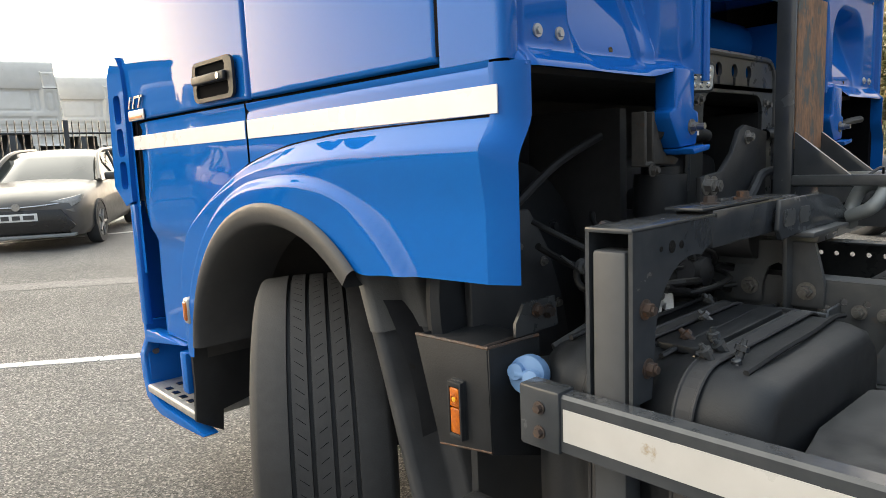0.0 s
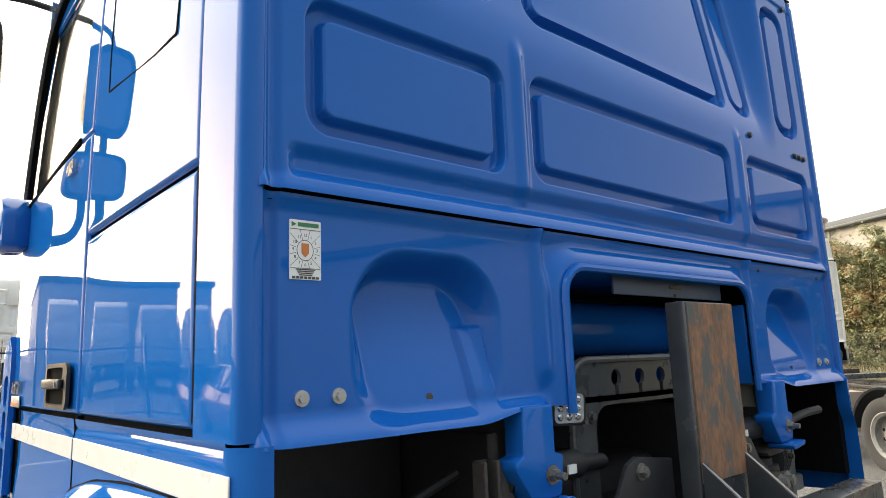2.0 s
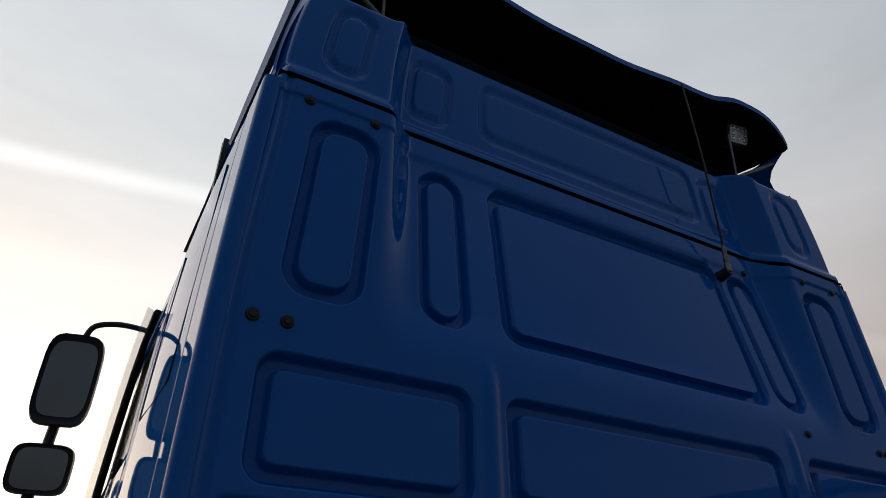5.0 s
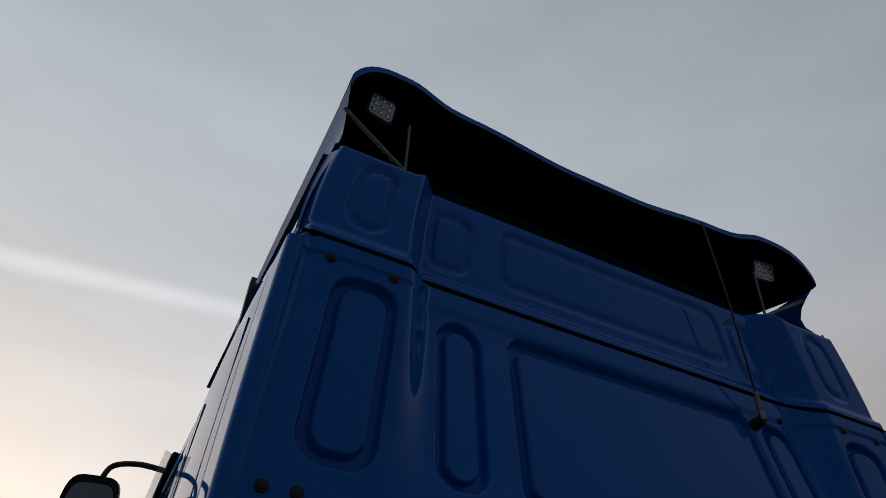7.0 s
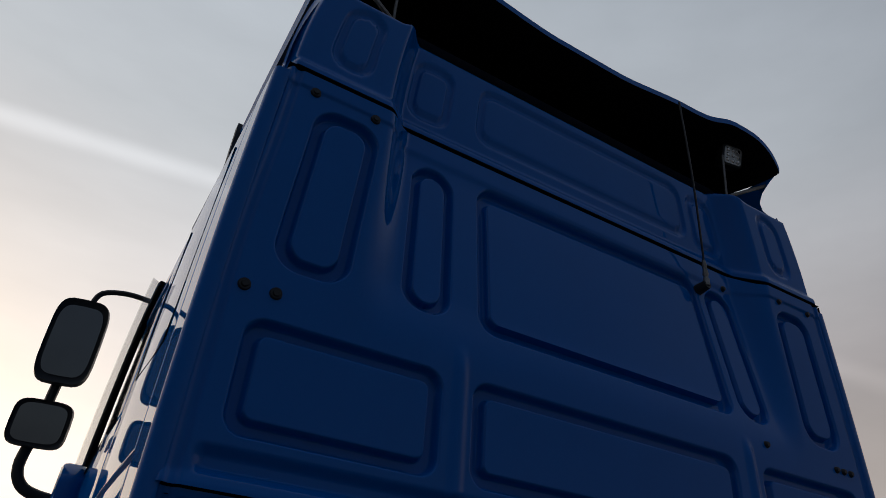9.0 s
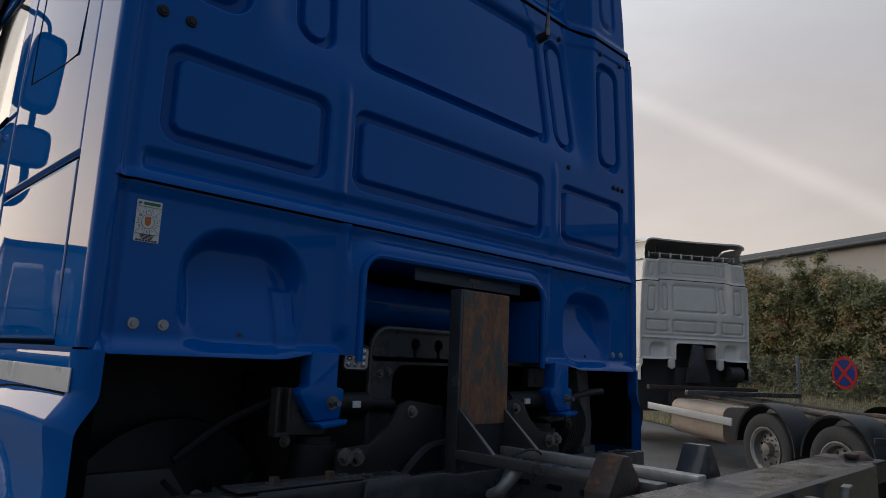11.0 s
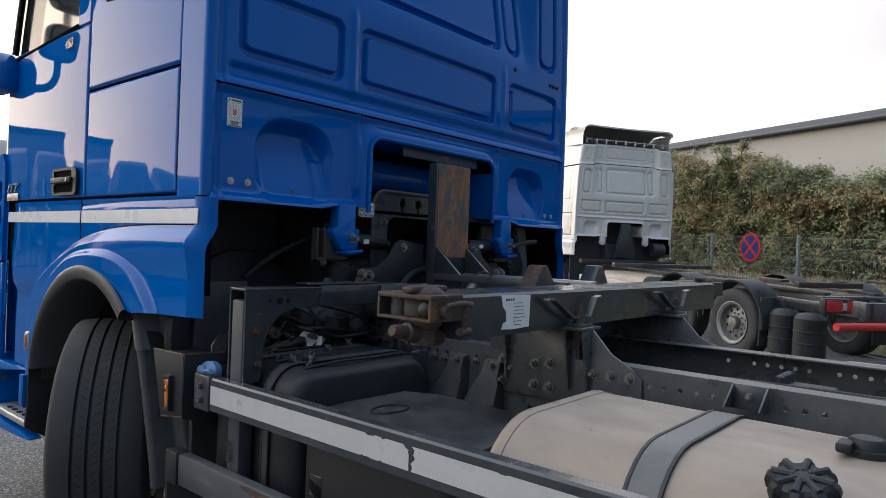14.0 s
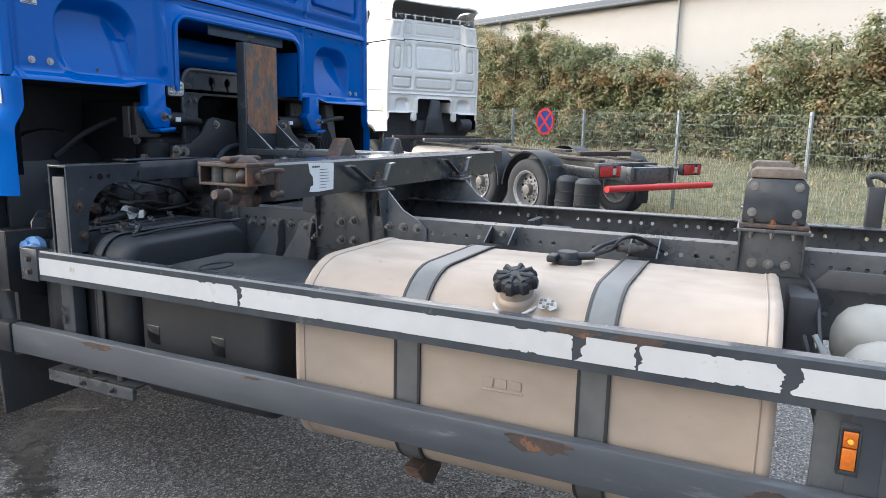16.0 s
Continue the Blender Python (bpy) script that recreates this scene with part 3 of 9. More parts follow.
def wall_y(x, z):
    """How far the upper rear wall is pressed in (towards the front) at a place."""
    ax = abs(x)
    t = max(0.0, (z - 2.36) / 0.74)
    y = 0.1 * t * sstep(0.0, 0.3, t) * (1 - sstep(0.76, 0.885, ax))
    for p in PANELS:
        if p[0] < 0 or x > 0:
            y += pressed(x, z, p)
        if p[0] > 0 and x < 0:
            y += pressed(-x, z, p)
    for p in PAIRED:
        y += pressed(ax, z, p)
    # upright ribs and the rolled lower and upper edges
    y -= 0.010 * (1 - sstep(0.0, 0.03, abs(ax - 0.555))) * (1 - sstep(2.36, 2.45, z)) * sstep(2.0, 2.06, z)
    y += 0.016 * (1 - sstep(2.035, 2.065, z)) * sstep(1.995, 2.02, z) * (1 - sstep(1.13, 1.16, ax))
    y -= 0.012 * (1 - sstep(1.972, 2.01, z))
    y -= 0.006 * sstep(3.06, 3.075, z)
    y += 0.007 * sstep(1.165, 1.178, ax) * (1 - sstep(1.186, 1.199, ax))
    y += 0.025 * sstep(1.203, 1.222, ax)
    return y


def pocket_y(x, z):
    ax = abs(x)
    y = 0.012
    d = sd_rrect(ax, z, 0.645, 1.022, 1.53, 1.888, 0.13)
    y += 0.085 * (1 - sstep(-0.05, 0.006, d)) * (0.1 + 0.9 * sstep(1.55, 1.84, z))
    if x < 0:
        y -= 0.014 * (sstep(0.668, 0.676, ax) - sstep(0.726, 0.734, ax)) * (1 - sstep(1.742, 1.75, z)) * sstep(1.56, 1.62, z)
    y -= 0.036 * (1 - sstep(1.545, 1.6, z)) * sstep(0.5, 0.56, ax)
    y -= 0.01 * sstep(1.935, 1.966, z)
    y -= 0.016 * (1 - sstep(0.0, 0.03, abs(ax - 0.52))) * sstep(1.6, 1.66, z)
    # raised frame above the opening
    dd = sd_rrect(ax, z, -0.46, 0.46, 1.2, 1.885, 0.07)
    y -= 0.028 * (1 - sstep(0.012, 0.075, dd))
    y += 0.007 * sstep(1.165, 1.178, ax) * (1 - sstep(1.186, 1.199, ax))
    y += 0.025 * sstep(1.203, 1.222, ax)
    return y


def cap_top(x):
    return 3.632 - 0.055 * sstep(0.78, 0.9, abs(x))


def cap_low(x):
    return 3.13 + 0.047 * (1 - sstep(0.765, 0.865, abs(x)))


def cap_y(x, z):
    ax = abs(x)
    y = 0.1 * (1 - sstep(0.765, 0.865, ax)) + 0.012
    for p in ((0.925, 1.075, 3.215, 3.51, 0.07, 0.03), (0.595, 0.765, 3.262, 3.535, 0.06, 0.03)):
        y += pressed(ax, z, p, 0.011)
    y += pressed(x, z, (-0.49, 0.565, 3.285, 3.55, 0.06, 0.03), 0.011)
    y -= 0.022 * (1 - sstep(cap_low(x) + 0.018, cap_low(x) + 0.05, z))
    y += 0.05 * sstep(cap_top(x) - 0.035, cap_top(x), z)
    y += 0.05 * sstep(1.155, 1.19, ax)
    return y


def cab_rear(truck, paint, step):
    bm = B()
    grid(bm, span(-1.222, 1.222, step), span(1.972, 3.118, step), lambda x, z: Vector((x * (1 - 0.03 * sstep(2.4, 3.12, z)), wall_y(x, z), z + 0.047 * sstep(3.03, 3.118, z) * (1 - sstep(0.765, 0.865, abs(x))))))
    part("rear_wall", bm, paint, truck, "pressed steel rear wall with rounded fields", angle=80)
    bm = B()
    xs = span(-1.218, -0.46, step) + span(-0.46, 0.46, step)[1:] + span(0.46, 1.218, step)[1:]
    zs = span(1.548, 1.885, step) + span(1.885, 1.9685, step)[1:]

    def low(x, z):
        # the opening's upper corners are rounded
        ax, cx, cz, r = abs(x), 0.39, 1.815, 0.07
        if ax < 0.4601 and z < 1.8851 and ax > cx and z > cz:
            v = Vector((ax - cx, z - cz))
            if v.length > r - step * 1.5:
                v = v.normalized() * r
                return Vector((math.copysign(cx + v.x, x), pocket_y(math.copysign(cx + v.x, x), cz + v.y), cz + v.y))
        lift = 0.02 * sstep(0.75, 0.6, ax) if ax > 0.46 else 0.0
        return Vector((x, pocket_y(x, z), z + lift * (1 - sstep(1.548, 1.6, z))))

    def keep(x, z):
        ax = abs(x)
        if ax > 0.46 or z > 1.885:
            return True
        return ax > 0.39 and z > 1.815 and math.hypot(ax - 0.39, z - 1.815) > 0.07

    grid(bm, xs, zs, low, keep)
    part("lower_rear_panel", bm, paint, truck, "painted lower rear panel with two arched pockets", angle=80)
    bm = B()
    edge = [(-0.46, 1.55), (-0.46, 1.815)] + [(-0.39 + 0.07 * math.cos(radians(a)), 1.815 + 0.07 * math.sin(radians(a))) for a in range(165, 90, -15)] + [(-0.39, 1.885)]
    edge = edge + [(-x, z) for x, z in edge[::-1]]
    pipe(bm, [(x, pocket_y(0.47, 1.7) - 0.004, z) for x, z in edge], 0.011, 8, 1)
    part("opening_lip", bm, paint, truck)
    # walls of the opening, running forward
    bm = B()
    for s in (-1, 1):
        box(bm, s * 0.466 - 0.006, s * 0.466 + 0.006, 0.0, 0.5, 1.57, 1.82)
    box(bm, -0.4, 0.4, 0.004, 0.55, 1.887, 1.9)
    part("opening_liner", bm, paint, truck)
    bm = B()
    grid(bm, span(-1.0, 1.0, 2 * step / 2.4), [i / 36 for i in range(37)], lambda u, v: Vector((u * (1.188 - 0.06 * v * v), cap_y(u * 1.188, cap_low(u * 1.188) + v * (cap_top(u * 1.188) - cap_low(u * 1.188))), cap_low(u * 1.188) + v * (cap_top(u * 1.188) - cap_low(u * 1.188)))))
    part("roof_rear_cap", bm, paint, truck, "rear end of the high roof", angle=80)
    # dark joint between wall and roof
    bm = B()
    grid(bm, span(-1.18, 1.18, 0.02), [0.0, 0.3, 1.0], lambda x, v: Vector((x, -0.0095 + 0.1 * (1 - sstep(0.765, 0.865, abs(x))) + 0.05 * v, cap_low(x) - 0.004 - 0.012 * v)))
    part("joint_seal", bm, M_GAP, truck)
    bm = B()
    grid(bm, span(-1.2, 1.2, 0.05), [1.955, 1.985], lambda x, z: Vector((x, 0.0112, z)))
    part("joint_seal", bm, M_GAP, truck)


def panel_sheet(bm, y0, y1, z0, z1, x, r=0.012, bulge=0.0, lean=0.0, step=0.05):
    """A door skin on the left side: edges rolled inwards, slightly bowed."""
    ys = [y0, y0 + r * 0.25, y0 + r * 0.6, y0 + r, y0 + r * 1.12] + span(y0 + r, y1 - r, step)[1:-1] + [y1 - r * 1.12, y1 - r, y1 - r * 0.6, y1 - r * 0.25, y1]
    zs = [z0, z0 + r * 0.25, z0 + r * 0.6, z0 + r, z0 + r * 1.12] + span(z0 + r, z1 - r, step)[1:-1] + [z1 - r * 1.12, z1 - r, z1 - r * 0.6, z1 - r * 0.25, z1]

    def place(y, z):
        e = min(y - y0, y1 - y, z - z0, z1 - z)
        fall = 0.0 if e >= r else r - math.sqrt(max(0.0, r * r - (r - e) ** 2))
        u, v = (y - y0) / (y1 - y0) * 2 - 1, (z - z0) / (z1 - z0) * 2 - 1
        return Vector((x + fall * math.copysign(1, -x) - math.copysign(bulge * (1 - u * u) * (1 - v * v * 0.6), -x) + math.copysign(lean * max(0, z - 2.05) ** 2, -x), y, z))
    return grid(bm, ys, zs, place)


SEAM = [(0.0, 1.452), (0.46, 1.448), (0.58, 1.443), (0.8, 1.425), (1.0, 1.388), (1.15, 1.341), (1.358, 1.252), (1.53, 1.14), (1.61, 0.95), (1.6, 0.7)]


def ramp(a, b, x):
    """A straight slope from 0 at a to 1 at b."""
    return min(1.0, max(0.0, (x - a) / (b - a)))


def wing_seam_z(y):
    """Height of the gap above the wing."""
    for (ya, za), (yb, zb) in zip(SEAM, SEAM[1:]):
        if y <= yb:
            return za + (zb - za) * (y - ya) / (yb - ya)
    return SEAM[-1][1]


def wing_seam_y(z):
    """How far forward the wing's gap runs at a height."""
    if z > 1.382:
        return 1.03
    for (ya, za), (yb, zb) in zip(SEAM[4:], SEAM[5:]):
        if z >= zb:
            return yb + (ya - yb) * (z - zb) / (za - zb) + 0.008
    return SEAM[-1][0]


def cab_sides(truck, paint, main=True):
    for s in (-1, 1):
        X = 1.243 * s
        lean = 0.028
        # corner post
        bm = B()
        prof = [(X, 0.172), (X, 0.168), (X, 0.08), (X, 0.028), (X, 0.018), (X, 0.0165), (X - s * 0.002, 0.005), (X - s * 0.007, -0.001), (X - s * 0.013, -0.003), (X - s * 0.022, -0.004), (X - s * 0.04, -0.004), (X - s * 0.044, -0.001), (X - s * 0.046, 0.014)]
        grid(bm, list(range(len(prof))), span(1.56, 3.1, 0.06), lambda i, z: Vector((prof[i][0] - s * lean * max(0, z - 2.05) ** 2, prof[i][1], z)))
        part("corner_panel", bm, paint, truck, angle=60)
        bm = B()
        box(bm, X - s * 0.06, X - s * 0.02, 0.02, 2.0, 1.2, 2.2, 0)
        box(bm, X - s * 0.12, X - s * 0.06, 0.02, 2.0, 2.2, 3.1, 0)
        part("side_core", bm, M_GAP, truck)
        hatch = part("storage_hatch", panel_sheet(B(), 0.182, 0.995, 1.572, 2.045, X, 0.014, 0.006), paint, truck, "smooth painted side locker door", angle=60)
        part("sleeper_side", panel_sheet(B(), 0.176, 0.998, 2.055, 3.1, X, 0.012, 0.004, lean), paint, truck, angle=60)
        bm = B()
        box(bm, min(X - s * 0.008, X - s * 0.001), max(X - s * 0.008, X - s * 0.001), 0.1715, 0.1835, 1.585, 2.045, 0)
        part("shut_line", bm, M_GAP, hatch)
        # a shallow blank field in the sleeper's side
        bm = B()
        zz = [(0.84, 2.42), (0.38, 2.37), (0.31, 2.44), (0.29, 3.0)]
        pipe(bm, [(X - s * (lean * (z - 2.05) ** 2 - 0.001), y, z) for y, z in zz], 0.004, 6, 5)
        pipe(bm, [(X - s * (lean * (z - 2.05) ** 2 - 0.001), y, z) for y, z in ((0.84, 2.42), (0.85, 2.6), (0.86, 3.0))], 0.004, 6, 4)
        part("window_blank_bead", bm, M_GAP, truck)
        door = part("cab_door", panel_sheet(B(), 1.006, 2.06, 1.572, 2.36, X, 0.012, 0.01, lean), paint, truck, "painted cab door with a black pull handle", angle=60)
        bm = B()
        panel_sheet(bm, 1.006, 1.15, 2.362, 3.06, X, 0.01, 0.0, lean)
        panel_sheet(bm, 1.152, 2.0, 2.98, 3.06, X, 0.01, 0.0, lean)
        b2 = part("window_surround", bm, paint, door, angle=60)
        bm = B()
        grid(bm, span(1.13, 2.02, 0.1), span(2.36, 2.99, 0.1), lambda y, z: Vector((X - s * (0.012 + lean * (z - 2.05) ** 2), y - 0.25 * sstep(2.36, 3.1, z) * sstep(1.6, 2.02, y), z)))
        part("side_window", bm, M_WINDOW, door, "dark side window glass", angle=60)
        # window seal
        bm = B()
        pipe(bm, [(X - s * 0.002, 1.14, 2.37), (X - s * 0.002, 1.6, 2.35), (X - s * 0.002, 2.0, 2.33)], 0.009, 6, 4)
        part("window_seal", bm, M_GAP, door)
        # handle: dark tray, grip, lock
        bm = B()
        o = X + s * 0.009
        prism(bm, rrect(1.06, 1.325, 1.595, 1.703, 0.02), "x", o, o + s * 0.003)
        tray = part("handle_recess", bm, M_GAP, door, "dark hand recess")
        bm = B()
        plate(bm, rrect(1.05, 1.335, 1.585, 1.712, 0.03), [rrect(1.1, 1.31, 1.668, 1.7, 0.012), rrect(1.08, 1.31, 1.598, 1.64, 0.014)], "x", o + s * 0.003, o + s * 0.012)
        part("handle_tray", bm, M_BLACK, door, "black plastic handle tray")
        bm = B()
        box(bm, min(o + s * 0.012, o + s * 0.026), max(o + s * 0.012, o + s * 0.026), 1.085, 1.318, 1.64, 1.668, 0.006, 3)
        part("door_handle", bm, M_BLACK, door, "black pull handle")
        bm = B()
        cyl(bm, (o + s * 0.025, 1.12, 1.654), (o + s * 0.029, 1.12, 1.654), 0.01)
        part("lock", bm, M_CHROME, door)
        # lower side: sill band with the stripe, lower door, wing with its flare, arch lip
        cy, cz, R = 0.85, 0.68, 0.59
        bm = B()
        grid(bm, span(0.035, 1.022, 0.05), [0.0, 0.12, 0.3, 0.5, 0.7, 0.8, 0.86, 0.93, 1.0], lambda y, v: Vector((X - s * 0.006 * (1 - sstep(0.0, 0.1, abs(v - 0.86))), y, (wing_seam_z(y) + 0.006) * (1 - v) + 1.562 * v)))
        part("sill_band", bm, paint, truck, angle=60)
        bm = B()
        grid(bm, [i / 12 for i in range(13)], span(0.705, 1.562, 0.03), lambda u, z: Vector((X + s * (0.002 - 0.022 * (1 - sstep(1.09, 1.15, z)) - 0.03 * sstep(0.72, 1.0, u) ** 2 - 0.006 * (1 - sstep(0.0, 0.02, abs(z - 1.542)))), wing_seam_y(z) * (1 - u) + (2.03 - 0.06 * (1 - sstep(1.1, 1.25, z))) * u, z)))
        part("lower_door", bm, paint, truck, "painted lower door skin ahead of the wing", angle=60)
        inner = [(cy + R * math.cos(radians(t)), cz + R * math.sin(radians(t))) for t in (3, 25, 45, 62, 78, 92, 106, 120, 132.5)] + [(0.33, 1.117), (0.18, 1.122), (0.035, 1.126)]
        outer = [(1.598, 0.7), (1.61, 0.95), (1.53, 1.14), (1.358, 1.252), (1.15, 1.341), (1.0, 1.388), (0.8, 1.425), (0.58, 1.443), (0.46, 1.448), (0.32, 1.451), (0.18, 1.452), (0.035, 1.452)]
        pin, pout = [smooth_path([(0, p, q) for p, q in w], 6) for w in (inner, outer)]

        def wing(i, v):
            p = pin[i].lerp(pout[i], v)
            far = (pout[i] - p).length
            r, t = math.hypot(p.y - cy, p.z - cz), math.degrees(math.atan2(p.z - cz, p.y - cy))
            brow = 0.655 + 0.08 * sstep(85, 135, t)
            out = 0.002 + 0.036 * ramp(0.004, 0.056, far) - 0.016 * sstep(0.056, 0.2, far) * sstep(95, 125, t)
            out += 0.022 * (1 - sstep(brow - 0.024, brow + 0.008, r))
            return Vector((X + s * out, p.y, p.z))
        bm = B()
        grid(bm, list(range(len(pin))), [i / 44 for i in range(45)], wing)
        fend = part("fender_panel", bm, paint, truck, "painted flared wing over the front wheel", angle=70)
        bm = B()
        pipe(bm, [(X - s * 0.004, q.y, q.z) for q in pout], 0.006, 6, 1)
        part("wing_seam", bm, M_GAP, fend)
        bm = B()
        # rear edge of the wing, bent inwards, with a waist

        def edge_pt(i, z):
            wide = 0.054 - 0.044 * (1 - sstep(1.36, 1.46, z))
            far = max(0.0, 1.452 - z)
            o = 0.002 + 0.036 * ramp(0.004, 0.056, far) - 0.016 * sstep(0.056, 0.2, far)
            q = [(o, 0.035), (o * 0.7, 0.018), (-min(0.03, wide * 0.6), -0.02), (-wide, -0.024), (-wide, 0.03)][i]
            return Vector((X + s * q[0], q[1], z))
        grid(bm, [0, 1, 2, 3, 4], span(1.126, 1.555, 0.015), edge_pt)
        part("fender_edge", bm, paint, fend, angle=50)
        # gap of the door over the sill
        bm = B()
        box(bm, min(X - s * 0.02, X - s * 0.004), max(X - s * 0.02, X - s * 0.004), 1.018, 1.034, 1.37, 1.57, 0.001, 1)
        part("shut_line", bm, M_GAP, fend)
        # arch lip
        bm = B()
        ring = []
        for k in range(27):
            t = radians(7 + k * 4.83)
            in_ = 0.034 + 0.028 * sstep(0.2, 1.3, t)
            ring.append([Vector((X + s * dx, cy + math.cos(t) * rr, cz + math.sin(t) * rr)) for dx, rr in ((0.05, R + 0.006), (0.06, R + 0.004), (0.066, R - 0.008), (0.062, R - in_ + 0.014), (0.05, R - in_ + 0.004), (0.02, R - in_), (-0.2, R - in_))])
        for p, q in zip(ring, ring[1:]):
            va, vb = [bm.verts.new(v) for v in p], [bm.verts.new(v) for v in q]
            for k in range(6):
                bm.faces.new((va[k], va[k + 1], vb[k + 1], vb[k]))
        bmesh.ops.remove_doubles(bm, verts=bm.verts[:], dist=0.0005)
        bmesh.ops.recalc_face_normals(bm, faces=bm.faces[:])
        part("arch_lip", bm, M_GUARD, fend, "grey-black plastic wheel arch lip", angle=60)
        # inner wheel house
        bm = B()
        grid(bm, list(range(0, 181, 8)), [0.62, 1.2], lambda t, x: Vector((s * x, 0.95 + 0.62 * math.cos(radians(t)), 0.66 + 0.6 * math.sin(radians(t)))))
        part("wheel_house", bm, M_DARK, truck)
        # reflective stripes
        for a, b in ((0.013, 1.018), (1.034, 1.99)):
            bm = B()
            box(bm, min(X, X + s * 0.0035), max(X, X + s * 0.0035), a, b, 1.458, 1.513, 0.001, 1)
            part("reflective_stripe", bm, M_STRIPE if main else paint, truck, "white reflective tape strip")
        # under the door: step between painted cheeks, black liner towards the wheel
        def span_x(bm, o, i, ya, yb, za, zb3, bev=0.006, seg=2):
            box(bm, min(X + s * o, X - s * i), max(X + s * o, X - s * i), ya, yb, za, zb3, bev, seg)
        bm = B()
        prism(bm, [(2.06, 0.7), (2.095, 0.66), (2.178, 0.572), (2.172, 0.47), (2.141, 0.384), (2.07, 0.352), (1.987, 0.337), (1.75, 0.345), (1.56, 0.358), (1.54, 0.37), (1.68, 0.382), (1.95, 0.385), (2.06, 0.41), (2.105, 0.46), (2.12, 0.57), (2.06, 0.645), (1.66, 0.7)], "x", X - s * 0.05, X + s * 0.008, 0.004)
        corner = part("front_corner", bm, paint, truck, "painted lower front corner with an entry step")
        bm = B()
        cyl(bm, (X - s * 0.035, 2.104, 0.59), (X - s * 0.035, 2.096, 0.59), 0.014, seg=14)
        part("corner_bolt", bm, M_STEEL, corner)
        # painted wall at the front end of the recess, and its back
        bm = B()
        span_x(bm, -0.006, 0.36, 2.104, 2.134, 0.39, 0.73, 0.004)
        part("recess_end", bm, paint, corner)
        bm = B()
        span_x(bm, -0.26, 0.28, 1.6, 2.12, 0.38, 0.74, 0.004)
        part("step_recess", bm, paint, corner)
        bm = B()
        span_x(bm, 0.03, 0.003, 1.602, 1.656, 0.525, 0.685, 0.006)
        part("step_cheek", bm, paint, corner)
        bm = B()
        span_x(bm, 0.014, 0.26, 1.6, 2.103, 0.412, 0.449, 0.01, 3)
        st = part("entry_step", bm, M_ALU, corner, "worn aluminium entry step with square holes")
        for i in range(5 if main else 0):
            for j in range(3):
                x0 = X - s * (0.014 + 0.06 * j)
                bm = B()
                box(bm, min(x0, x0 - s * 0.026), max(x0, x0 - s * 0.026), 1.645 + 0.075 * i + 0.03 * (j % 2), 1.68 + 0.075 * i + 0.03 * (j % 2), 0.449, 0.4525, 0)
                part("step_hole", bm, M_GLOSSBLACK, st)
        bm = B()
        prism(bm, [(X + s * 0.002, 0.95), (X + s * 0.012, 0.72), (X + s * 0.012, 0.55), (X + s * 0.02, 0.42), (X - s * 0.085, 0.354), (X - s * 0.092, 0.439), (X - s * 0.234, 0.464), (X - s * 0.34, 0.5), (X - s * 0.34, 0.95)], "y", 1.578, 1.598, 0.003)
        part("step_flap", bm, M_BLACK, truck, "black inner wheel arch liner")
        bm = B()
        span_x(bm, 0.068, -0.02, 1.44, 1.485, 0.83, 0.925, 0.012, 3)
        rep = part("side_repeater", bm, M_ALU, truck, "small side repeater lamp in a bright frame")
        bm = B()
        span_x(bm, 0.073, -0.06, 1.448, 1.477, 0.842, 0.913, 0.008, 3)
        part("repeater_lens", bm, M_AMBER, rep)
        # slotted fin on the front corner
        bm = B()
        slots = [rrect(2.068, 2.15, z0, z0 + 0.115, 0.025, 4) for z0 in (1.3, 1.435, 1.57)]
        plate(bm, [(2.24, 1.31), (2.2, 1.77), (2.15, 1.82), (2.08, 1.835), (2.03, 1.78), (2.02, 1.7), (2.04, 1.25), (2.12, 1.23)], slots, "x", X - s * 0.012, X + s * 0.016)
        fin = part("corner_deflector", bm, paint, truck, "painted slotted air deflector")
        bm = B()
        box(bm, min(X - s * 0.03, X - s * 0.02), max(X - s * 0.03, X - s * 0.02), 2.0, 2.2, 1.25, 1.82, 0)
        part("slot_backing", bm, M_MOULD, fin)
        bm = B()
        box(bm, min(X - s * 0.02, X + s * 0.012), max(X - s * 0.02, X + s * 0.012), 2.04, 2.1, 0.72, 1.24, 0.012, 2)
        part("lower_corner", bm, paint, truck)
        # roof side
        bm = B()
        grid(bm, span(0.03, 2.0, 0.15), [i / 8 for i in range(9)], lambda y, v: Vector((s * (1.185 - 0.085 * v * v), y, 3.125 + v * (0.45 + 0.22 * sstep(0.1, 0.9, y) - 0.35 * sstep(1.2, 2.0, y)))))
        part("roof_side", bm, paint, truck, angle=60)
        bm = B()
        grid(bm, span(0.0, 2.0, 0.15), [3.095, 3.13], lambda y, z: Vector((s * 1.195, y, z)))
        part("roof_joint", bm, M_GAP, truck)


def deflector_edge(x, dip=1.0):
    """Height of the roof deflector's rear edge."""
    ax = abs(x)
    z = 3.955 + 0.045 * (1 - dip) + dip * (0.052 * sstep(0.15, 0.62, ax) + 0.03 * (1 - sstep(0.0, 0.16, abs(ax - 0.88))))
    return z


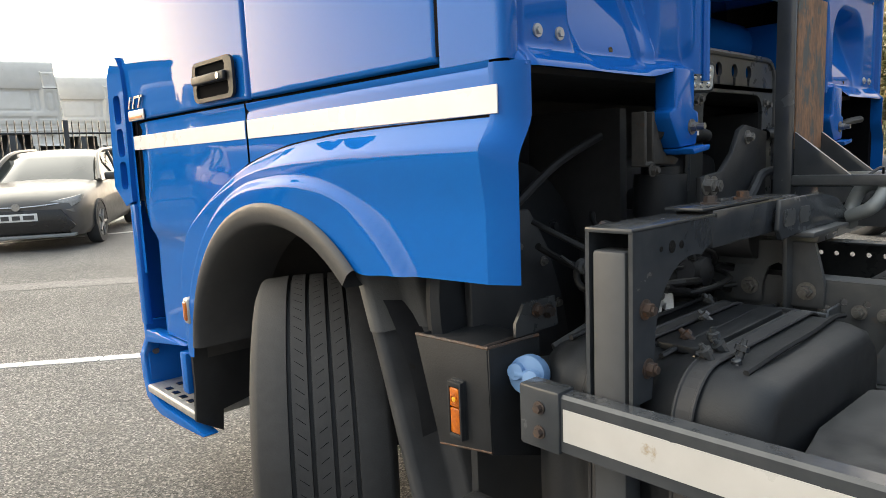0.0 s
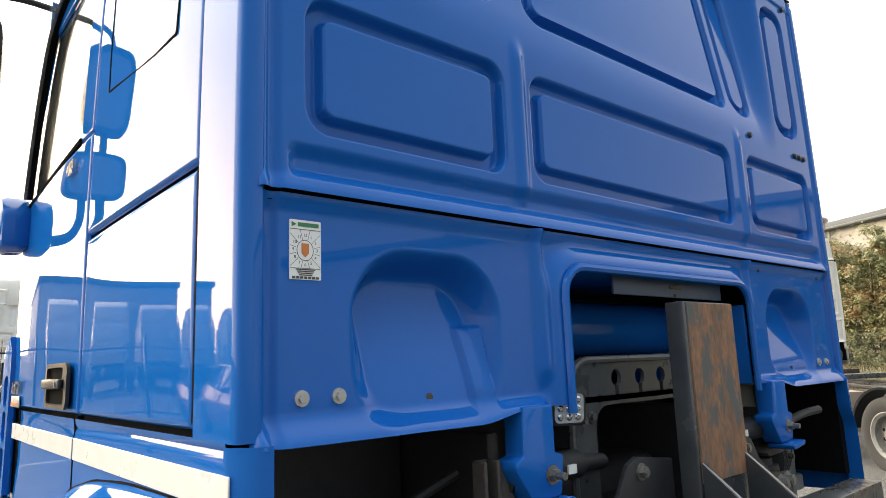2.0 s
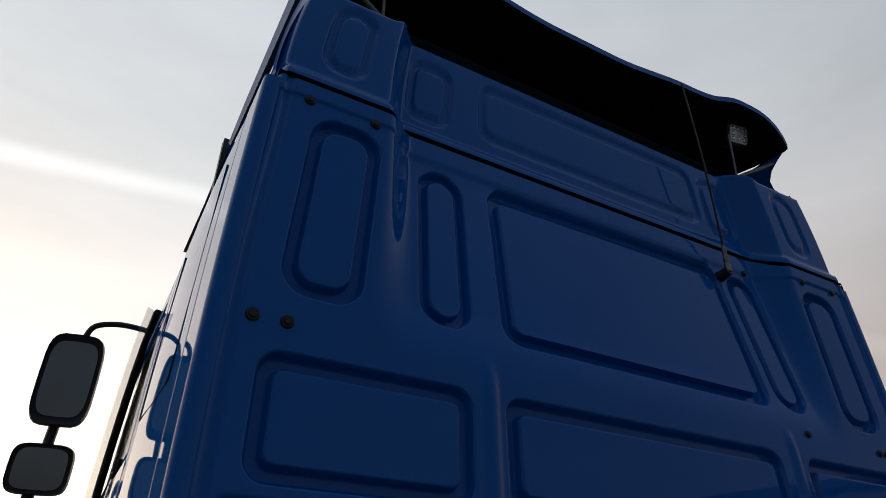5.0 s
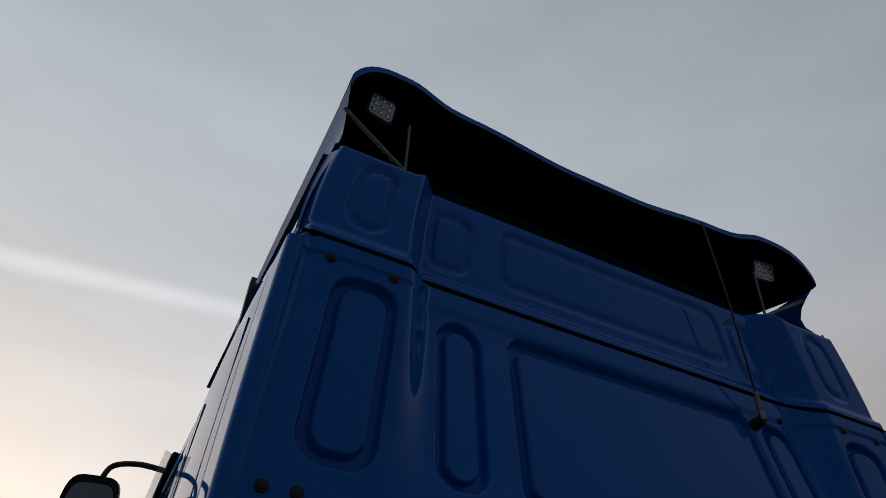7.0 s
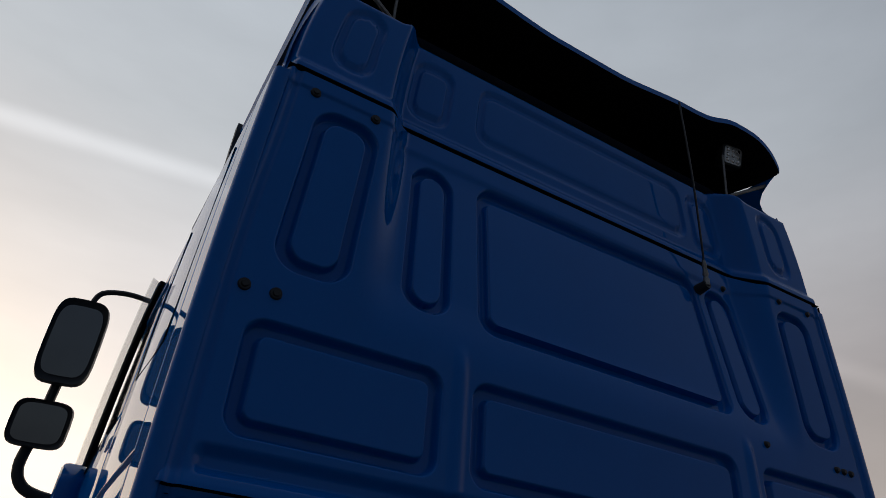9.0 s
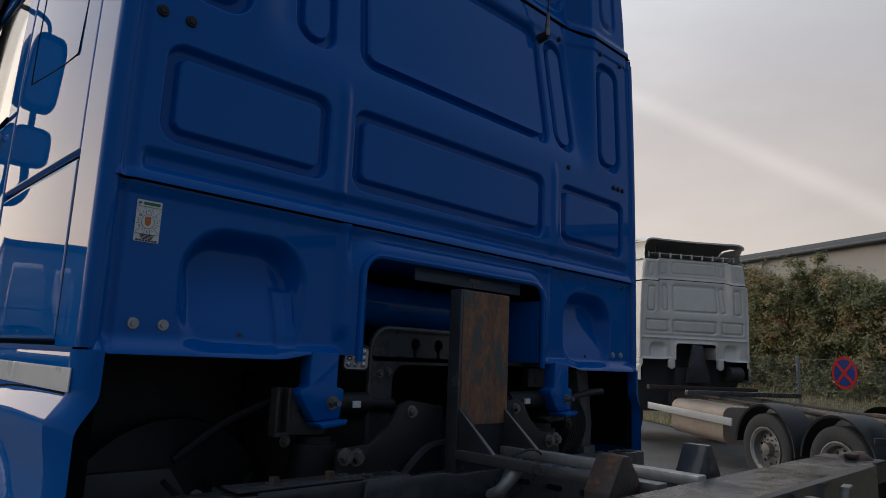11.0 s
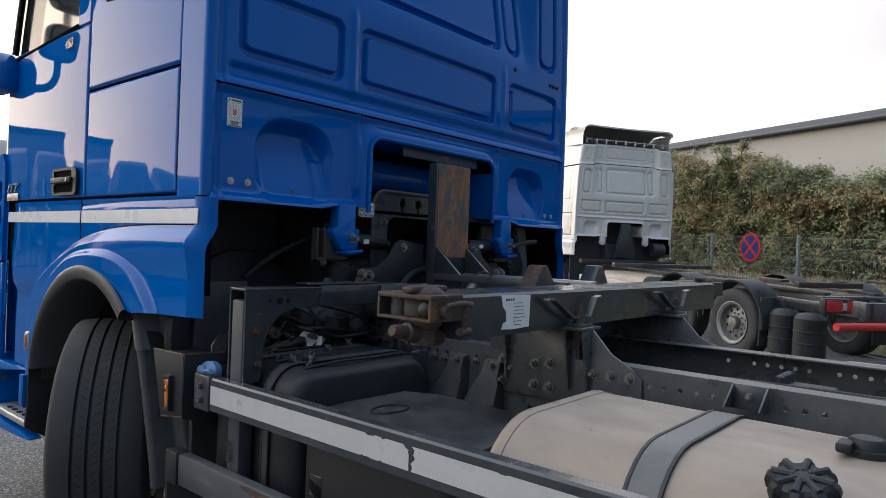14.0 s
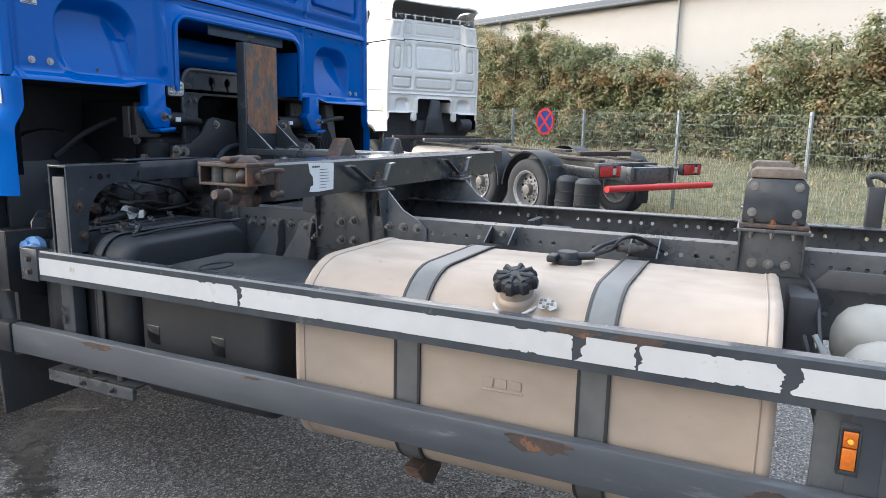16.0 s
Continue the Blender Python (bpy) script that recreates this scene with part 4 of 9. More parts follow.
def cab_roof(truck, paint, dip=1.0):
    # skin of the deflector from the rear edge forward, with a rolled lip and thickness
    def skin(u, v, off):
        a = u * 1.2
        ax = abs(a)
        if ax < 0.95:
            x, z = a, deflector_edge(a, dip)
        else:
            t = (ax - 0.95) / 0.25
            x = math.copysign(0.95 + 0.185 * math.sin(t * math.pi / 2) ** 0.85, a)
            z = deflector_edge(0.95, dip) - (0.175 if dip > 0.5 else 0.09) * (1 - math.cos(t * math.pi / 2)) ** 0.85
        y = 0.03 - 0.05 * sstep(0.6, 1.1, ax) + 1.75 * v
        z += 0.1 * sstep(0, 0.35, v) - 0.62 * sstep(0.3, 1.0, v) - off
        return Vector((x * (1 - 0.06 * v) - math.copysign(off * 0.3 * sstep(0.9, 1.1, ax), a), y, z))
    us = [i / 40 for i in range(-40, 41)]
    bm = B()
    vs = [0, 0.01, 0.03, 0.08, 0.15, 0.25, 0.4, 0.6, 0.8, 1.0]
    grid(bm, us, vs, lambda u, v: skin(u, v, 0.0))
    grid(bm, us, [0, 1], lambda u, w: skin(u, 0.0, w * 0.03))
    part("roof_deflector", bm, paint, truck, "painted roof air deflector, open at the rear", angle=50)
    # inside skin: on the blue truck its deep shade is painted on as near-black
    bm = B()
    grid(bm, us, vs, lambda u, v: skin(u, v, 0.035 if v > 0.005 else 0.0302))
    part("deflector_inside", bm, M_GAP if dip > 0.5 else paint, truck, "inside skin of the roof deflector", angle=50)
    for s in (-1, 1):
        bm = B()
        grid(bm, span(-0.02, 1.9, 0.1), [i / 6 for i in range(7)], lambda y, v: Vector((s * (1.132 - 0.03 * math.sin(math.pi * v)), y + (0.05 * (1 - v) + 0.09 * math.sin(math.pi * v)) * (1 - sstep(0, 0.3, y)), 3.56 + v * ((0.28 if dip > 0.5 else 0.37) - 0.12 * sstep(0.8, 1.9, y)))))
        part("deflector_side", bm, paint, truck, angle=60)
    # dark roof under the deflector
    bm = B()
    grid(bm, span(-1.15, 1.15, 0.1), span(0.1, 1.9, 0.15), lambda x, y: Vector((x, y, cap_top(x) - 0.005 + 0.05 * sstep(0.1, 1.9, y))))
    box(bm, -1.15, 1.15, 1.2, 1.25, 3.3, 3.85, 0)
    part("roof_top", bm, M_DARK, truck)
    bm = B()
    pipe(bm, [(x, 0.105 - 0.09 * sstep(0.765, 0.865, abs(x)) + 0.045, cap_top(x) + 0.004) for x in span(-1.12, 1.12, 0.04)], 0.007, 6, 1)
    part("roof_gasket", bm, M_CABLE, truck)
    for s in (-1, 1):
        bm = B()
        pipe(bm, [(s * 0.86, 0.1, 3.62), (s * 0.865, 0.08, 3.87)], 0.006, 6, 1)
        pipe(bm, [(s * 0.84, 0.1, 3.62), (s * 1.12, 0.06, 3.79)], 0.009, 8, 1)
        part("deflector_stay", bm, M_STEEL, truck, "thin metal stay")


def work_lamp(truck, s):
    bm = B()
    prism(bm, rrect(-0.06, 0.06, -0.055, 0.055, 0.022), "y", 0.0, 0.05, 0.004)
    ob = part("work_lamp", bm, M_BLACK, truck, "square black LED work lamp")
    ob.matrix_local = pose(s * 0.975, 0.1, 3.935, 18, 0, -10 * s)
    for i in range(6):
        bm = B()
        box(bm, -0.045, 0.045, 0.05, 0.066, -0.045 + i * 0.018, -0.039 + i * 0.018, 0)
        part("cooling_fin", bm, M_BLACK, ob)
    bm = B()
    prism(bm, rrect(-0.05, 0.05, -0.045, 0.045, 0.016), "y", -0.004, 0.0)
    part("lens", bm, M_LEDLENS, ob, "clear LED lens")
    bm = B()
    for i in range(3):
        for j in range(3):
            bm = B()
            cyl(bm, (-0.03 + 0.03 * i, -0.004, -0.027 + 0.027 * j), (-0.03 + 0.03 * i, -0.008, -0.027 + 0.027 * j), 0.011, 0.006, 10)
            part("led_cup", bm, M_CHROME, ob)
    bm = B()
    pipe(bm, [(0, 0.04, 0.05), (0, 0.06, 0.1), (0.03 * s, 0.08, 0.12)], 0.012, 8, 3)
    part("lamp_bracket", bm, M_BLACK, ob)
    return ob


def mirror_head(name, truck, cx, cy, cz, w, h, turn, glass_label):
    bm = B()
    n = 28
    prof = [(0.0, 0.92), (-0.012, 1.0), (0.02, 1.03), (0.06, 0.98), (0.1, 0.8), (0.125, 0.45)]
    def sq(t, k):
        c, s_ = math.cos(t), math.sin(t)
        return (math.copysign(abs(c) ** 0.45, c) * w / 2 * k, math.copysign(abs(s_) ** 0.45, s_) * h / 2 * k)
    rings = []
    for d, k in prof:
        rings.append([bm.verts.new((sq(2 * math.pi * i / n, k)[0], d, sq(2 * math.pi * i / n, k)[1])) for i in range(n)])
    for a, b in zip(rings, rings[1:]):
        for i in range(n):
            bm.faces.new((a[i], a[(i + 1) % n], b[(i + 1) % n], b[i]))
    bm.faces.new(rings[-1]); bm.faces.new(rings[0][::-1])
    bmesh.ops.recalc_face_normals(bm, faces=bm.faces[:])
    ob = part(name, bm, M_BLACK, truck, "black rear-view mirror housing", angle=50)
    ob.matrix_local = pose(cx, cy, cz, 4, 0, turn)
    bm = B()
    vs = [bm.verts.new((sq(2 * math.pi * i / n, 0.84)[0], -0.003, sq(2 * math.pi * i / n, 0.84)[1])) for i in range(n)]
    bm.faces.new(vs)
    r = bmesh.ops.extrude_face_region(bm, geom=bm.faces[:])
    bmesh.ops.translate(bm, vec=(0, 0.004, 0), verts=[g for g in r["geom"] if isinstance(g, bmesh.types.BMVert)])
    bmesh.ops.recalc_face_normals(bm, faces=bm.faces[:])
    part("mirror_glass", bm, M_MIRROR, ob, glass_label)
    return ob


def cab_mirrors(truck, paint, s=-1):
    mirror_head("main_mirror", truck, s * 1.485, 2.0, 2.905, 0.235, 0.41, -8 * s * -1, "flat mirror glass")
    mirror_head("wide_mirror", truck, s * 1.485, 2.0, 2.51, 0.235, 0.2, -8 * s * -1, "convex wide-angle mirror glass")
    bm = B()
    pipe(bm, [(s * 1.19, 1.98, 3.19), (s * 1.33, 2.01, 3.21), (s * 1.44, 2.04, 3.19), (s * 1.47, 2.05, 3.12)], 0.014, 8, 5)
    part("mirror_stay", bm, M_BLACK, truck, "thin black upper mirror arm")
    bm = B()
    pipe(bm, [(s * 1.48, 2.06, 2.72), (s * 1.485, 2.06, 2.6)], 0.022, 8, 2)
    pipe(bm, [(s * 1.49, 2.06, 2.46), (s * 1.5, 2.06, 2.33), (s * 1.45, 2.06, 2.25), (s * 1.33, 2.05, 2.22), (s * 1.24, 2.03, 2.22)], 0.024, 10, 5)
    part("mirror_arm", bm, M_BLACK, truck, "black tubular mirror arm")
    bm = B()
    prism(bm, [(1.9, 2.16), (2.13, 2.16), (2.13, 2.3), (2.0, 2.38), (1.9, 2.3)], "x", min(s * 1.235, s * 1.34), max(s * 1.235, s * 1.34), 0.025)
    part("mirror_foot", bm, paint, truck, "painted mirror foot")


def wind_deflector(truck):
    # smoked clear strip along the window's front edge
    bm = B()
    pts = [(1.97, 2.36), (1.86, 2.85), (1.74, 3.02), (1.5, 3.07)]
    path = smooth_path([(0, y, z) for y, z in pts], 6)
    for lay in (0, 0.004):
        rows = []
        for p in path:
            rows.append([bm.verts.new((-1.245 + lay + 0.028 * max(0, p.z - 2.05) ** 2, p.y, p.z)), bm.verts.new((-1.30 + lay + 0.028 * max(0, p.z - 2.05) ** 2, p.y - 0.09, p.z - 0.02))])
        for a, b in zip(rows, rows[1:]):
            bm.faces.new((a[0], a[1], b[1], b[0]))
    bmesh.ops.recalc_face_normals(bm, faces=bm.faces[:])
    ob = part("wind_deflector", bm, M_GLASS, truck, "clear smoked window wind deflector")
    ob.visible_shadow = False
    bm = B()
    pipe(bm, [(-1.252 + 0.028 * max(0, p.z - 2.05) ** 2, p.y - 0.012, p.z) for p in path], 0.017, 6, 1)
    part("deflector_rubber", bm, M_GAP, truck, "black rubber strip along the wind deflector")


def cab_front(truck, paint):
    # closes the cab towards the front, where no view reaches
    bm = B()
    grid(bm, span(-1.2, 1.2, 0.2), [0.5, 0.9, 1.4, 2.2, 2.9, 3.25], lambda x, z: Vector((x, 2.3 - 0.18 * (x / 1.2) ** 2 - 0.06 * max(0, z - 2.0) ** 2, z)))
    part("front_skin", bm, paint, truck, angle=60)
    for s in (-1, 1):
        bm = B()
        grid(bm, [2.0, 2.1, 2.2], span(0.95, 3.1, 0.1), lambda y, z: Vector((s * (1.243 - 0.028 * max(0, z - 2.05) ** 2 - 0.9 * max(0, y - 2.0) ** 2 - 0.09 * sstep(2.3, 2.45, z)), y - 0.05 * max(0, z - 2.0) ** 2, z)))
        part("front_post", bm, paint, truck, angle=60)
    bm = B()
    box(bm, -1.15, 1.15, 0.55, 2.2, 1.2, 1.25, 0)
    box(bm, -1.1, 1.1, 0.62, 0.66, 1.25, 3.4, 0)
    part("cab_floor", bm, M_DARK, truck)


def text_part(name, words, size, depth, material, parent, m, label="", slant=0.25):
    cu = bpy.data.curves.new(name, "FONT")
    cu.body, cu.size, cu.extrude, cu.shear = words, size, depth, slant
    cu.align_x, cu.align_y = "CENTER", "CENTER"
    tmp = new("lettering", cu)
    me = bpy.data.meshes.new_from_object(tmp.evaluated_get(bpy.context.evaluated_depsgraph_get()))
    bpy.data.objects.remove(tmp)
    me.materials.clear()
    me.materials.append(material)
    ob = new(name, me)
    ob.parent = parent
    ob.matrix_local = m
    if label:
        tagged(ob, label)
    return ob


def inspection_sticker(truck):
    # white sticker with a ring of marks round an orange shield, and rows of fine print
    y = pocket_y(-1.115, 1.87)
    bm = B()
    prism(bm, rrect(-1.146, -1.085, 1.821, 1.925, 0.002, 3), "y", y - 0.0018, y + 0.001)
    st = part("inspection_sticker", bm, M_PAPER, truck, "white inspection sticker with an orange shield")
    bm = B()
    prism(bm, [(-1.142, 1.9215), (-1.142, 1.912), (-1.133, 1.917)], "y", y - 0.0028, y - 0.0016)
    box(bm, -1.13, -1.09, y - 0.0028, y - 0.0016, 1.9135, 1.9205, 0)
    part("green_mark", bm, M_GREEN_INK, st)
    bm = B()
    prism(bm, [(-1.123, 1.884), (-1.109, 1.884), (-1.109, 1.867), (-1.116, 1.86), (-1.123, 1.867)], "y", y - 0.003, y - 0.0016)
    part("orange_shield", bm, M_ORANGE_INK, st)
    for k in range(12):
        a = radians(30 * k)
        at = Vector((-1.116 + 0.023 * math.sin(a), y - 0.0022, 1.8725 + 0.026 * math.cos(a)))
        text_part("dial_number", str(k or 12), 0.0078, 0.0002, M_INK, st, pose(at.x, at.y, at.z, 90), slant=0.0)
    bm = B()
    for k in range(12):
        a = radians(30 * k + 15)
        far = min(0.0285 / max(abs(math.sin(a)), 0.01), 0.0355 / max(abs(math.cos(a)), 0.01))
        pipe(bm, [(-1.116 + r * math.sin(a), y - 0.002, 1.872 + r * math.cos(a)) for r in (0.0185, far)], 0.0004, 4, 1)
    for z in (1.9085, 1.8405):
        box(bm, -1.1445, -1.0865, y - 0.0026, y - 0.0016, z - 0.0004, z + 0.0004, 0)
    for k in range(4):
        z = 1.8385 - k * 0.0032
        box(bm, -1.134 + 0.002 * k, -1.097 - 0.002 * k, y - 0.0028, y - 0.0016, z - 0.0009, z + 0.0009, 0)
    for k in range(7):
        box(bm, -1.141 + k * 0.0076, -1.1355 + k * 0.0076, y - 0.0028, y - 0.0016, 1.8225, 1.8265, 0)
    pipe(bm, [(-1.116 + 0.016 * math.cos(t), y - 0.002, 1.872 + 0.018 * math.sin(t)) for t in [k * math.pi / 8 for k in range(17)]], 0.0006, 4, 1)
    tagged(part("fine_print", bm, M_INK, st), kind="stuff")


def side_badges(truck):
    X = -1.243 + 0.0
    bm = B()
    for a, b in ((1.985, 1.955), (1.94, 1.905), (1.88, 1.84)):
        prism(bm, [(a, 1.618), (a - 0.012, 1.618), (b - 0.012, 1.664), (b, 1.664)], "x", X - 0.016, X - 0.008)
    prism(bm, [(1.9, 1.664), (1.82, 1.664), (1.822, 1.655), (1.905, 1.655)], "x", X - 0.016, X - 0.008)
    part("type_badge", bm, M_CHROME, truck, "small bright metal type badge")
    bm = B()
    box(bm, X - 0.012, X - 0.007, 1.83, 2.0, 1.572, 1.612, 0.002)
    bd = part("lower_badge", bm, M_ALU, truck, "small silver badge with an orange line")
    bm = B()
    box(bm, X - 0.0135, X - 0.0115, 1.85, 1.99, 1.58, 1.588, 0)
    part("badge_line", bm, M_ORANGE_INK, bd)
    text_part("power_badge", "480", 0.062, 0.004, M_CHROME, truck, pose(X - 0.012, 1.2, 2.292, 90, 0, -90), "bright metal power figure badge")


def bolts_on_wall(truck, paint=True):
    for x, z in ((-1.143, 2.42), (-1.068, 2.42), (1.03, 2.42), (1.111, 2.42), (1.07, 2.42), (0.658, 2.433), (-1.087, 3.062), (-0.899, 3.062), (0.91, 3.062), (1.09, 3.062), (0.70, 3.09)):
        bm = B()
        y = wall_y(x, z)
        cyl(bm, (x, y + 0.002, z), (x, y - 0.006, z), 0.0165 if x < 0 else 0.013, 0.014 if x < 0 else 0.010, 16)
        cyl(bm, (x, y - 0.006, z), (x, y - 0.010, z), 0.010, 0.008, 10)
        part("wall_plug", bm, M_BLACK, truck, "black rubber plug")
    for x in (-1.123, -1.051, 1.04, 1.11):
        bm = B()
        y = pocket_y(x, 1.622)
        cyl(bm, (x, y + 0.002, 1.622), (x, y - 0.004, 1.622), 0.0145, 0.0135, 18)
        cyl(bm, (x, y - 0.004, 1.622), (x, y - 0.009, 1.622), 0.0085, 0.0075, 6)
        part("panel_bolt", bm, M_ALU, truck, "zinc bolt on a washer")
    for x, z in ((-0.835, 1.607), (0.835, 1.607), (0.62, 1.945), (1.12, 1.945)):
        bm = B()
        y = pocket_y(x, z)
        cyl(bm, (x, y + 0.004, z), (x, y - 0.001, z), 0.008, seg=12)
        part("drain_hole", bm, M_GLOSSBLACK, truck)


def antenna(truck):
    bm = B()
    y = wall_y(0.55, 3.03)
    cyl(bm, (0.545, y, 3.03), (0.545, y - 0.05, 3.035), 0.022, 0.018, 14)
    foot = part("antenna_foot", bm, M_BLACK, truck, "black antenna base")
    bm = B()
    lathe(bm, (0.545, y - 0.045, 3.03), (-0.02, -0.05, 1), [(0, 0.012), (0.03, 0.012), (0.035, 0.008), (0.05, 0.012), (0.07, 0.008), (0.085, 0.01), (0.11, 0.006)], 10)
    part("antenna_spring", bm, M_STEEL, foot)
    bm = B()
    pipe(bm, [(0.543, y - 0.05, 3.13), (0.52, y - 0.08, 3.5), (0.49, y - 0.1, 3.93)], 0.0045, 6, 4)
    part("antenna_whip", bm, M_CABLE, foot, "thin black whip antenna")

# ---- wheels, chassis and what is mounted on it ----
def wheel(truck, cx, cy, cz, s, turn=0.0, rad=0.51, wide=0.31, rim_mat=None, steer=True, label="", out_rim=False):
    """s: the side on which the outer face lies (-1: left)."""
    bm = B()
    h = wide / 2
    prof = []
    # tread with three grooves, shoulders, side walls
    edge = [(-h + 0.02, rad - 0.185), (-h + 0.003, rad - 0.13), (-h, rad - 0.08), (-h + 0.006, rad - 0.045), (-h + 0.018, rad - 0.016), (-h + 0.03, rad - 0.006)]
    prof += edge
    grooves = [-0.082, -0.028, 0.028, 0.082]
    for g in grooves:
        prof += [(g - 0.0062, rad - 0.001 + 0.002 * (1 - (g / h) ** 2)), (g - 0.0045, rad - 0.016), (g + 0.0045, rad - 0.016), (g + 0.0062, rad - 0.001 + 0.002 * (1 - (g / h) ** 2))]
    prof += [(-a, r) for a, r in edge[::-1]]
    lathe(bm, (0, 0, 0), (1, 0, 0), prof, 72, close=False)
    ob = part("wheel", bm, M_RUBBER, truck, label or "worn black truck tyre on its wheel", angle=45)
    ob.matrix_local = pose(cx, cy, cz, 0, 0, turn)
    # sipes across the ribs
    bm = B()
    for g, half, tilt in ((-0.055, 0.012, 0.019), (0.0, 0.011, -0.014), (0.055, 0.011, -0.014)):
        g, tilt = -s * g, -s * tilt
        for i in range(84):
            a = 2 * math.pi * (i + 0.3 * math.sin(g * 90)) / 84
            p = []
            for dx, da in ((-half, -0.0016), (-half, 0.0016), (half, 0.0024), (half, -0.0024)):
                da2 = a + da + tilt * dx / half
                p.append(bm.verts.new((g + dx, (rad + 0.0013) * math.cos(da2), (rad + 0.0013) * math.sin(da2))))
            bm.faces.new(p)
    tagged(part("sipe", bm, M_GAP, ob), kind="stuff")
    bm = B()
    o = s * h
    lathe(bm, (0, 0, 0), (1, 0, 0), [(-o * 0.9, rad - 0.2), (-o * 0.88, rad - 0.225), (0.3 * o, rad - 0.24), (0.86 * o, rad - 0.222), (0.96 * o, rad - 0.19), (0.97 * o, rad - 0.205), (0.8 * o, rad - 0.24)], 40, close=False)
    dish = 0.75 if out_rim else 0.35
    lathe(bm, (0, 0, 0), (s, 0, 0), [(h * dish - 0.02, rad - 0.238), (h * dish, 0.19), (h * dish + 0.012, 0.15), (h * dish + 0.02, 0.095), (h * dish - 0.01, 0.09)], 40, close=False)
    rim = part("rim", bm, rim_mat or M_RIM, ob, "dull silver steel rim")
    bm = B()
    lathe(bm, (0, 0, 0), (s, 0, 0), [(-0.1, 0.11), (h * dish + 0.05, 0.1), (h * dish + 0.1, 0.085), (h * dish + 0.11, 0.0)], 24)
    for i in range(10):
        a = 2 * math.pi * i / 10
        at = Vector((s * (h * dish + 0.012), 0.138 * math.cos(a), 0.138 * math.sin(a)))
        cyl(bm, at, at + Vector((s * 0.028, 0, 0)), 0.017, 0.014, 6)
    part("hub", bm, M_STEEL, ob, "hub with ten wheel nuts")
    for i in range(10):
        bm = B()
        a = 2 * math.pi * (i + 0.5) / 10
        at = Vector((s * (h * dish + 0.004), 0.2 * math.cos(a), 0.2 * math.sin(a)))
        cyl(bm, at, at + Vector((s * 0.003, 0, 0)), 0.024, seg=12)
        part("rim_hole", bm, M_GLOSSBLACK, ob)
    return ob


def frame_rail(truck, s, y0, y1, holes=True):
    X = s * 0.4
    bm = B()
    hs = []
    if holes:
        rnd = random.Random(5 if s < 0 else 6)
        y = y1 - 0.35
        while y > y0 + 0.1:
            for z in (0.985, 0.835):
                if rnd.random() < 0.82:
                    hs.append(circle(y, z, 0.0085, 8))
            y -= 0.05
    plate(bm, [(y0, 0.76), (y1, 0.76), (y1, 1.036), (y0, 1.036)], hs, "x", X - s * 0.008, X)
    for z0, z1 in ((1.028, 1.036), (0.76, 0.768)):
        box(bm, min(X - s * 0.008, X - s * 0.08), max(X - s * 0.008, X - s * 0.08), y0, y1, z0, z1, 0.002, 1)
    # rounded outer bend
    cyl(bm, (X - s * 0.007, y0, 1.0285), (X - s * 0.007, y1, 1.0285), 0.0074, seg=12)
    return part("frame_rail", bm, M_FRAME, truck, "grey painted steel chassis rail with bolt holes", angle=35)


def bolt_group(truck, spots, d=(-1, 0, 0), r=0.0125, stud=0.012, material=None):
    for p in spots:
        bm = B()
        bolt(bm, p, d, r, stud)
        part("bolt", bm, material or M_STEEL, truck)


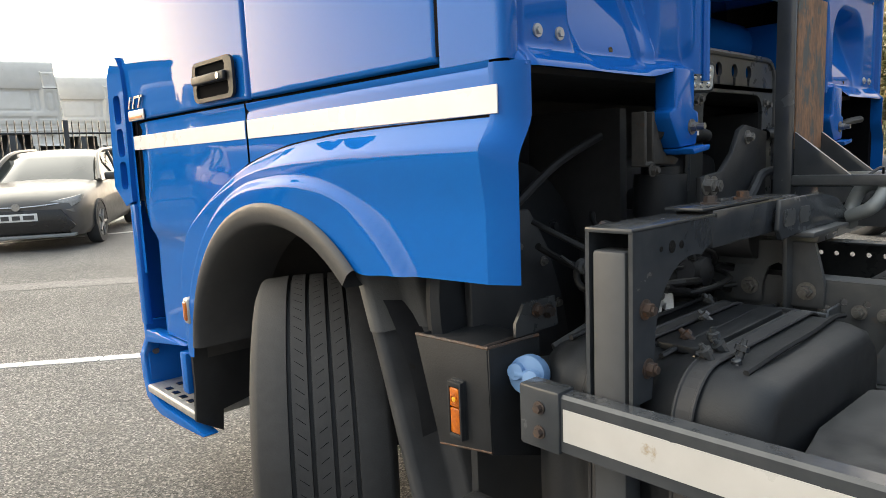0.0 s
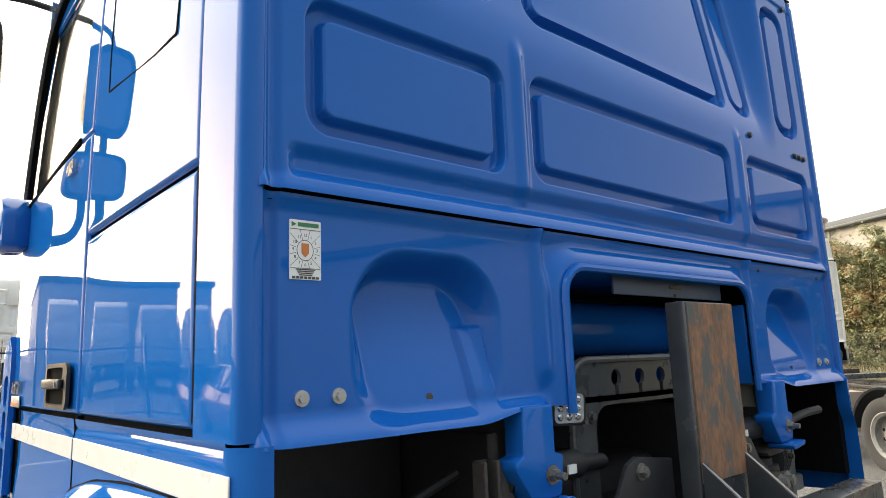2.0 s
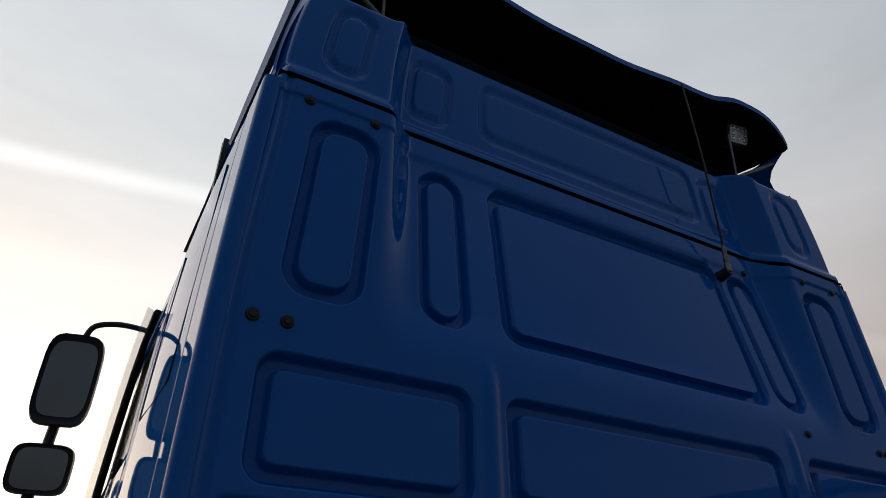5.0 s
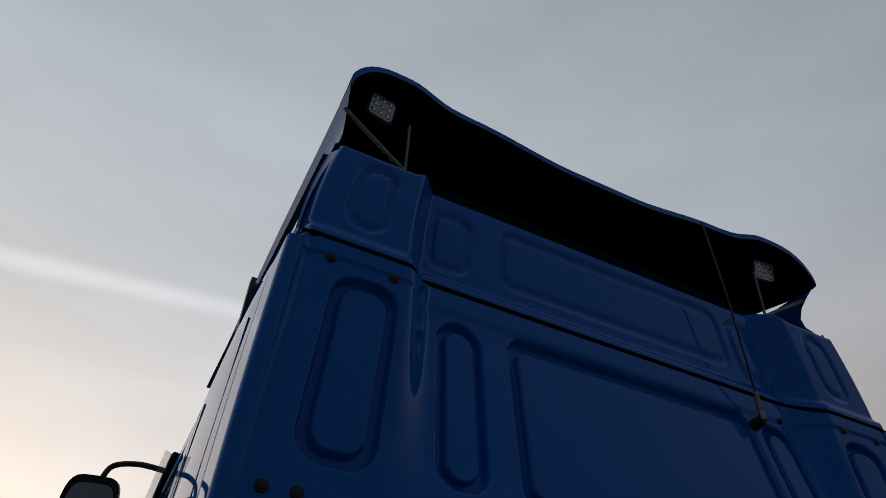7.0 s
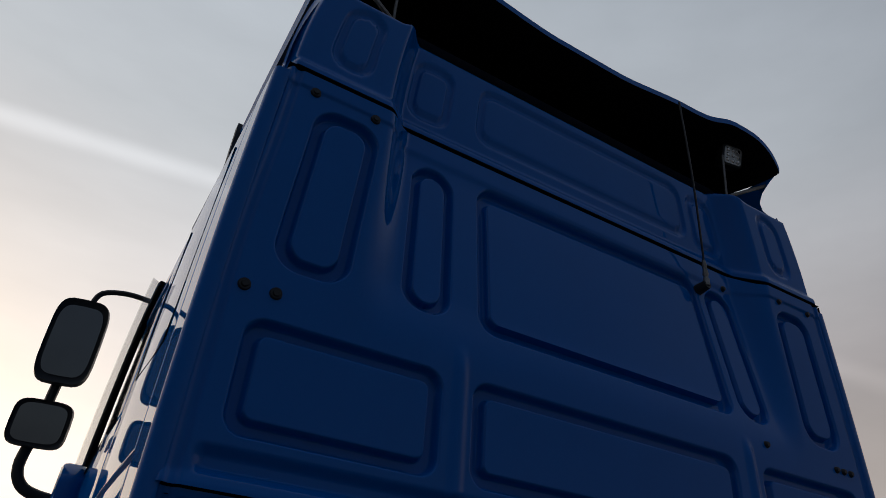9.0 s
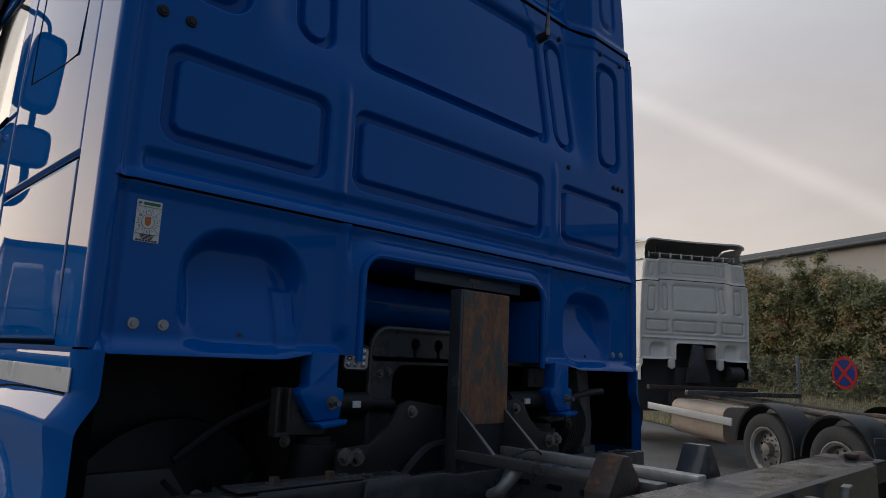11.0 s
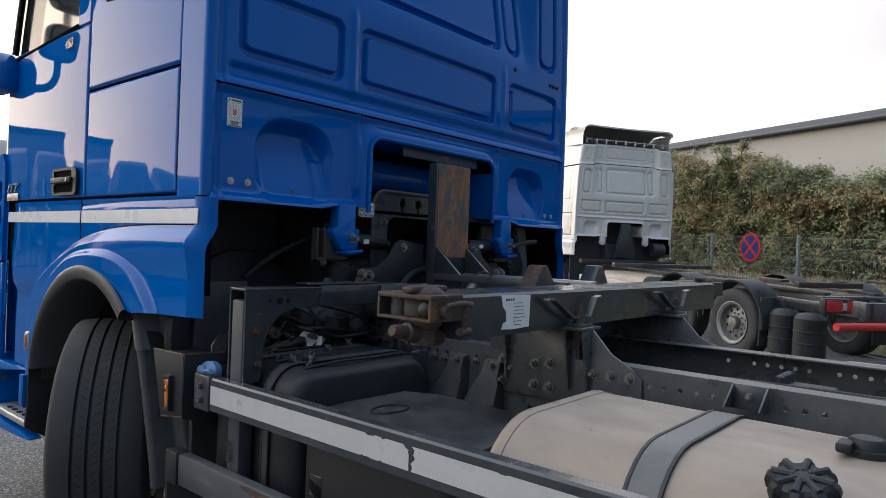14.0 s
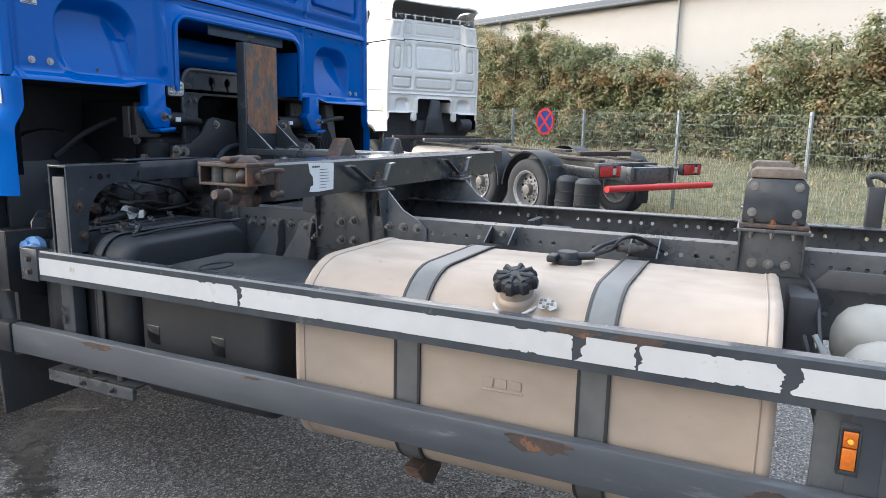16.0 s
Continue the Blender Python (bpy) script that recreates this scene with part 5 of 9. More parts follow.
def side_rails(truck):
    bm = B()
    prism(bm, [(-1.262, 0.829), (-1.262, 0.932), (-1.256, 0.938), (-1.222, 0.938), (-1.222, 0.934), (-1.25, 0.926), (-1.25, 0.835), (-1.222, 0.829)], "y", -3.35, -0.12, 0.0)
    part("upper_side_rail", bm, M_FRAME2, truck, "grey aluminium side guard rail with white tape")
    bm = B()
    box(bm, -1.268, -1.215, -0.135, -0.04, 0.822, 0.944, 0.006)
    cap = part("rail_end_cap", bm, M_FRAME2, truck)
    bolt_group(truck, [(-1.268, -0.09, 0.905), (-1.268, -0.09, 0.857)], (-1, 0, 0), 0.009, 0.0, M_RUST)
    bm = B()
    box(bm, -1.262, -1.22, -3.35, 0.06, 0.527, 0.638, 0.006)
    part("lower_side_rail", bm, M_RAIL, truck, "scratched grey lower side guard rail")
    bm = B()
    box(bm, -1.27, -1.215, 0.058, 0.14, 0.524, 0.642, 0.008)
    part("rail_end_cap", bm, M_BLACK, truck)
    # white tape in lengths, torn and chipped at the joints
    rnd = random.Random(11)
    zl, zh = 0.851, 0.913

    def torn(y, sign):
        out, reach = [], rnd.uniform(0.0, 0.008)
        for k in range(17):
            reach = min(0.026, max(0.0, reach + rnd.gauss(0, 0.0045)))
            out.append((y + sign * reach, zl + (zh - zl) * k / 16))
        return out

    def edge_chips(a, b, z, way):
        """Small ragged losses along one edge, crowding towards a joint."""
        pts, at = [], b + 0.02
        while at < a - 0.05:
            near = min(at - b, a - at) < 0.12
            at += rnd.uniform(0.01, 0.05) if near else rnd.uniform(0.2, 0.6)
            n = rnd.randint(2, 6)
            deep = rnd.uniform(0.002, 0.006) if near else rnd.uniform(0.001, 0.003)
            if at + 0.006 * n > a - 0.03:
                break
            pts.append((at, z))
            for k in range(n):
                at += rnd.uniform(0.003, 0.007)
                pts.append((at, z + way * deep * rnd.uniform(0.3, 1.0)))
            at += 0.004
            pts.append((at, z))
        return pts

    cuts = [-0.137, -1.06, -2.095, -2.245, -2.56, -3.3]
    for a, b in zip(cuts, cuts[1:]):
        bm = B()
        first = [(a - 0.004, zl), (a - 0.004, zh)] if a == cuts[0] else torn(a - 0.003, -1)
        last = torn(b + 0.003, 1)
        pts = first + edge_chips(a - 0.03, b + 0.03, zh, -1)[::-1] + last[::-1] + edge_chips(a - 0.03, b + 0.03, zl, 1)
        prism(bm, pts, "x", -1.2635, -1.2615)
        part("tape", bm, M_REFLECT, truck, "white reflective tape, torn at the end")
    # rust where the paint is knocked off
    for y, z, wide, high in ((-2.1, 0.925, 0.06, 0.02), (-2.24, 0.92, 0.07, 0.03), (-0.42, 0.625, 0.09, 0.022), (-2.02, 0.617, 0.11, 0.034), (-2.55, 0.6, 0.06, 0.03), (-1.1, 0.63, 0.05, 0.012)):
        bm = B()
        n = 22
        prism(bm, [(y + wide * (0.55 + 0.45 * rnd.random()) * math.cos(2 * math.pi * k / n), min(z + high * (0.45 + 0.55 * rnd.random()) * math.sin(2 * math.pi * k / n), 0.9315 if z > 0.8 else 0.6315)) for k in range(n)], "x", -1.2632, -1.2615)
        part("rust_patch", bm, M_RUST, truck, "patch of rust where paint is lost")
    # posts behind the rails
    for y in (-0.207, -2.72):
        bm = B()
        box(bm, -1.214, -1.16, y - 0.034, y + 0.034, 0.5, 1.205 if y > -1 else 0.82, 0.007)
        part("guard_post", bm, M_POST, truck, "grey channel post of the side guard")
    bm = B()
    prism(bm, circle(-0.19, 0.72, 0.01, 10), "x", -1.2235, -1.2215)
    prism(bm, rrect(-0.205, -0.185, 0.66, 0.70, 0.009, 4), "x", -1.2235, -1.2215)
    part("post_slot", bm, M_GLOSSBLACK, truck)


def front_beam(truck):
    # cranked cross member ahead: outer channel, inner box, bracket on the rail
    bm = B()
    box(bm, -1.217, -0.895, -0.256, -0.16, 1.236, 1.246, 0.003)
    prism(bm, [(-1.215, 1.24), (-0.9, 1.24), (-0.92, 1.19)] + [(-1.0 + 0.14 * math.cos(radians(a)), 1.03 + 0.145 * math.sin(radians(a))) for a in range(75, 181, 12)] + [(-1.15, 0.93), (-1.215, 0.93)], "y", -0.168, -0.16)
    part("beam_outer", bm, M_FRAME2, truck, "grey box-section support beam")
    bm = B()
    box(bm, -0.9, -0.43, -0.25, -0.165, 1.172, 1.252, 0.007)
    part("beam_inner", bm, M_FRAME2, truck)
    # side cheek with curved cut
    bm = B()
    prism(bm, [(-1.215, 1.24), (-0.9, 1.24), (-0.92, 1.19)] + [(-1.0 + 0.14 * math.cos(radians(a)), 1.03 + 0.145 * math.sin(radians(a))) for a in range(75, 181, 12)] + [(-1.15, 0.93), (-1.215, 0.93)], "y", -0.256, -0.248)
    part("cheek_plate", bm, M_FRAME2, truck)
    bm = B()
    box(bm, -0.95, -0.6, -0.252, -0.17, 1.2525, 1.259, 0.002)
    part("beam_strip", bm, M_FRAME2, truck)
    bolt_group(truck, [(-1.175, -0.256, 1.10), (-1.165, -0.256, 0.99)], (0, -1, 0), 0.013, 0.006, M_RUST)
    for x, r in ((-1.08, 0.012), (-1.045, 0.008), (-1.12, 0.005)):
        bm = B()
        cyl(bm, (x, -0.2555, 1.2), (x, -0.257, 1.2), r, seg=12)
        part("beam_hole", bm, M_GLOSSBLACK, truck)
    bolt_group(truck, [(-0.84, -0.215, 1.259), (-0.68, -0.215, 1.259)], (0, 0, 1), 0.014, 0.0, M_RUST)
    for x in (-0.58, -0.5):
        bm = B()
        cyl(bm, (x, -0.21, 1.2515), (x, -0.21, 1.2535), 0.026, seg=16)
        part("beam_hole", bm, M_GLOSSBLACK, truck)
    # clamp plate at the inner end, running to the middle
    bm = B()
    prism(bm, [(-0.6, 1.25), (-0.33, 1.25), (-0.2, 1.228), (-0.12, 1.19), (-0.12, 1.15), (-0.22, 1.14), (-0.3, 1.165), (-0.59, 1.155), (-0.61, 1.18)], "y", -0.27, -0.258, 0.003)
    part("clamp_plate", bm, M_FRAME2, truck)
    bm = B()
    for x in (-0.55, -0.45):
        prism(bm, rrect(x - 0.035, x + 0.035, 1.185, 1.225, 0.012, 4), "y", -0.2725, -0.2695)
    part("clamp_slot", bm, M_FRAME, truck)
    # flange bracket down to the rail
    bm = B()
    prism(bm, [(-0.46, 1.16), (-0.2, 1.15), (-0.24, 1.1), (-0.3, 1.05), (-0.33, 0.96), (-0.36, 0.9), (-0.44, 0.9), (-0.45, 1.05)], "y", -0.235, -0.222, 0.003)
    box(bm, -0.47, -0.2, -0.3, -0.12, 1.148, 1.162, 0.003)
    part("rail_bracket", bm, M_FRAME, truck)
    bm = B()
    plate(bm, [(-0.31, 0.965), (-0.31, 1.03), (-0.285, 1.13), (-0.1, 1.13), (-0.085, 1.03), (-0.085, 0.965), (-0.16, 0.965), (-0.163, 1.02), (-0.175, 1.06), (-0.2, 1.075), (-0.222, 1.06), (-0.232, 1.02), (-0.235, 0.965)], [], "x", -0.418, -0.401)
    part("rail_plate", bm, M_FRAME, truck)
    bolt_group(truck, [(-0.418, -0.27, 1.006), (-0.418, -0.13, 1.006)], (-1, 0, 0), 0.016, 0.014)
    # shackle at the end of the clamp plate
    bm = B()
    pipe(bm, [(-0.13, -0.28, 1.17), (-0.15, -0.34, 1.2), (-0.11, -0.36, 1.25), (-0.05, -0.33, 1.26), (-0.03, -0.28, 1.24), (-0.05, -0.26, 1.18), (-0.12, -0.28, 1.15)], 0.019, 12, 5)
    part("shackle", bm, M_GALV, truck, "grey steel shackle")
    bm = B()
    pipe(bm, [(-0.1, -0.3, 1.27), (0.0, -0.32, 1.3), (0.1, -0.3, 1.27), (0.15, -0.28, 1.2)], 0.004, 6, 5)
    part("safety_cable", bm, M_CABLE, truck)


def mid_post(truck):
    # stout upright with a rusty face, gussets and cross beams
    bm = B()
    box(bm, -0.128, 0.118, -0.125, -0.072, 1.0, 1.803, 0.004)
    post = part("headboard_post", bm, M_FRAME2, truck, "stout steel upright stop, grey at the side")
    bm = B()
    box(bm, -0.118, 0.116, -0.129, -0.124, 1.36, 1.8, 0.001, 1)
    part("rust_face", bm, M_RUSTPOST, post, "rusty bare steel face")
    for x in (-0.122, 0.1):
        bm = B()
        prism(bm, [(-0.128, 1.41), (-0.128, 1.25), (-0.28, 1.25), (-0.275, 1.285)], "x", x, x + 0.016, 0.002)
        part("gusset", bm, M_FRAME2, post)
    bm = B()
    box(bm, -0.42, 1.05, -0.14, -0.04, 1.06, 1.21, 0.006)
    part("cross_beam", bm, M_FRAME, truck, "dark grey box cross beam")
    # lengthwise bars from the upright back to the locking beam
    for x, m, lab in ((-0.114, M_FRAME, "dark lengthwise bar"), (0.11, M_ALU, "bare aluminium lengthwise bar")):
        bm = B()
        box(bm, x - 0.026, x + 0.026, -0.826, -0.128, 1.255, 1.285, 0.004)
        part("frame_bar", bm, m, truck, lab)
    bm = B()
    prism(bm, [(0.086, 1.12), (0.086, 1.2535), (0.13, 1.2535), (0.13, 1.246), (0.094, 1.246), (0.094, 1.128), (0.13, 1.128), (0.13, 1.12)], "y", -0.82, -0.13, 0.0)
    part("bar_channel", bm, M_FRAME, truck, "dark channel under the bar, with slots")
    for k in range(5):
        bm = B()
        prism(bm, rrect(-0.76 + k * 0.125, -0.7 + k * 0.125, 1.175, 1.192, 0.008, 4), "x", 0.0835, 0.0865)
        part("channel_slot", bm, M_GLOSSBLACK, truck)
    for x0, x1, m, lab in ((-0.275, -0.115, M_RUST, "rust-brown guide wedge"), (0.2, 0.35, M_FRAME2, "grey guide wedge")):
        bm = B()
        xm = x0 + (x1 - x0) * 0.47
        prism(bm, [(x0, 1.14), (x1, 1.14), (x1, 1.262), (xm + 0.018, 1.35), (xm - 0.014, 1.35), (x0, 1.268)], "y", -0.775, -0.7, 0.006)
        part("guide_wedge", bm, m, truck, lab)
        bm = B()
        box(bm, min(-0.41, x0) if x0 < 0 else 0.1, -0.1 if x0 < 0 else 0.41, -0.8, -0.67, 1.03, 1.138, 0.005)
        part("wedge_seat", bm, M_FRAME, truck)


def swap_beam(truck):
    # rear of these: long cross beam with locking ends and a paper label
    y0, y1 = -1.025, -0.825
    bm = B()
    prism(bm, [(y0, 1.15), (y0, 1.268), (y0 + 0.008, 1.276), (y1 - 0.008, 1.276), (y1, 1.268), (y1, 1.15)], "x", -1.03, 1.03, 0.0)
    part("locking_beam", bm, M_FRAME2, truck, "long grey cross beam for swap bodies")
    for s in (-1, 1):
        X, I = s * 1.165, s * 1.03
        lo, hi = min(X, I), max(X, I)
        bm = B()
        box(bm, lo, hi, y0, y1, 1.264, 1.2775, 0.003)
        box(bm, lo, hi, y0, y1, 1.205, 1.214, 0.002)
        box(bm, lo, hi, y0, y0 + 0.009, 1.2135, 1.2645, 0.001, 1)
        box(bm, lo, hi, y1 - 0.009, y1, 1.2135, 1.2645, 0.001, 1)
        end = part("beam_end_box", bm, M_RUST, truck, "rusty open box end of the beam")
        bm = B()
        lathe(bm, (s * 1.1, -0.945, 1.277), (0, 0, 1), [(0, 0.056), (0.006, 0.054), (0.018, 0.036), (0.026, 0.0)], 18)
        box(bm, s * 1.1 - 0.075, s * 1.1 + 0.075, -0.967, -0.923, 1.28, 1.299, 0.009, 2)
        part("twist_lock", bm, M_RUST, end, "rusty twist lock")
        bm = B()
        cyl(bm, (s * 1.115, -0.865, 1.214), (s * 1.115, -0.865, 1.264), 0.026, seg=16)
        part("lock_roller", bm, M_FRAME, end)
        bm = B()
        lathe(bm, (s * 1.09, -0.93, 1.214), (0, 0, 1), [(0, 0.05), (0.004, 0.053), (0.042, 0.053), (0.05, 0.048)], 24)
        part("lock_drum", bm, M_CAST, end, "brown locking drum")
        bm = B()
        lathe(bm, (s * 1.13, -0.995, 1.239), (s, 0, 0), [(-0.04, 0.012), (0, 0.014), (0.008, 0.02), (0.022, 0.022), (0.036, 0.014), (0.042, 0.0)], 16)
        part("lock_pin", bm, M_CAST, end)
        bm = B()
        lathe(bm, (s * 1.1, -0.945, 1.206), (0, 0, -1), [(0, 0.05), (0.012, 0.05), (0.03, 0.034), (0.07, 0.034)], 18)
        lathe(bm, (s * 1.22, -0.94, 1.182), (-s, 0, -0.15), [(0, 0.014), (0.015, 0.019), (0.05, 0.019), (0.055, 0.026), (0.19, 0.028), (0.2, 0.014)], 16)
        part("lock_spindle", bm, M_RUST, end, "thick rusty locking spindle")
    # chain toggle
    bm = B()
    cyl(bm, (-1.115, -1.024, 1.232), (-1.115, -1.048, 1.232), 0.017, seg=16)
    pipe(bm, [(-1.13, -1.05, 1.25), (-1.08, -1.058, 1.256), (-1.035, -1.06, 1.252)], 0.008, 8, 3)
    pipe(bm, [(-1.06, -1.056, 1.255), (-1.056, -1.052, 1.2), (-1.05, -1.05, 1.178)], 0.008, 8, 3)
    cyl(bm, (-1.075, -1.05, 1.178), (-1.03, -1.05, 1.178), 0.012, seg=10)
    part("lock_toggle", bm, M_RUST, truck)
    # label
    bm = B()
    prism(bm, [(-0.85, 1.270), (-0.694, 1.266), (-0.698, 1.168), (-0.79, 1.165), (-0.845, 1.168), (-0.838, 1.185), (-0.822, 1.19), (-0.824, 1.22), (-0.842, 1.235)], "y", y0 - 0.0025, y0 - 0.0005)
    lab = part("paper_label", bm, M_PAPER, truck, "torn white paper label with a small table")
    bm = B()
    rnd = random.Random(3)
    for i in range(7):
        z = 1.245 - i * 0.011
        box(bm, -0.785, -0.785 + rnd.uniform(0.04, 0.075), y0 - 0.0034, y0 - 0.0024, z - 0.0018, z, 0)
    for i in range(4):
        x = -0.828 + i * 0.012
        box(bm, x, x + 0.008, y0 - 0.0034, y0 - 0.0024, 1.252, 1.259, 0)
    part("print_bar", bm, M_INK, lab)
    # saddle brackets and bolted gussets on each rail
    for s in (-1, 1):
        bm = B()
        prism(bm, [(-1.28, 0.88), (-1.28, 1.0), (-1.245, 1.03), (-1.17, 1.07), (-1.09, 1.155), (-0.74, 1.155), (-0.74, 0.88)], "x", min(s * 0.402, s * 0.414), max(s * 0.402, s * 0.414), 0.002)
        br = part("saddle_bracket", bm, M_FRAME, truck, "bolted grey saddle bracket")
        for y, w in ((-1.095, 0.475), (-1.02, 0.46), (-0.76, 0.45)):
            bm = B()
            prism(bm, [(s * 0.41, 1.148), (s * w, 1.148), (s * w, 1.13), (s * 0.43, 0.93), (s * 0.41, 0.93)], "y", y - 0.004, y + 0.004)
            part("bracket_web", bm, M_FRAME, br)
        bm = B()
        box(bm, min(s * 0.35, s * 0.48), max(s * 0.35, s * 0.48), -1.1, -1.0, 1.142, 1.1535, 0.003)
        box(bm, min(s * 0.35, s * 0.45), max(s * 0.35, s * 0.45), -1.0, -0.75, 1.142, 1.1535, 0.003)
        part("saddle_plate", bm, M_FRAME, br)
        for gy, gz in [(-1.11, 1.0), (-1.175, 1.0), (-1.24, 1.0), (-1.11, 0.925), (-1.175, 0.925), (-1.24, 0.925), (-0.877, 1.0), (-0.74, 1.0), (-0.94, 1.01), (-0.877, 0.925), (-0.74, 0.925), (-0.94, 0.925)]:
            bm = B()
            bolt(bm, (s * 0.415, gy, gz), (s, 0, 0), 0.014, 0.014)
            part("bolt", bm, M_STEEL, br)
        # spring clamp on the beam
        for x in (s * 0.43,):
            bm = B()
            top = [(x - 0.215, 1.256), (x - 0.175, 1.254), (x - 0.05, 1.189), (x + 0.06, 1.187), (x + 0.1, 1.25), (x + 0.135, 1.256)]
            prism(bm, top + [(px + (0.003 if px > x else -0.003), pz - 0.007) for px, pz in top[::-1]], "y", y0 - 0.045, y0 - 0.0195, 0.001)
            part("clamp_strap", bm, M_FRAME, truck)
            bm = B()
            box(bm, x - 0.035, x + 0.045, y0 - 0.06, y0 - 0.002, 1.1545, 1.164, 0.002)
            cyl(bm, (x, y0 - 0.033, 1.164), (x, y0 - 0.033, 1.182), 0.021, seg=14)
            part("clamp_washer", bm, M_FRAME, truck)
            bm = B()
            bolt(bm, (x, y0 - 0.033, 1.188), (0, 0, 1), 0.016, 0.014)
            cyl(bm, (x, y0 - 0.033, 1.16), (x, y0 - 0.033, 1.04), 0.009, seg=8)
            cyl(bm, (x, y0 - 0.033, 1.135), (x, y0 - 0.033, 1.105), 0.017, seg=6)
            part("clamp_bolt", bm, M_RUST, truck)
    bolt_group(truck, [(-0.401, -1.36 - 0.075 * k, 0.912) for k in range(7)] + [(-0.401, -0.22 - 0.09 * k, 0.955) for k in range(2)] + [(-0.401, -2.72 - 0.1 * k, 0.93) for k in range(4)], (-1, 0, 0), 0.0125, 0.012)
    # folded A-shaped fins on the rail
    for y in (-0.515, -0.688):
        bm = B()
        edge = [(y - 0.038, 0.99, -0.409), (y + 0.036, 0.99, -0.409), (y + 0.05, 0.935, -0.415), (y + 0.115, 0.81, -0.45), (y - 0.05, 0.81, -0.45), (y - 0.042, 0.935, -0.415)]
        va = [bm.verts.new((px, py, pz)) for py, pz, px in edge]
        vb = [bm.verts.new((px + 0.007, py, pz)) for py, pz, px in edge]
        bm.faces.new(va); bm.faces.new(vb[::-1])
        for i in range(6):
            bm.faces.new((va[i], vb[i], vb[(i + 1) % 6], va[(i + 1) % 6]))
        bmesh.ops.recalc_face_normals(bm, faces=bm.faces[:])
        fin = part("rail_fin", bm, M_FRAME, truck, "grey A-shaped bracket with rusty edges")
        bm = B()
        prism(bm, [(-0.402, 0.988), (-0.43, 0.984), (-0.446, 0.93), (-0.44, 0.9), (-0.47, 0.812), (-0.402, 0.81)], "y", y - 0.048, y - 0.043)
        part("fin_web", bm, M_FRAME, fin)
        bm = B()
        pipe(bm, [(-0.43, y - 0.0455, 0.984), (-0.446, y - 0.0455, 0.93), (-0.44, y - 0.0455, 0.9), (-0.47, y - 0.0455, 0.812)], 0.003, 6, 1)
        part("rusty_edge", bm, M_RUST, fin)
        bolt_group(truck, [(-0.41, y, 0.965)], (-1, 0, 0), 0.012, 0.01)
    bm = B()
    box(bm, -0.475, -0.402, -0.79, -0.42, 0.798, 0.808, 0.002)
    part("fin_foot", bm, M_FRAME, truck)
    # folded hanger beside the tank
    for nm, dims in (("hanger_face", (-0.502, -0.494, -0.345, -0.19, 0.785, 0.975)), ("hanger_side", (-0.494, -0.402, -0.345, -0.337, 0.785, 0.982)), ("hanger_side", (-0.494, -0.402, -0.198, -0.19, 0.785, 0.965))):
        bm = B()
        box(bm, *dims, 0.003, 1)
        part(nm, bm, M_FRAME, truck)
    bolt_group(truck, [(-0.401, -0.385, 0.964), (-0.401, -0.44, 0.962), (-0.401, -0.6, 0.968), (-0.401, -0.77, 0.97)], (-1, 0, 0), 0.0125, 0.012)


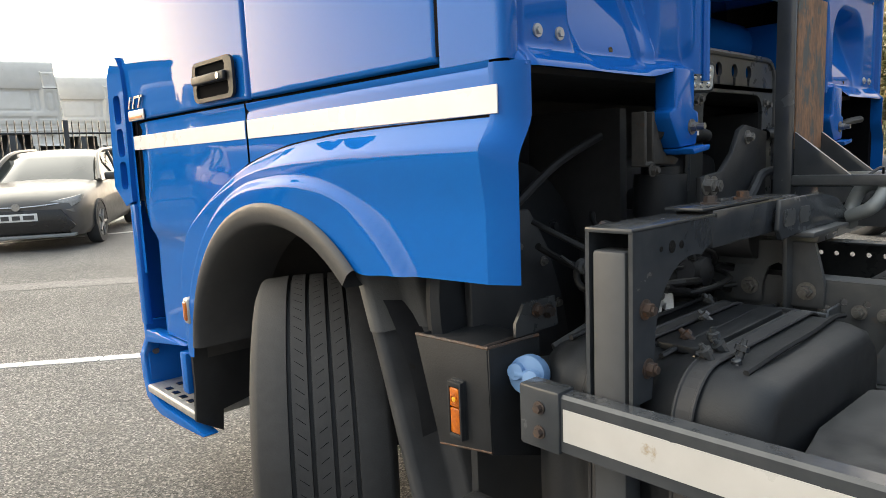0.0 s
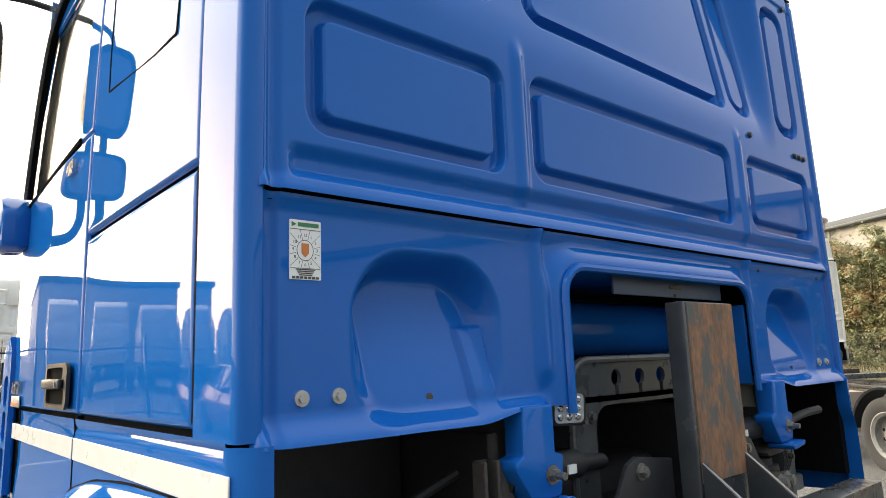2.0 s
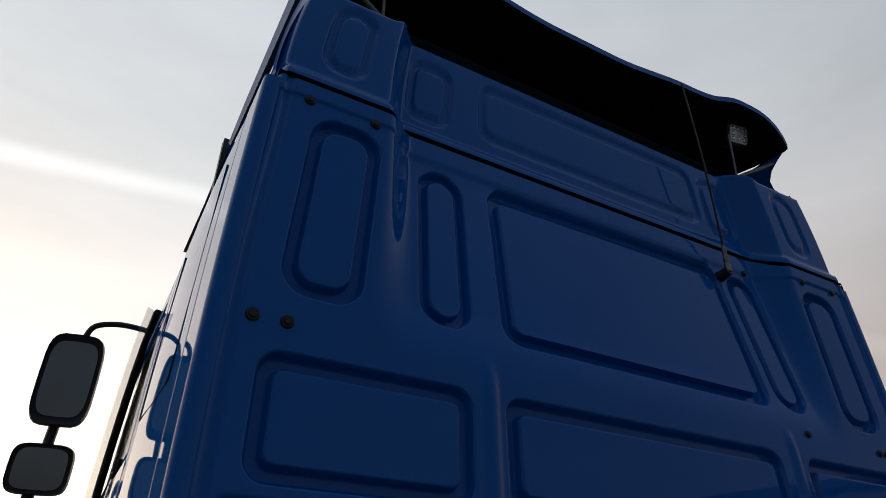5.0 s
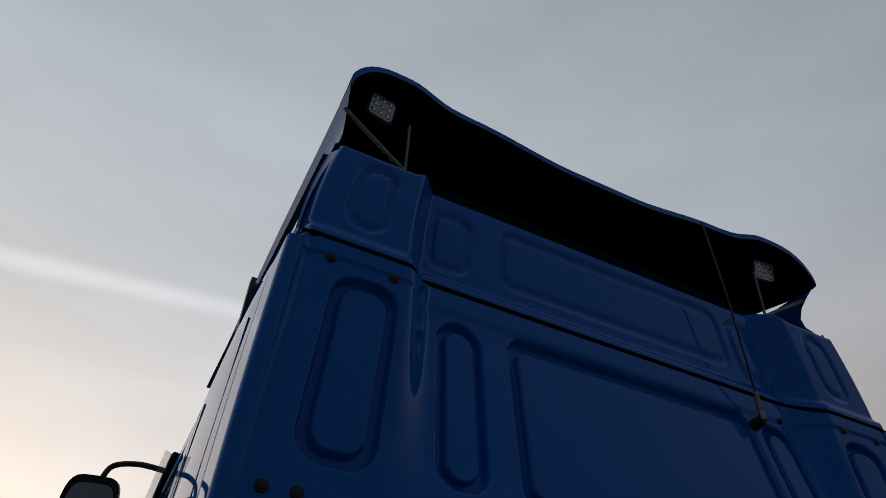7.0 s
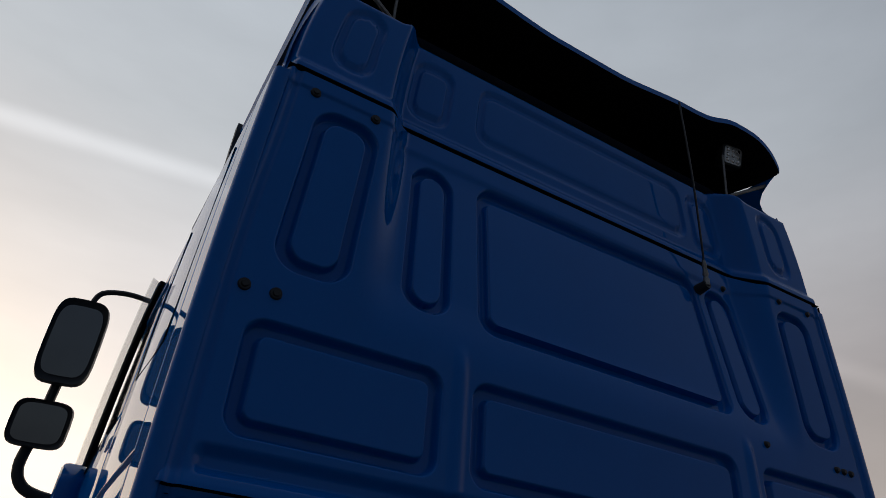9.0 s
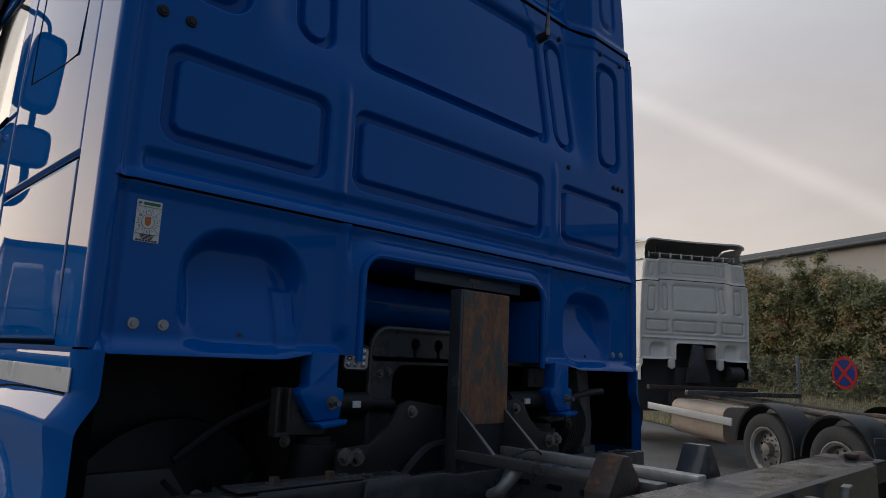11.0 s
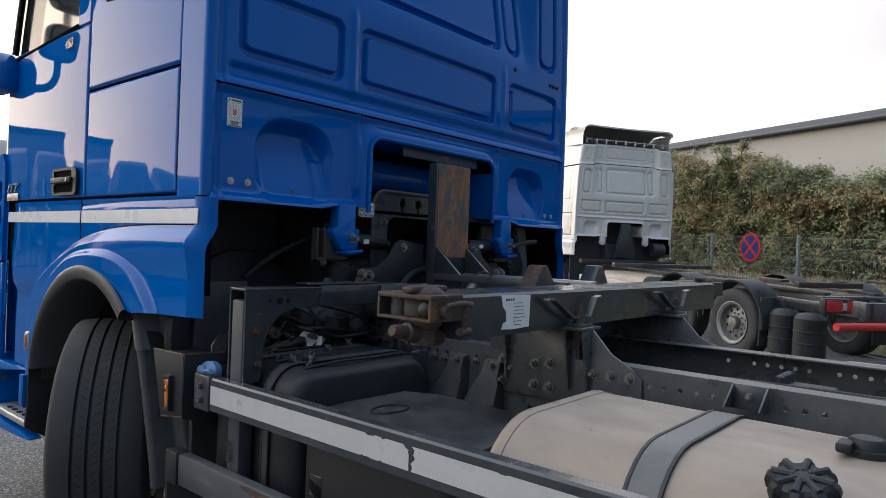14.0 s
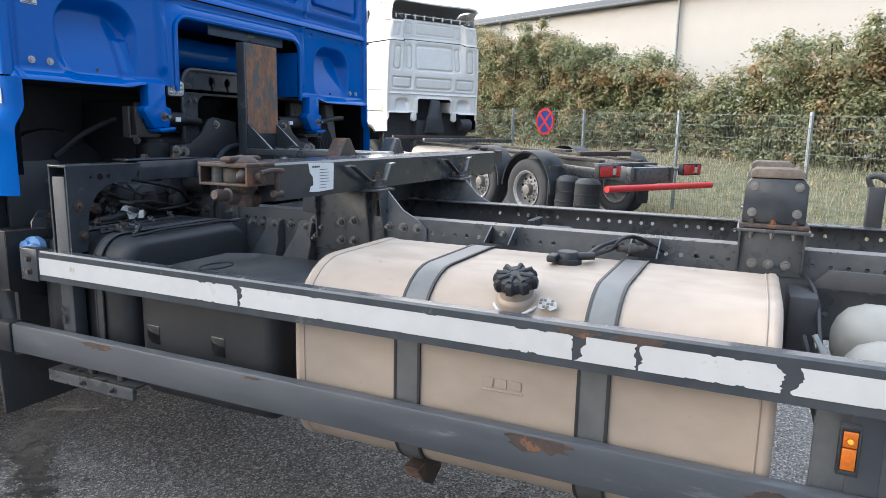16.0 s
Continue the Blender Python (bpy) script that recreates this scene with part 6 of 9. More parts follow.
def rear_block(truck):
    # bolted block on the rail, towards the rear: bracket, packing, block, worn pad
    for s in (-1, 1):
        lo, hi = lambda a, b: min(s * a, s * b), lambda a, b: max(s * a, s * b)
        bm = B()
        box(bm, lo(0.402, 0.412), hi(0.402, 0.412), -2.62, -2.425, 0.945, 1.09, 0.003)
        for y in (-2.62, -2.431):
            prism(bm, [(s * 0.41, 1.09), (s * 0.455, 1.09), (s * 0.45, 1.05), (s * 0.42, 0.96), (s * 0.41, 0.955)], "y", y, y + 0.006)
        lower = part("block_plate", bm, M_FRAME, truck, "bolted grey angle bracket")
        bm = B()
        prism(bm, [(-2.615, 1.118), (-2.615, 1.24), (-2.598, 1.262), (-2.45, 1.262), (-2.433, 1.24), (-2.43, 1.118)], "x", s * 0.27, s * 0.43, 0.004)
        blk = part("support_block", bm, M_FRAME2, truck, "slate grey steel support block")
        bm = B()
        prism(bm, [(-2.605, 1.263), (-2.6, 1.282), (-2.585, 1.292), (-2.46, 1.292), (-2.448, 1.283), (-2.443, 1.263)], "x", s * 0.275, s * 0.438, 0.003)
        part("worn_pad", bm, M_PAD, blk, "worn brown pad on top")
        for z0, z1, k in ((1.09, 1.101, 0.0), (1.103, 1.1165, 0.006)):
            bm = B()
            box(bm, lo(0.25, 0.458 - k), hi(0.25, 0.458 - k), -2.632 + k, -2.418 - k, z0, z1, 0.002)
            part("block_shim", bm, M_RUST if k else M_FRAME, blk)
        for y, z in ((-2.458, 1.236), (-2.588, 1.236), (-2.458, 1.152), (-2.588, 1.152)):
            bm = B()
            bolt(bm, (s * 0.43, y, z), (s, 0, 0), 0.0098, 0.004)
            part("bolt", bm, M_STEEL, blk)
        for y in (-2.46, -2.522, -2.585):
            bm = B()
            bolt(bm, (s * 0.436, y, 1.117), (0, 0, 1), 0.0085, 0.004)
            part("bolt", bm, M_RUST, blk)
            bm = B()
            bolt(bm, (s * 0.436, y, 1.09), (0, 0, -1), 0.0085, 0.012)
            part("nut", bm, M_STEEL, blk)
        for y in (-2.472, -2.522, -2.572):
            bm = B()
            bolt(bm, (s * 0.412, y, 0.982), (s, 0, 0), 0.011, 0.006)
            part("bolt", bm, M_STEEL, lower)
    # upright hook behind, on the far rail
    bm = B()
    box(bm, 0.385, 0.425, -2.945, -2.885, 1.03, 1.2, 0.008)
    pipe(bm, [(0.4, -2.9, 1.19), (0.4, -2.88, 1.235), (0.4, -2.92, 1.24), (0.4, -2.96, 1.2), (0.4, -2.97, 1.1)], 0.011, 8, 4)
    part("rail_hook", bm, M_DARK, truck, "dark upright hook on the rail")


def fuel_tank(truck):
    x0, x1, z0, z1 = -1.205, -0.475, 0.415, 0.992
    sec = arc(x1 - 0.19, z1 - 0.19, 0.19, 0, 90, 8) + arc(x0 + 0.2, z1 - 0.2, 0.2, 90, 180, 8) + arc(x0 + 0.13, z0 + 0.13, 0.13, 180, 270, 8) + arc(x1 - 0.13, z0 + 0.13, 0.13, 270, 360, 8)
    ya, yb = -2.545, -1.226
    bm = B()
    def ring(y, k):
        cx, cz = (x0 + x1) / 2, (z0 + z1) / 2
        return [bm.verts.new((cx + (p - cx) * (1 - k / 0.36), y, cz + (q - cz) * (1 - k / 0.29))) for p, q in sec]
    rings = [ring(yb - 0.025, 0.02), ring(yb - 0.008, 0.012), ring(yb, 0.004), ring(yb - 0.008, -0.004), ring(yb - 0.022, -0.004), ring(yb - 0.03, 0.0)]
    for y in span(ya + 0.03, yb - 0.03, 0.25)[::-1][1:]:
        rings.append(ring(y, 0.0))
    rings += [ring(ya + 0.022, -0.004), ring(ya + 0.008, -0.004), ring(ya, 0.004), ring(ya + 0.008, 0.012), ring(ya + 0.025, 0.02)]
    for a, b in zip(rings, rings[1:]):
        for i in range(len(sec)):
            j = (i + 1) % len(sec)
            bm.faces.new((a[i], a[j], b[j], b[i]))
    bm.faces.new(rings[0]); bm.faces.new(rings[-1][::-1])
    bmesh.ops.recalc_face_normals(bm, faces=bm.faces[:])
    def grown(k):
        return arc(x1 - 0.19, z1 - 0.19, 0.19 + k, 0, 90, 8) + arc(x0 + 0.2, z1 - 0.2, 0.2 + k, 90, 180, 8) + arc(x0 + 0.13, z0 + 0.13, 0.13 + k, 180, 270, 8) + arc(x1 - 0.13, z0 + 0.13, 0.13 + k, 270, 360, 8)
    tank = part("fuel_tank", bm, M_TANK, truck, "dusty beige aluminium fuel tank", angle=50)
    for y in (ya + 0.034, yb - 0.034):
        bm = B()
        loop = grown(0.0005)
        pipe(bm, [(p, y, q) for p, q in loop + loop[:1]], 0.0028, 8, 1)
        part("weld_seam", bm, M_TANK, tank, "raised weld seam")
    for y in (-1.615, -2.137):
        bm = B()
        so, si = grown(0.006), grown(0.001)
        n = len(so)
        def band(ya_, yb_, so_, si_):
            A = [bm.verts.new((p, ya_, q)) for p, q in so_]; C = [bm.verts.new((p, yb_, q)) for p, q in so_]
            D = [bm.verts.new((p, ya_, q)) for p, q in si_]; E = [bm.verts.new((p, yb_, q)) for p, q in si_]
            for i in range(n):
                j = (i + 1) % n
                bm.faces.new((A[i], A[j], C[j], C[i]))
                bm.faces.new((D[i], D[j], A[j], A[i])); bm.faces.new((C[i], C[j], E[j], E[i]))
        band(y - 0.034, y + 0.034, so, si)
        bmesh.ops.recalc_face_normals(bm, faces=bm.faces[:])
        strap = part("tank_strap", bm, M_STRAP, tank, "grey steel tank strap")
        bm = B()
        so2 = grown(0.008)
        band(y - 0.041, y - 0.033, so2, si); band(y + 0.033, y + 0.041, so2, si)
        bmesh.ops.recalc_face_normals(bm, faces=bm.faces[:])
        part("strap_rubber", bm, M_CABLE, strap, "black rubber strap edge")
        bm = B()
        box(bm, -0.437, -0.431, y - 0.05, y + 0.05, 0.97, 1.042, 0.002)
        for q in (-1, 1):
            prism(bm, [(-0.52, 0.985), (-0.505, 0.996), (-0.437, 1.04), (-0.437, 0.97)], "y", y + q * 0.047 - 0.003, y + q * 0.047 + 0.003, 0.001)
        part("strap_anchor", bm, M_FRAME2, tank, "dark steel anchor bracket of the strap")
        bm = B()
        bolt(bm, (-0.43, y, 1.012), (-1, 0, 0), 0.011, 0.02)
        part("strap_bolt", bm, M_STEEL, tank)
        bm = B()
        prism(bm, [(-1.17, 0.41), (-0.42, 0.41), (-0.42, 0.34), (-0.9, 0.37), (-1.15, 0.37)], "y", y - 0.03, y + 0.03, 0.003)
        prism(bm, [(-1.2, 0.42), (-1.15, 0.36), (-1.1, 0.33), (-1.04, 0.36), (-1.05, 0.42)], "y", y - 0.035, y - 0.028)
        part("tank_console", bm, M_RUST, tank, "rust-stained tank bracket foot")
    # filler
    c = Vector((-1.12, -1.9, 0.959))
    up = Vector((-0.35, 0, 1)).normalized()
    bm = B()
    lathe(bm, c - up * 0.05, up, [(0, 0.055), (0.042, 0.055), (0.05, 0.051), (0.054, 0.046), (0.09, 0.046)], 28)
    part("filler_neck", bm, M_TANK, tank, "dusty filler neck")
    bm = B()
    n = 48
    def knob(a):
        return 0.054 + 0.005 * (1 if math.cos(8 * a) > -0.3 else -1)
    rings = []
    for h, k in ((0.028, 0.93), (0.031, 1.02), (0.046, 1.06), (0.058, 1.0), (0.064, 0.86)):
        u, w = ring_basis(up)
        rings.append([bm.verts.new(c + up * h + (u * math.cos(2 * math.pi * i / n) + w * math.sin(2 * math.pi * i / n)) * knob(2 * math.pi * i / n) * k) for i in range(n)])
    for a, b in zip(rings, rings[1:]):
        for i in range(n):
            bm.faces.new((a[i], a[(i + 1) % n], b[(i + 1) % n], b[i]))
    bm.faces.new(rings[-1]); bm.faces.new(rings[0][::-1])
    bmesh.ops.recalc_face_normals(bm, faces=bm.faces[:])
    cap = part("filler_cap", bm, M_BLACK, tank, "black ribbed filler cap", angle=30)
    for i in range(8):
        t = 2 * math.pi * i / 8
        bm = B()
        e0, e1 = c + up * 0.066 + (u * math.cos(t) + w * math.sin(t)) * 0.012, c + up * 0.0635 + (u * math.cos(t) + w * math.sin(t)) * 0.05
        cyl(bm, e0, e1, 0.006, 0.008, 8)
        part("cap_rib", bm, M_BLACK, cap)
    bm = B()
    lathe(bm, c + up * 0.064, up, [(0, 0.022), (0.005, 0.02), (0.006, 0.0)], 20)
    part("cap_hub", bm, M_BLACK, cap)
    bm = B()
    prism(bm, [(-2.018, -0.01), (-2.012, 0.012), (-1.998, 0.02), (-1.976, 0.021), (-1.966, 0.01), (-1.968, -0.014), (-1.98, -0.019), (-1.99, -0.013), (-2.002, -0.02)], "x", -0.001, 0.001)
    lbl = part("sticker", bm, M_STEEL, tank, "small scuffed metal-coloured label")
    lbl.matrix_local = pose(-1.155, -0.005, 0.952, 0, 48, 0)
    bm = B()
    for k in range(4):
        for j in range(3):
            if (k + j) % 3:
                box(bm, -0.0025, -0.0009, -2.006 + k * 0.01, -1.999 + k * 0.01, -0.012 + j * 0.01, -0.006 + j * 0.01, 0)
    tagged(part("label_marks", bm, M_INK, lbl), kind="stuff")
    # sender with plug and cable
    bm = B()
    lathe(bm, (-0.78, -1.95, 0.99), (0, 0, 1), [(0, 0.044), (0.016, 0.044), (0.018, 0.038), (0.034, 0.036), (0.04, 0.03), (0.04, 0.0)], 24)
    box(bm, -0.85, -0.79, -1.93, -1.9, 1.002, 1.024, 0.006)
    cyl(bm, (-0.78, -1.98, 1.016), (-0.765, -2.03, 1.02), 0.012, seg=12)
    part("level_sender", bm, M_BLACK, tank, "black tank level sender")
    bm = B()
    pipe(bm, [(-0.765, -2.0, 1.01), (-0.66, -2.02, 1.03), (-0.6, -2.06, 1.045), (-0.5, -2.1, 1.05), (-0.46, -2.16, 1.02)], 0.007, 8, 5)
    pipe(bm, [(-0.75, -1.99, 1.005), (-0.64, -2.04, 1.015), (-0.56, -2.08, 1.03)], 0.006, 8, 5)
    pipe(bm, [(-0.62, -2.05, 1.02), (-0.6, -2.09, 1.06), (-0.52, -2.13, 1.05), (-0.45, -2.2, 1.0)], 0.005, 8, 5)
    part("sender_cable", bm, M_CABLE, tank)
    bm = B()
    lathe(bm, (-0.6, -2.07, 1.022), (0.6, -0.75, -0.05), [(0, 0.012), (0.03, 0.013), (0.035, 0.019), (0.06, 0.019), (0.065, 0.013), (0.09, 0.011)], 14)
    part("fuel_fitting", bm, M_CAST, tank, "dull brass pipe fitting")
    bm = B()
    u, w = ring_basis(up)
    loop = [c + up * (-0.012 + 0.004 * math.sin(3 * t)) + (u * math.cos(t) + w * math.sin(t)) * 0.062 - Vector((0.012 * (1 - math.cos(t)) * 0.5, 0, 0.01)) for t in [2 * math.pi * k / 24 for k in range(25)]]
    pipe(bm, loop, 0.0045, 6, 1)
    part("neck_cord", bm, M_REFLECT, tank, "pale cord round the filler neck")
    # pressed maker's mark, as plain bars
    bm = B()
    for a, b in ((-1.84, -1.872), (-1.878, -1.91), (-1.917, -1.95)):
        box(bm, -1.2085, -1.2045, b, a, 0.722, 0.747, 0.001, 1)
    box(bm, -1.2085, -1.2045, -1.955, -1.838, 0.71, 0.714, 0.001, 1)
    part("pressed_mark", bm, M_TANK, tank)
    return tank


def front_left_things(truck):
    # black urea tank with ridges and straps
    bm = B()
    sec = rrect(-1.16, -0.5, 0.46, 0.985, 0.1, 8)
    def ring(y, k):
        return [bm.verts.new((-0.83 + (p + 0.83) * k, y, 0.72 + (q - 0.72) * k)) for p, q in sec]
    ys = [(0.03, 0.82), (0.015, 0.93), (-0.03, 0.985), (-0.06, 0.985), (-0.07, 0.965), (-0.1, 0.965), (-0.11, 1.0), (-0.2, 1.0), (-0.21, 0.97), (-0.25, 0.97), (-0.26, 1.0), (-0.36, 1.0), (-0.41, 0.985), (-0.445, 0.95), (-0.46, 0.88)]
    rings = [ring(y, k) for y, k in ys]
    for a, b in zip(rings, rings[1:]):
        for i in range(len(sec)):
            j = (i + 1) % len(sec)
            bm.faces.new((a[i], a[j], b[j], b[i]))
    bm.faces.new(rings[0]); bm.faces.new(rings[-1][::-1])
    bmesh.ops.recalc_face_normals(bm, faces=bm.faces[:])
    t = part("urea_tank", bm, M_BLACK, truck, "black ribbed plastic urea tank", angle=50)
    for y in (-0.15, -0.32):
        so, si = rrect(-1.168, -0.492, 0.452, 0.993, 0.108, 8), rrect(-1.16, -0.5, 0.46, 0.985, 0.1, 8)
        bm = B()
        for dy in (-0.017, 0.017):
            pipe(bm, [(p, y + dy, q) for p, q in so], 0.004, 6, 1)
        for k in range(len(so) - 1):
            bm.faces.new([bm.verts.new((p, yy, q)) for (p, q), yy in ((so[k], y - 0.017), (so[k + 1], y - 0.017), (so[k + 1], y + 0.017), (so[k], y + 0.017))])
        part("tank_band", bm, M_DARK, t, "dark steel band")
        for dx, dy, dz in ((-1.062, -0.035, 0.955), (-1.02, -0.035, 0.972), (-1.062, 0.035, 0.955), (-1.02, 0.035, 0.972)):
            bm = B()
            lathe(bm, (dx, y + dy, dz), (-0.4, 0, 1), [(0, 0.009), (0.022, 0.009), (0.024, 0.006)], 8)
            bolt(bm, Vector((dx, y + dy, dz + 0.006)), (-0.9, -0.3 if dy < 0 else 0.3, 0.3), 0.006, 0.012)
            part("band_bolt", bm, M_FRAME2, t)
    bm = B()
    prism(bm, rrect(-1.02, -0.6, -0.285, -0.185, 0.02, 4), "z", 0.982, 0.997, 0.003)
    part("tank_lid", bm, M_BLACK, t)
    rnd = random.Random(31)
    for y in (-0.02, -0.08, -0.23, -0.39):
        bm = B()
        pipe(bm, [(-1.07, y, 0.985), (-0.92, y - 0.006, 0.995), (-0.76, y - 0.004, 0.993), (-0.6, y + 0.004, 0.991), (-0.5, y + 0.01, 0.975)], 0.006, 6, 4)
        part("tank_rib", bm, M_BLACK, t)
    for k in range(10):
        bm = B()
        at = Vector((rnd.uniform(-1.06, -0.56), rnd.uniform(-0.36, 0.0), 0.99))
        lathe(bm, at, (rnd.uniform(-0.8, 0.3), rnd.uniform(-0.8, 0.8), 0.8), [(0, 0.008), (0.014, 0.008), (0.016, 0.013), (0.026, 0.013), (0.028, 0.006), (0.038, 0.005)], 8)
        part("band_clip", bm, (M_FRAME, M_FRAME2, M_RUST)[k % 3], t)
    bm = B()
    d = Vector((-1, -0.25, 0.25)).normalized()
    c = Vector((-1.165, 0.01, 0.922))
    lathe(bm, c + d * -0.16, d, [(0, 0.036), (0.15, 0.036), (0.155, 0.03)], 18)
    part("urea_neck", bm, M_BLACK, t)
    bm = B()
    lathe(bm, c, d, [(0, 0.041), (0.008, 0.043), (0.03, 0.04), (0.034, 0.028), (0.036, 0.0)], 20)
    for e in (-1, 1):
        lathe(bm, c + d * 0.034 + Vector((0, e * 0.02, 0.004 * e)), d, [(0, 0.02), (0.016, 0.017), (0.018, 0.0)], 12)
    cyl(bm, c + d * 0.03 + Vector((0, -0.02, 0)), c + d * 0.045 + Vector((0, 0.02, 0)), 0.01, seg=10)
    part("urea_cap", bm, M_LIGHTBLUE, t, "light blue urea filler cap")
    # flat-topped battery carrier
    bm = B()
    lid = [(-1.1, -0.49), (-0.95, -0.47), (-0.68, -0.48), (-0.62, -0.6), (-0.63, -1.1), (-1.05, -1.12), (-1.15, -1.0), (-1.16, -0.62)]
    prism(bm, lid, "z", 0.84, 0.872, 0.008)
    batt = part("battery_cover", bm, M_COVER, truck, "scuffed black battery cover")
    bm = B()
    pipe(bm, [(-0.92 + 0.075 * math.cos(t), -0.65 + 0.045 * math.sin(t), 0.8735) for t in [2 * math.pi * k / 20 for k in range(21)]], 0.004, 6, 1)
    part("raised_oval", bm, M_BLACK, batt)
    bm = B()
    box(bm, -1.145, -0.62, -1.1, -0.48, 0.42, 0.845, 0.05, 4)
    part("battery_box", bm, M_BLACK, batt)
    bm = B()
    for y in (-0.56, -0.86):
        bm = B()
        box(bm, -1.148, -1.138, y - 0.03, y + 0.03, 0.62, 0.69, 0.004)
        part("cover_latch", bm, M_GLOSSBLACK, batt)
    bm = B()
    box(bm, -1.185, -1.165, -0.48, -0.02, 0.4, 0.448, 0.004)
    box(bm, -1.165, -1.09, -0.48, -0.02, 0.44, 0.448, 0.002)
    foot = part("carrier_foot", bm, M_FRAME, truck, "grey angle under the battery box")
    for y in (-0.22, -0.38):
        bm = B()
        box(bm, -1.155, -1.125, y - 0.014, y + 0.014, 0.449, 0.54, 0.004)
        bolt(bm, (-1.185, y, 0.425), (-1, 0, 0), 0.009, 0.008)
        part("foot_hanger", bm, M_FRAME, foot)
    # box with an amber marker, behind the wheel
    bm = B()
    outer = [(0.268, 0.985), (0.048, 0.99), (0.042, 0.772), (0.2, 0.748)]
    prism(bm, outer, "x", -1.262, -1.256, 0.001)
    prism(bm, [(-1.26, 0.99), (-1.1, 0.985), (-1.075, 0.7), (-1.26, 0.765)], "y", 0.043, 0.049, 0.001)
    prism(bm, [(0.27, 0.985), (0.264, 0.985), (0.196, 0.75), (0.202, 0.748)], "x", -1.26, -1.08)
    bx = part("marker_box", bm, M_BLACK, truck, "black sheet-metal box with rusty edges")
    bm = B()
    pipe(bm, [(-1.259, 0.268, 0.986), (-1.259, 0.048, 0.991), (-1.1, 0.046, 0.986)], 0.0045, 6, 1)
    part("rusty_edge", bm, M_RUST, bx)
    bm = B()
    pipe(bm, [(-1.259, 0.2, 0.748), (-1.259, 0.042, 0.772)], 0.004, 6, 1)
    part("rusty_edge", bm, M_RUST, bx)
    bm = B()
    prism(bm, [(-1.257, 0.096), (-1.257, 0.262), (-1.08, 0.262), (-1.08, 0.096)], "z", 0.972, 0.979, 0.001)
    part("box_lid", bm, M_BLACK, bx)
    bm = B()
    pipe(bm, [(-1.255, 0.096, 0.977), (-1.08, 0.096, 0.977)], 0.004, 6, 1)
    part("rusty_edge", bm, M_RUST, bx)
    bolt_group(truck, [(-1.06, 0.08, 1.03), (-1.02, 0.08, 1.02)], (0, -1, 0), 0.012, 0.0, M_RUST)
    bm = B()
    prism(bm, [(-1.13, 0.98), (-1.13, 1.01), (-1.1, 1.05), (-0.99, 1.05), (-0.98, 0.98)], "y", 0.082, 0.09)
    part("hanger", bm, M_FRAME, bx)
    marker_lamp(truck, 0.13, 0.845)
    # stay bar to the frame
    bm = B()
    pipe(bm, [(-1.02, 0.06, 0.93), (-0.9, 0.0, 0.99), (-0.75, -0.05, 1.03)], 0.018, 8, 3)
    part("stay_bar", bm, M_FRAME, truck)


def marker_lamp(truck, y, z, k=0.78):
    """Upright lamp: black frame, lens in two fields, a round reflector in the upper one; k stretches its height."""
    bm = B()
    box(bm, -1.272, -1.258, y - 0.02, y + 0.02, z - 0.085 * k, z + 0.085 * k, 0.004)
    for q in (-1, 1):
        box(bm, -1.281, -1.268, min(y + q * 0.0145, y + q * 0.02), max(y + q * 0.0145, y + q * 0.02), z - 0.082 * k, z + 0.082 * k, 0.002)
        box(bm, -1.281, -1.268, y - 0.018, y + 0.018, z + (0.066 if q > 0 else -0.082) * k, z + (0.082 if q > 0 else -0.066) * k, 0.002)
    ob = part("marker_lamp", bm, M_BLACK, truck, "amber side marker lamp with a black base")
    bm = B()
    box(bm, -1.28, -1.268, y - 0.014, y + 0.014, z - 0.065 * k, z + 0.008 * k, 0.003, 2)
    box(bm, -1.2805, -1.268, y - 0.014, y + 0.014, z + 0.011 * k, z + 0.065 * k, 0.003, 2)
    part("amber_lens", bm, M_AMBER, ob, "amber lens")
    bm = B()
    lathe(bm, (-1.28, y, z + 0.033 * k), (-1, 0, 0), [(0, 0.006), (0.002, 0.0055), (0.003, 0.0)], 14)
    part("reflector_spot", bm, M_SPOT, ob, "bright yellow reflector")
    bm = B()
    lathe(bm, (-1.28, y, z + 0.033 * k), (-1, 0, 0), [(0, 0.0105), (0.0025, 0.0105), (0.0025, 0.0085), (0, 0.0085)], 18)
    part("lens_rib", bm, M_AMBER, ob)


def guard_sheet(bm, s, run, section):
    """Moulded sheet behind the front wheel: a run of (y, z) from top to bottom, its section of (x, shift in y)."""
    rows = [[bm.verts.new((s * x, y + d, z)) for x, d in section] for y, z in run]
    for p, q in zip(rows, rows[1:]):
        for k in range(len(section) - 1):
            bm.faces.new((p[k], p[k + 1], q[k + 1], q[k]))
    bmesh.ops.recalc_face_normals(bm, faces=bm.faces[:])


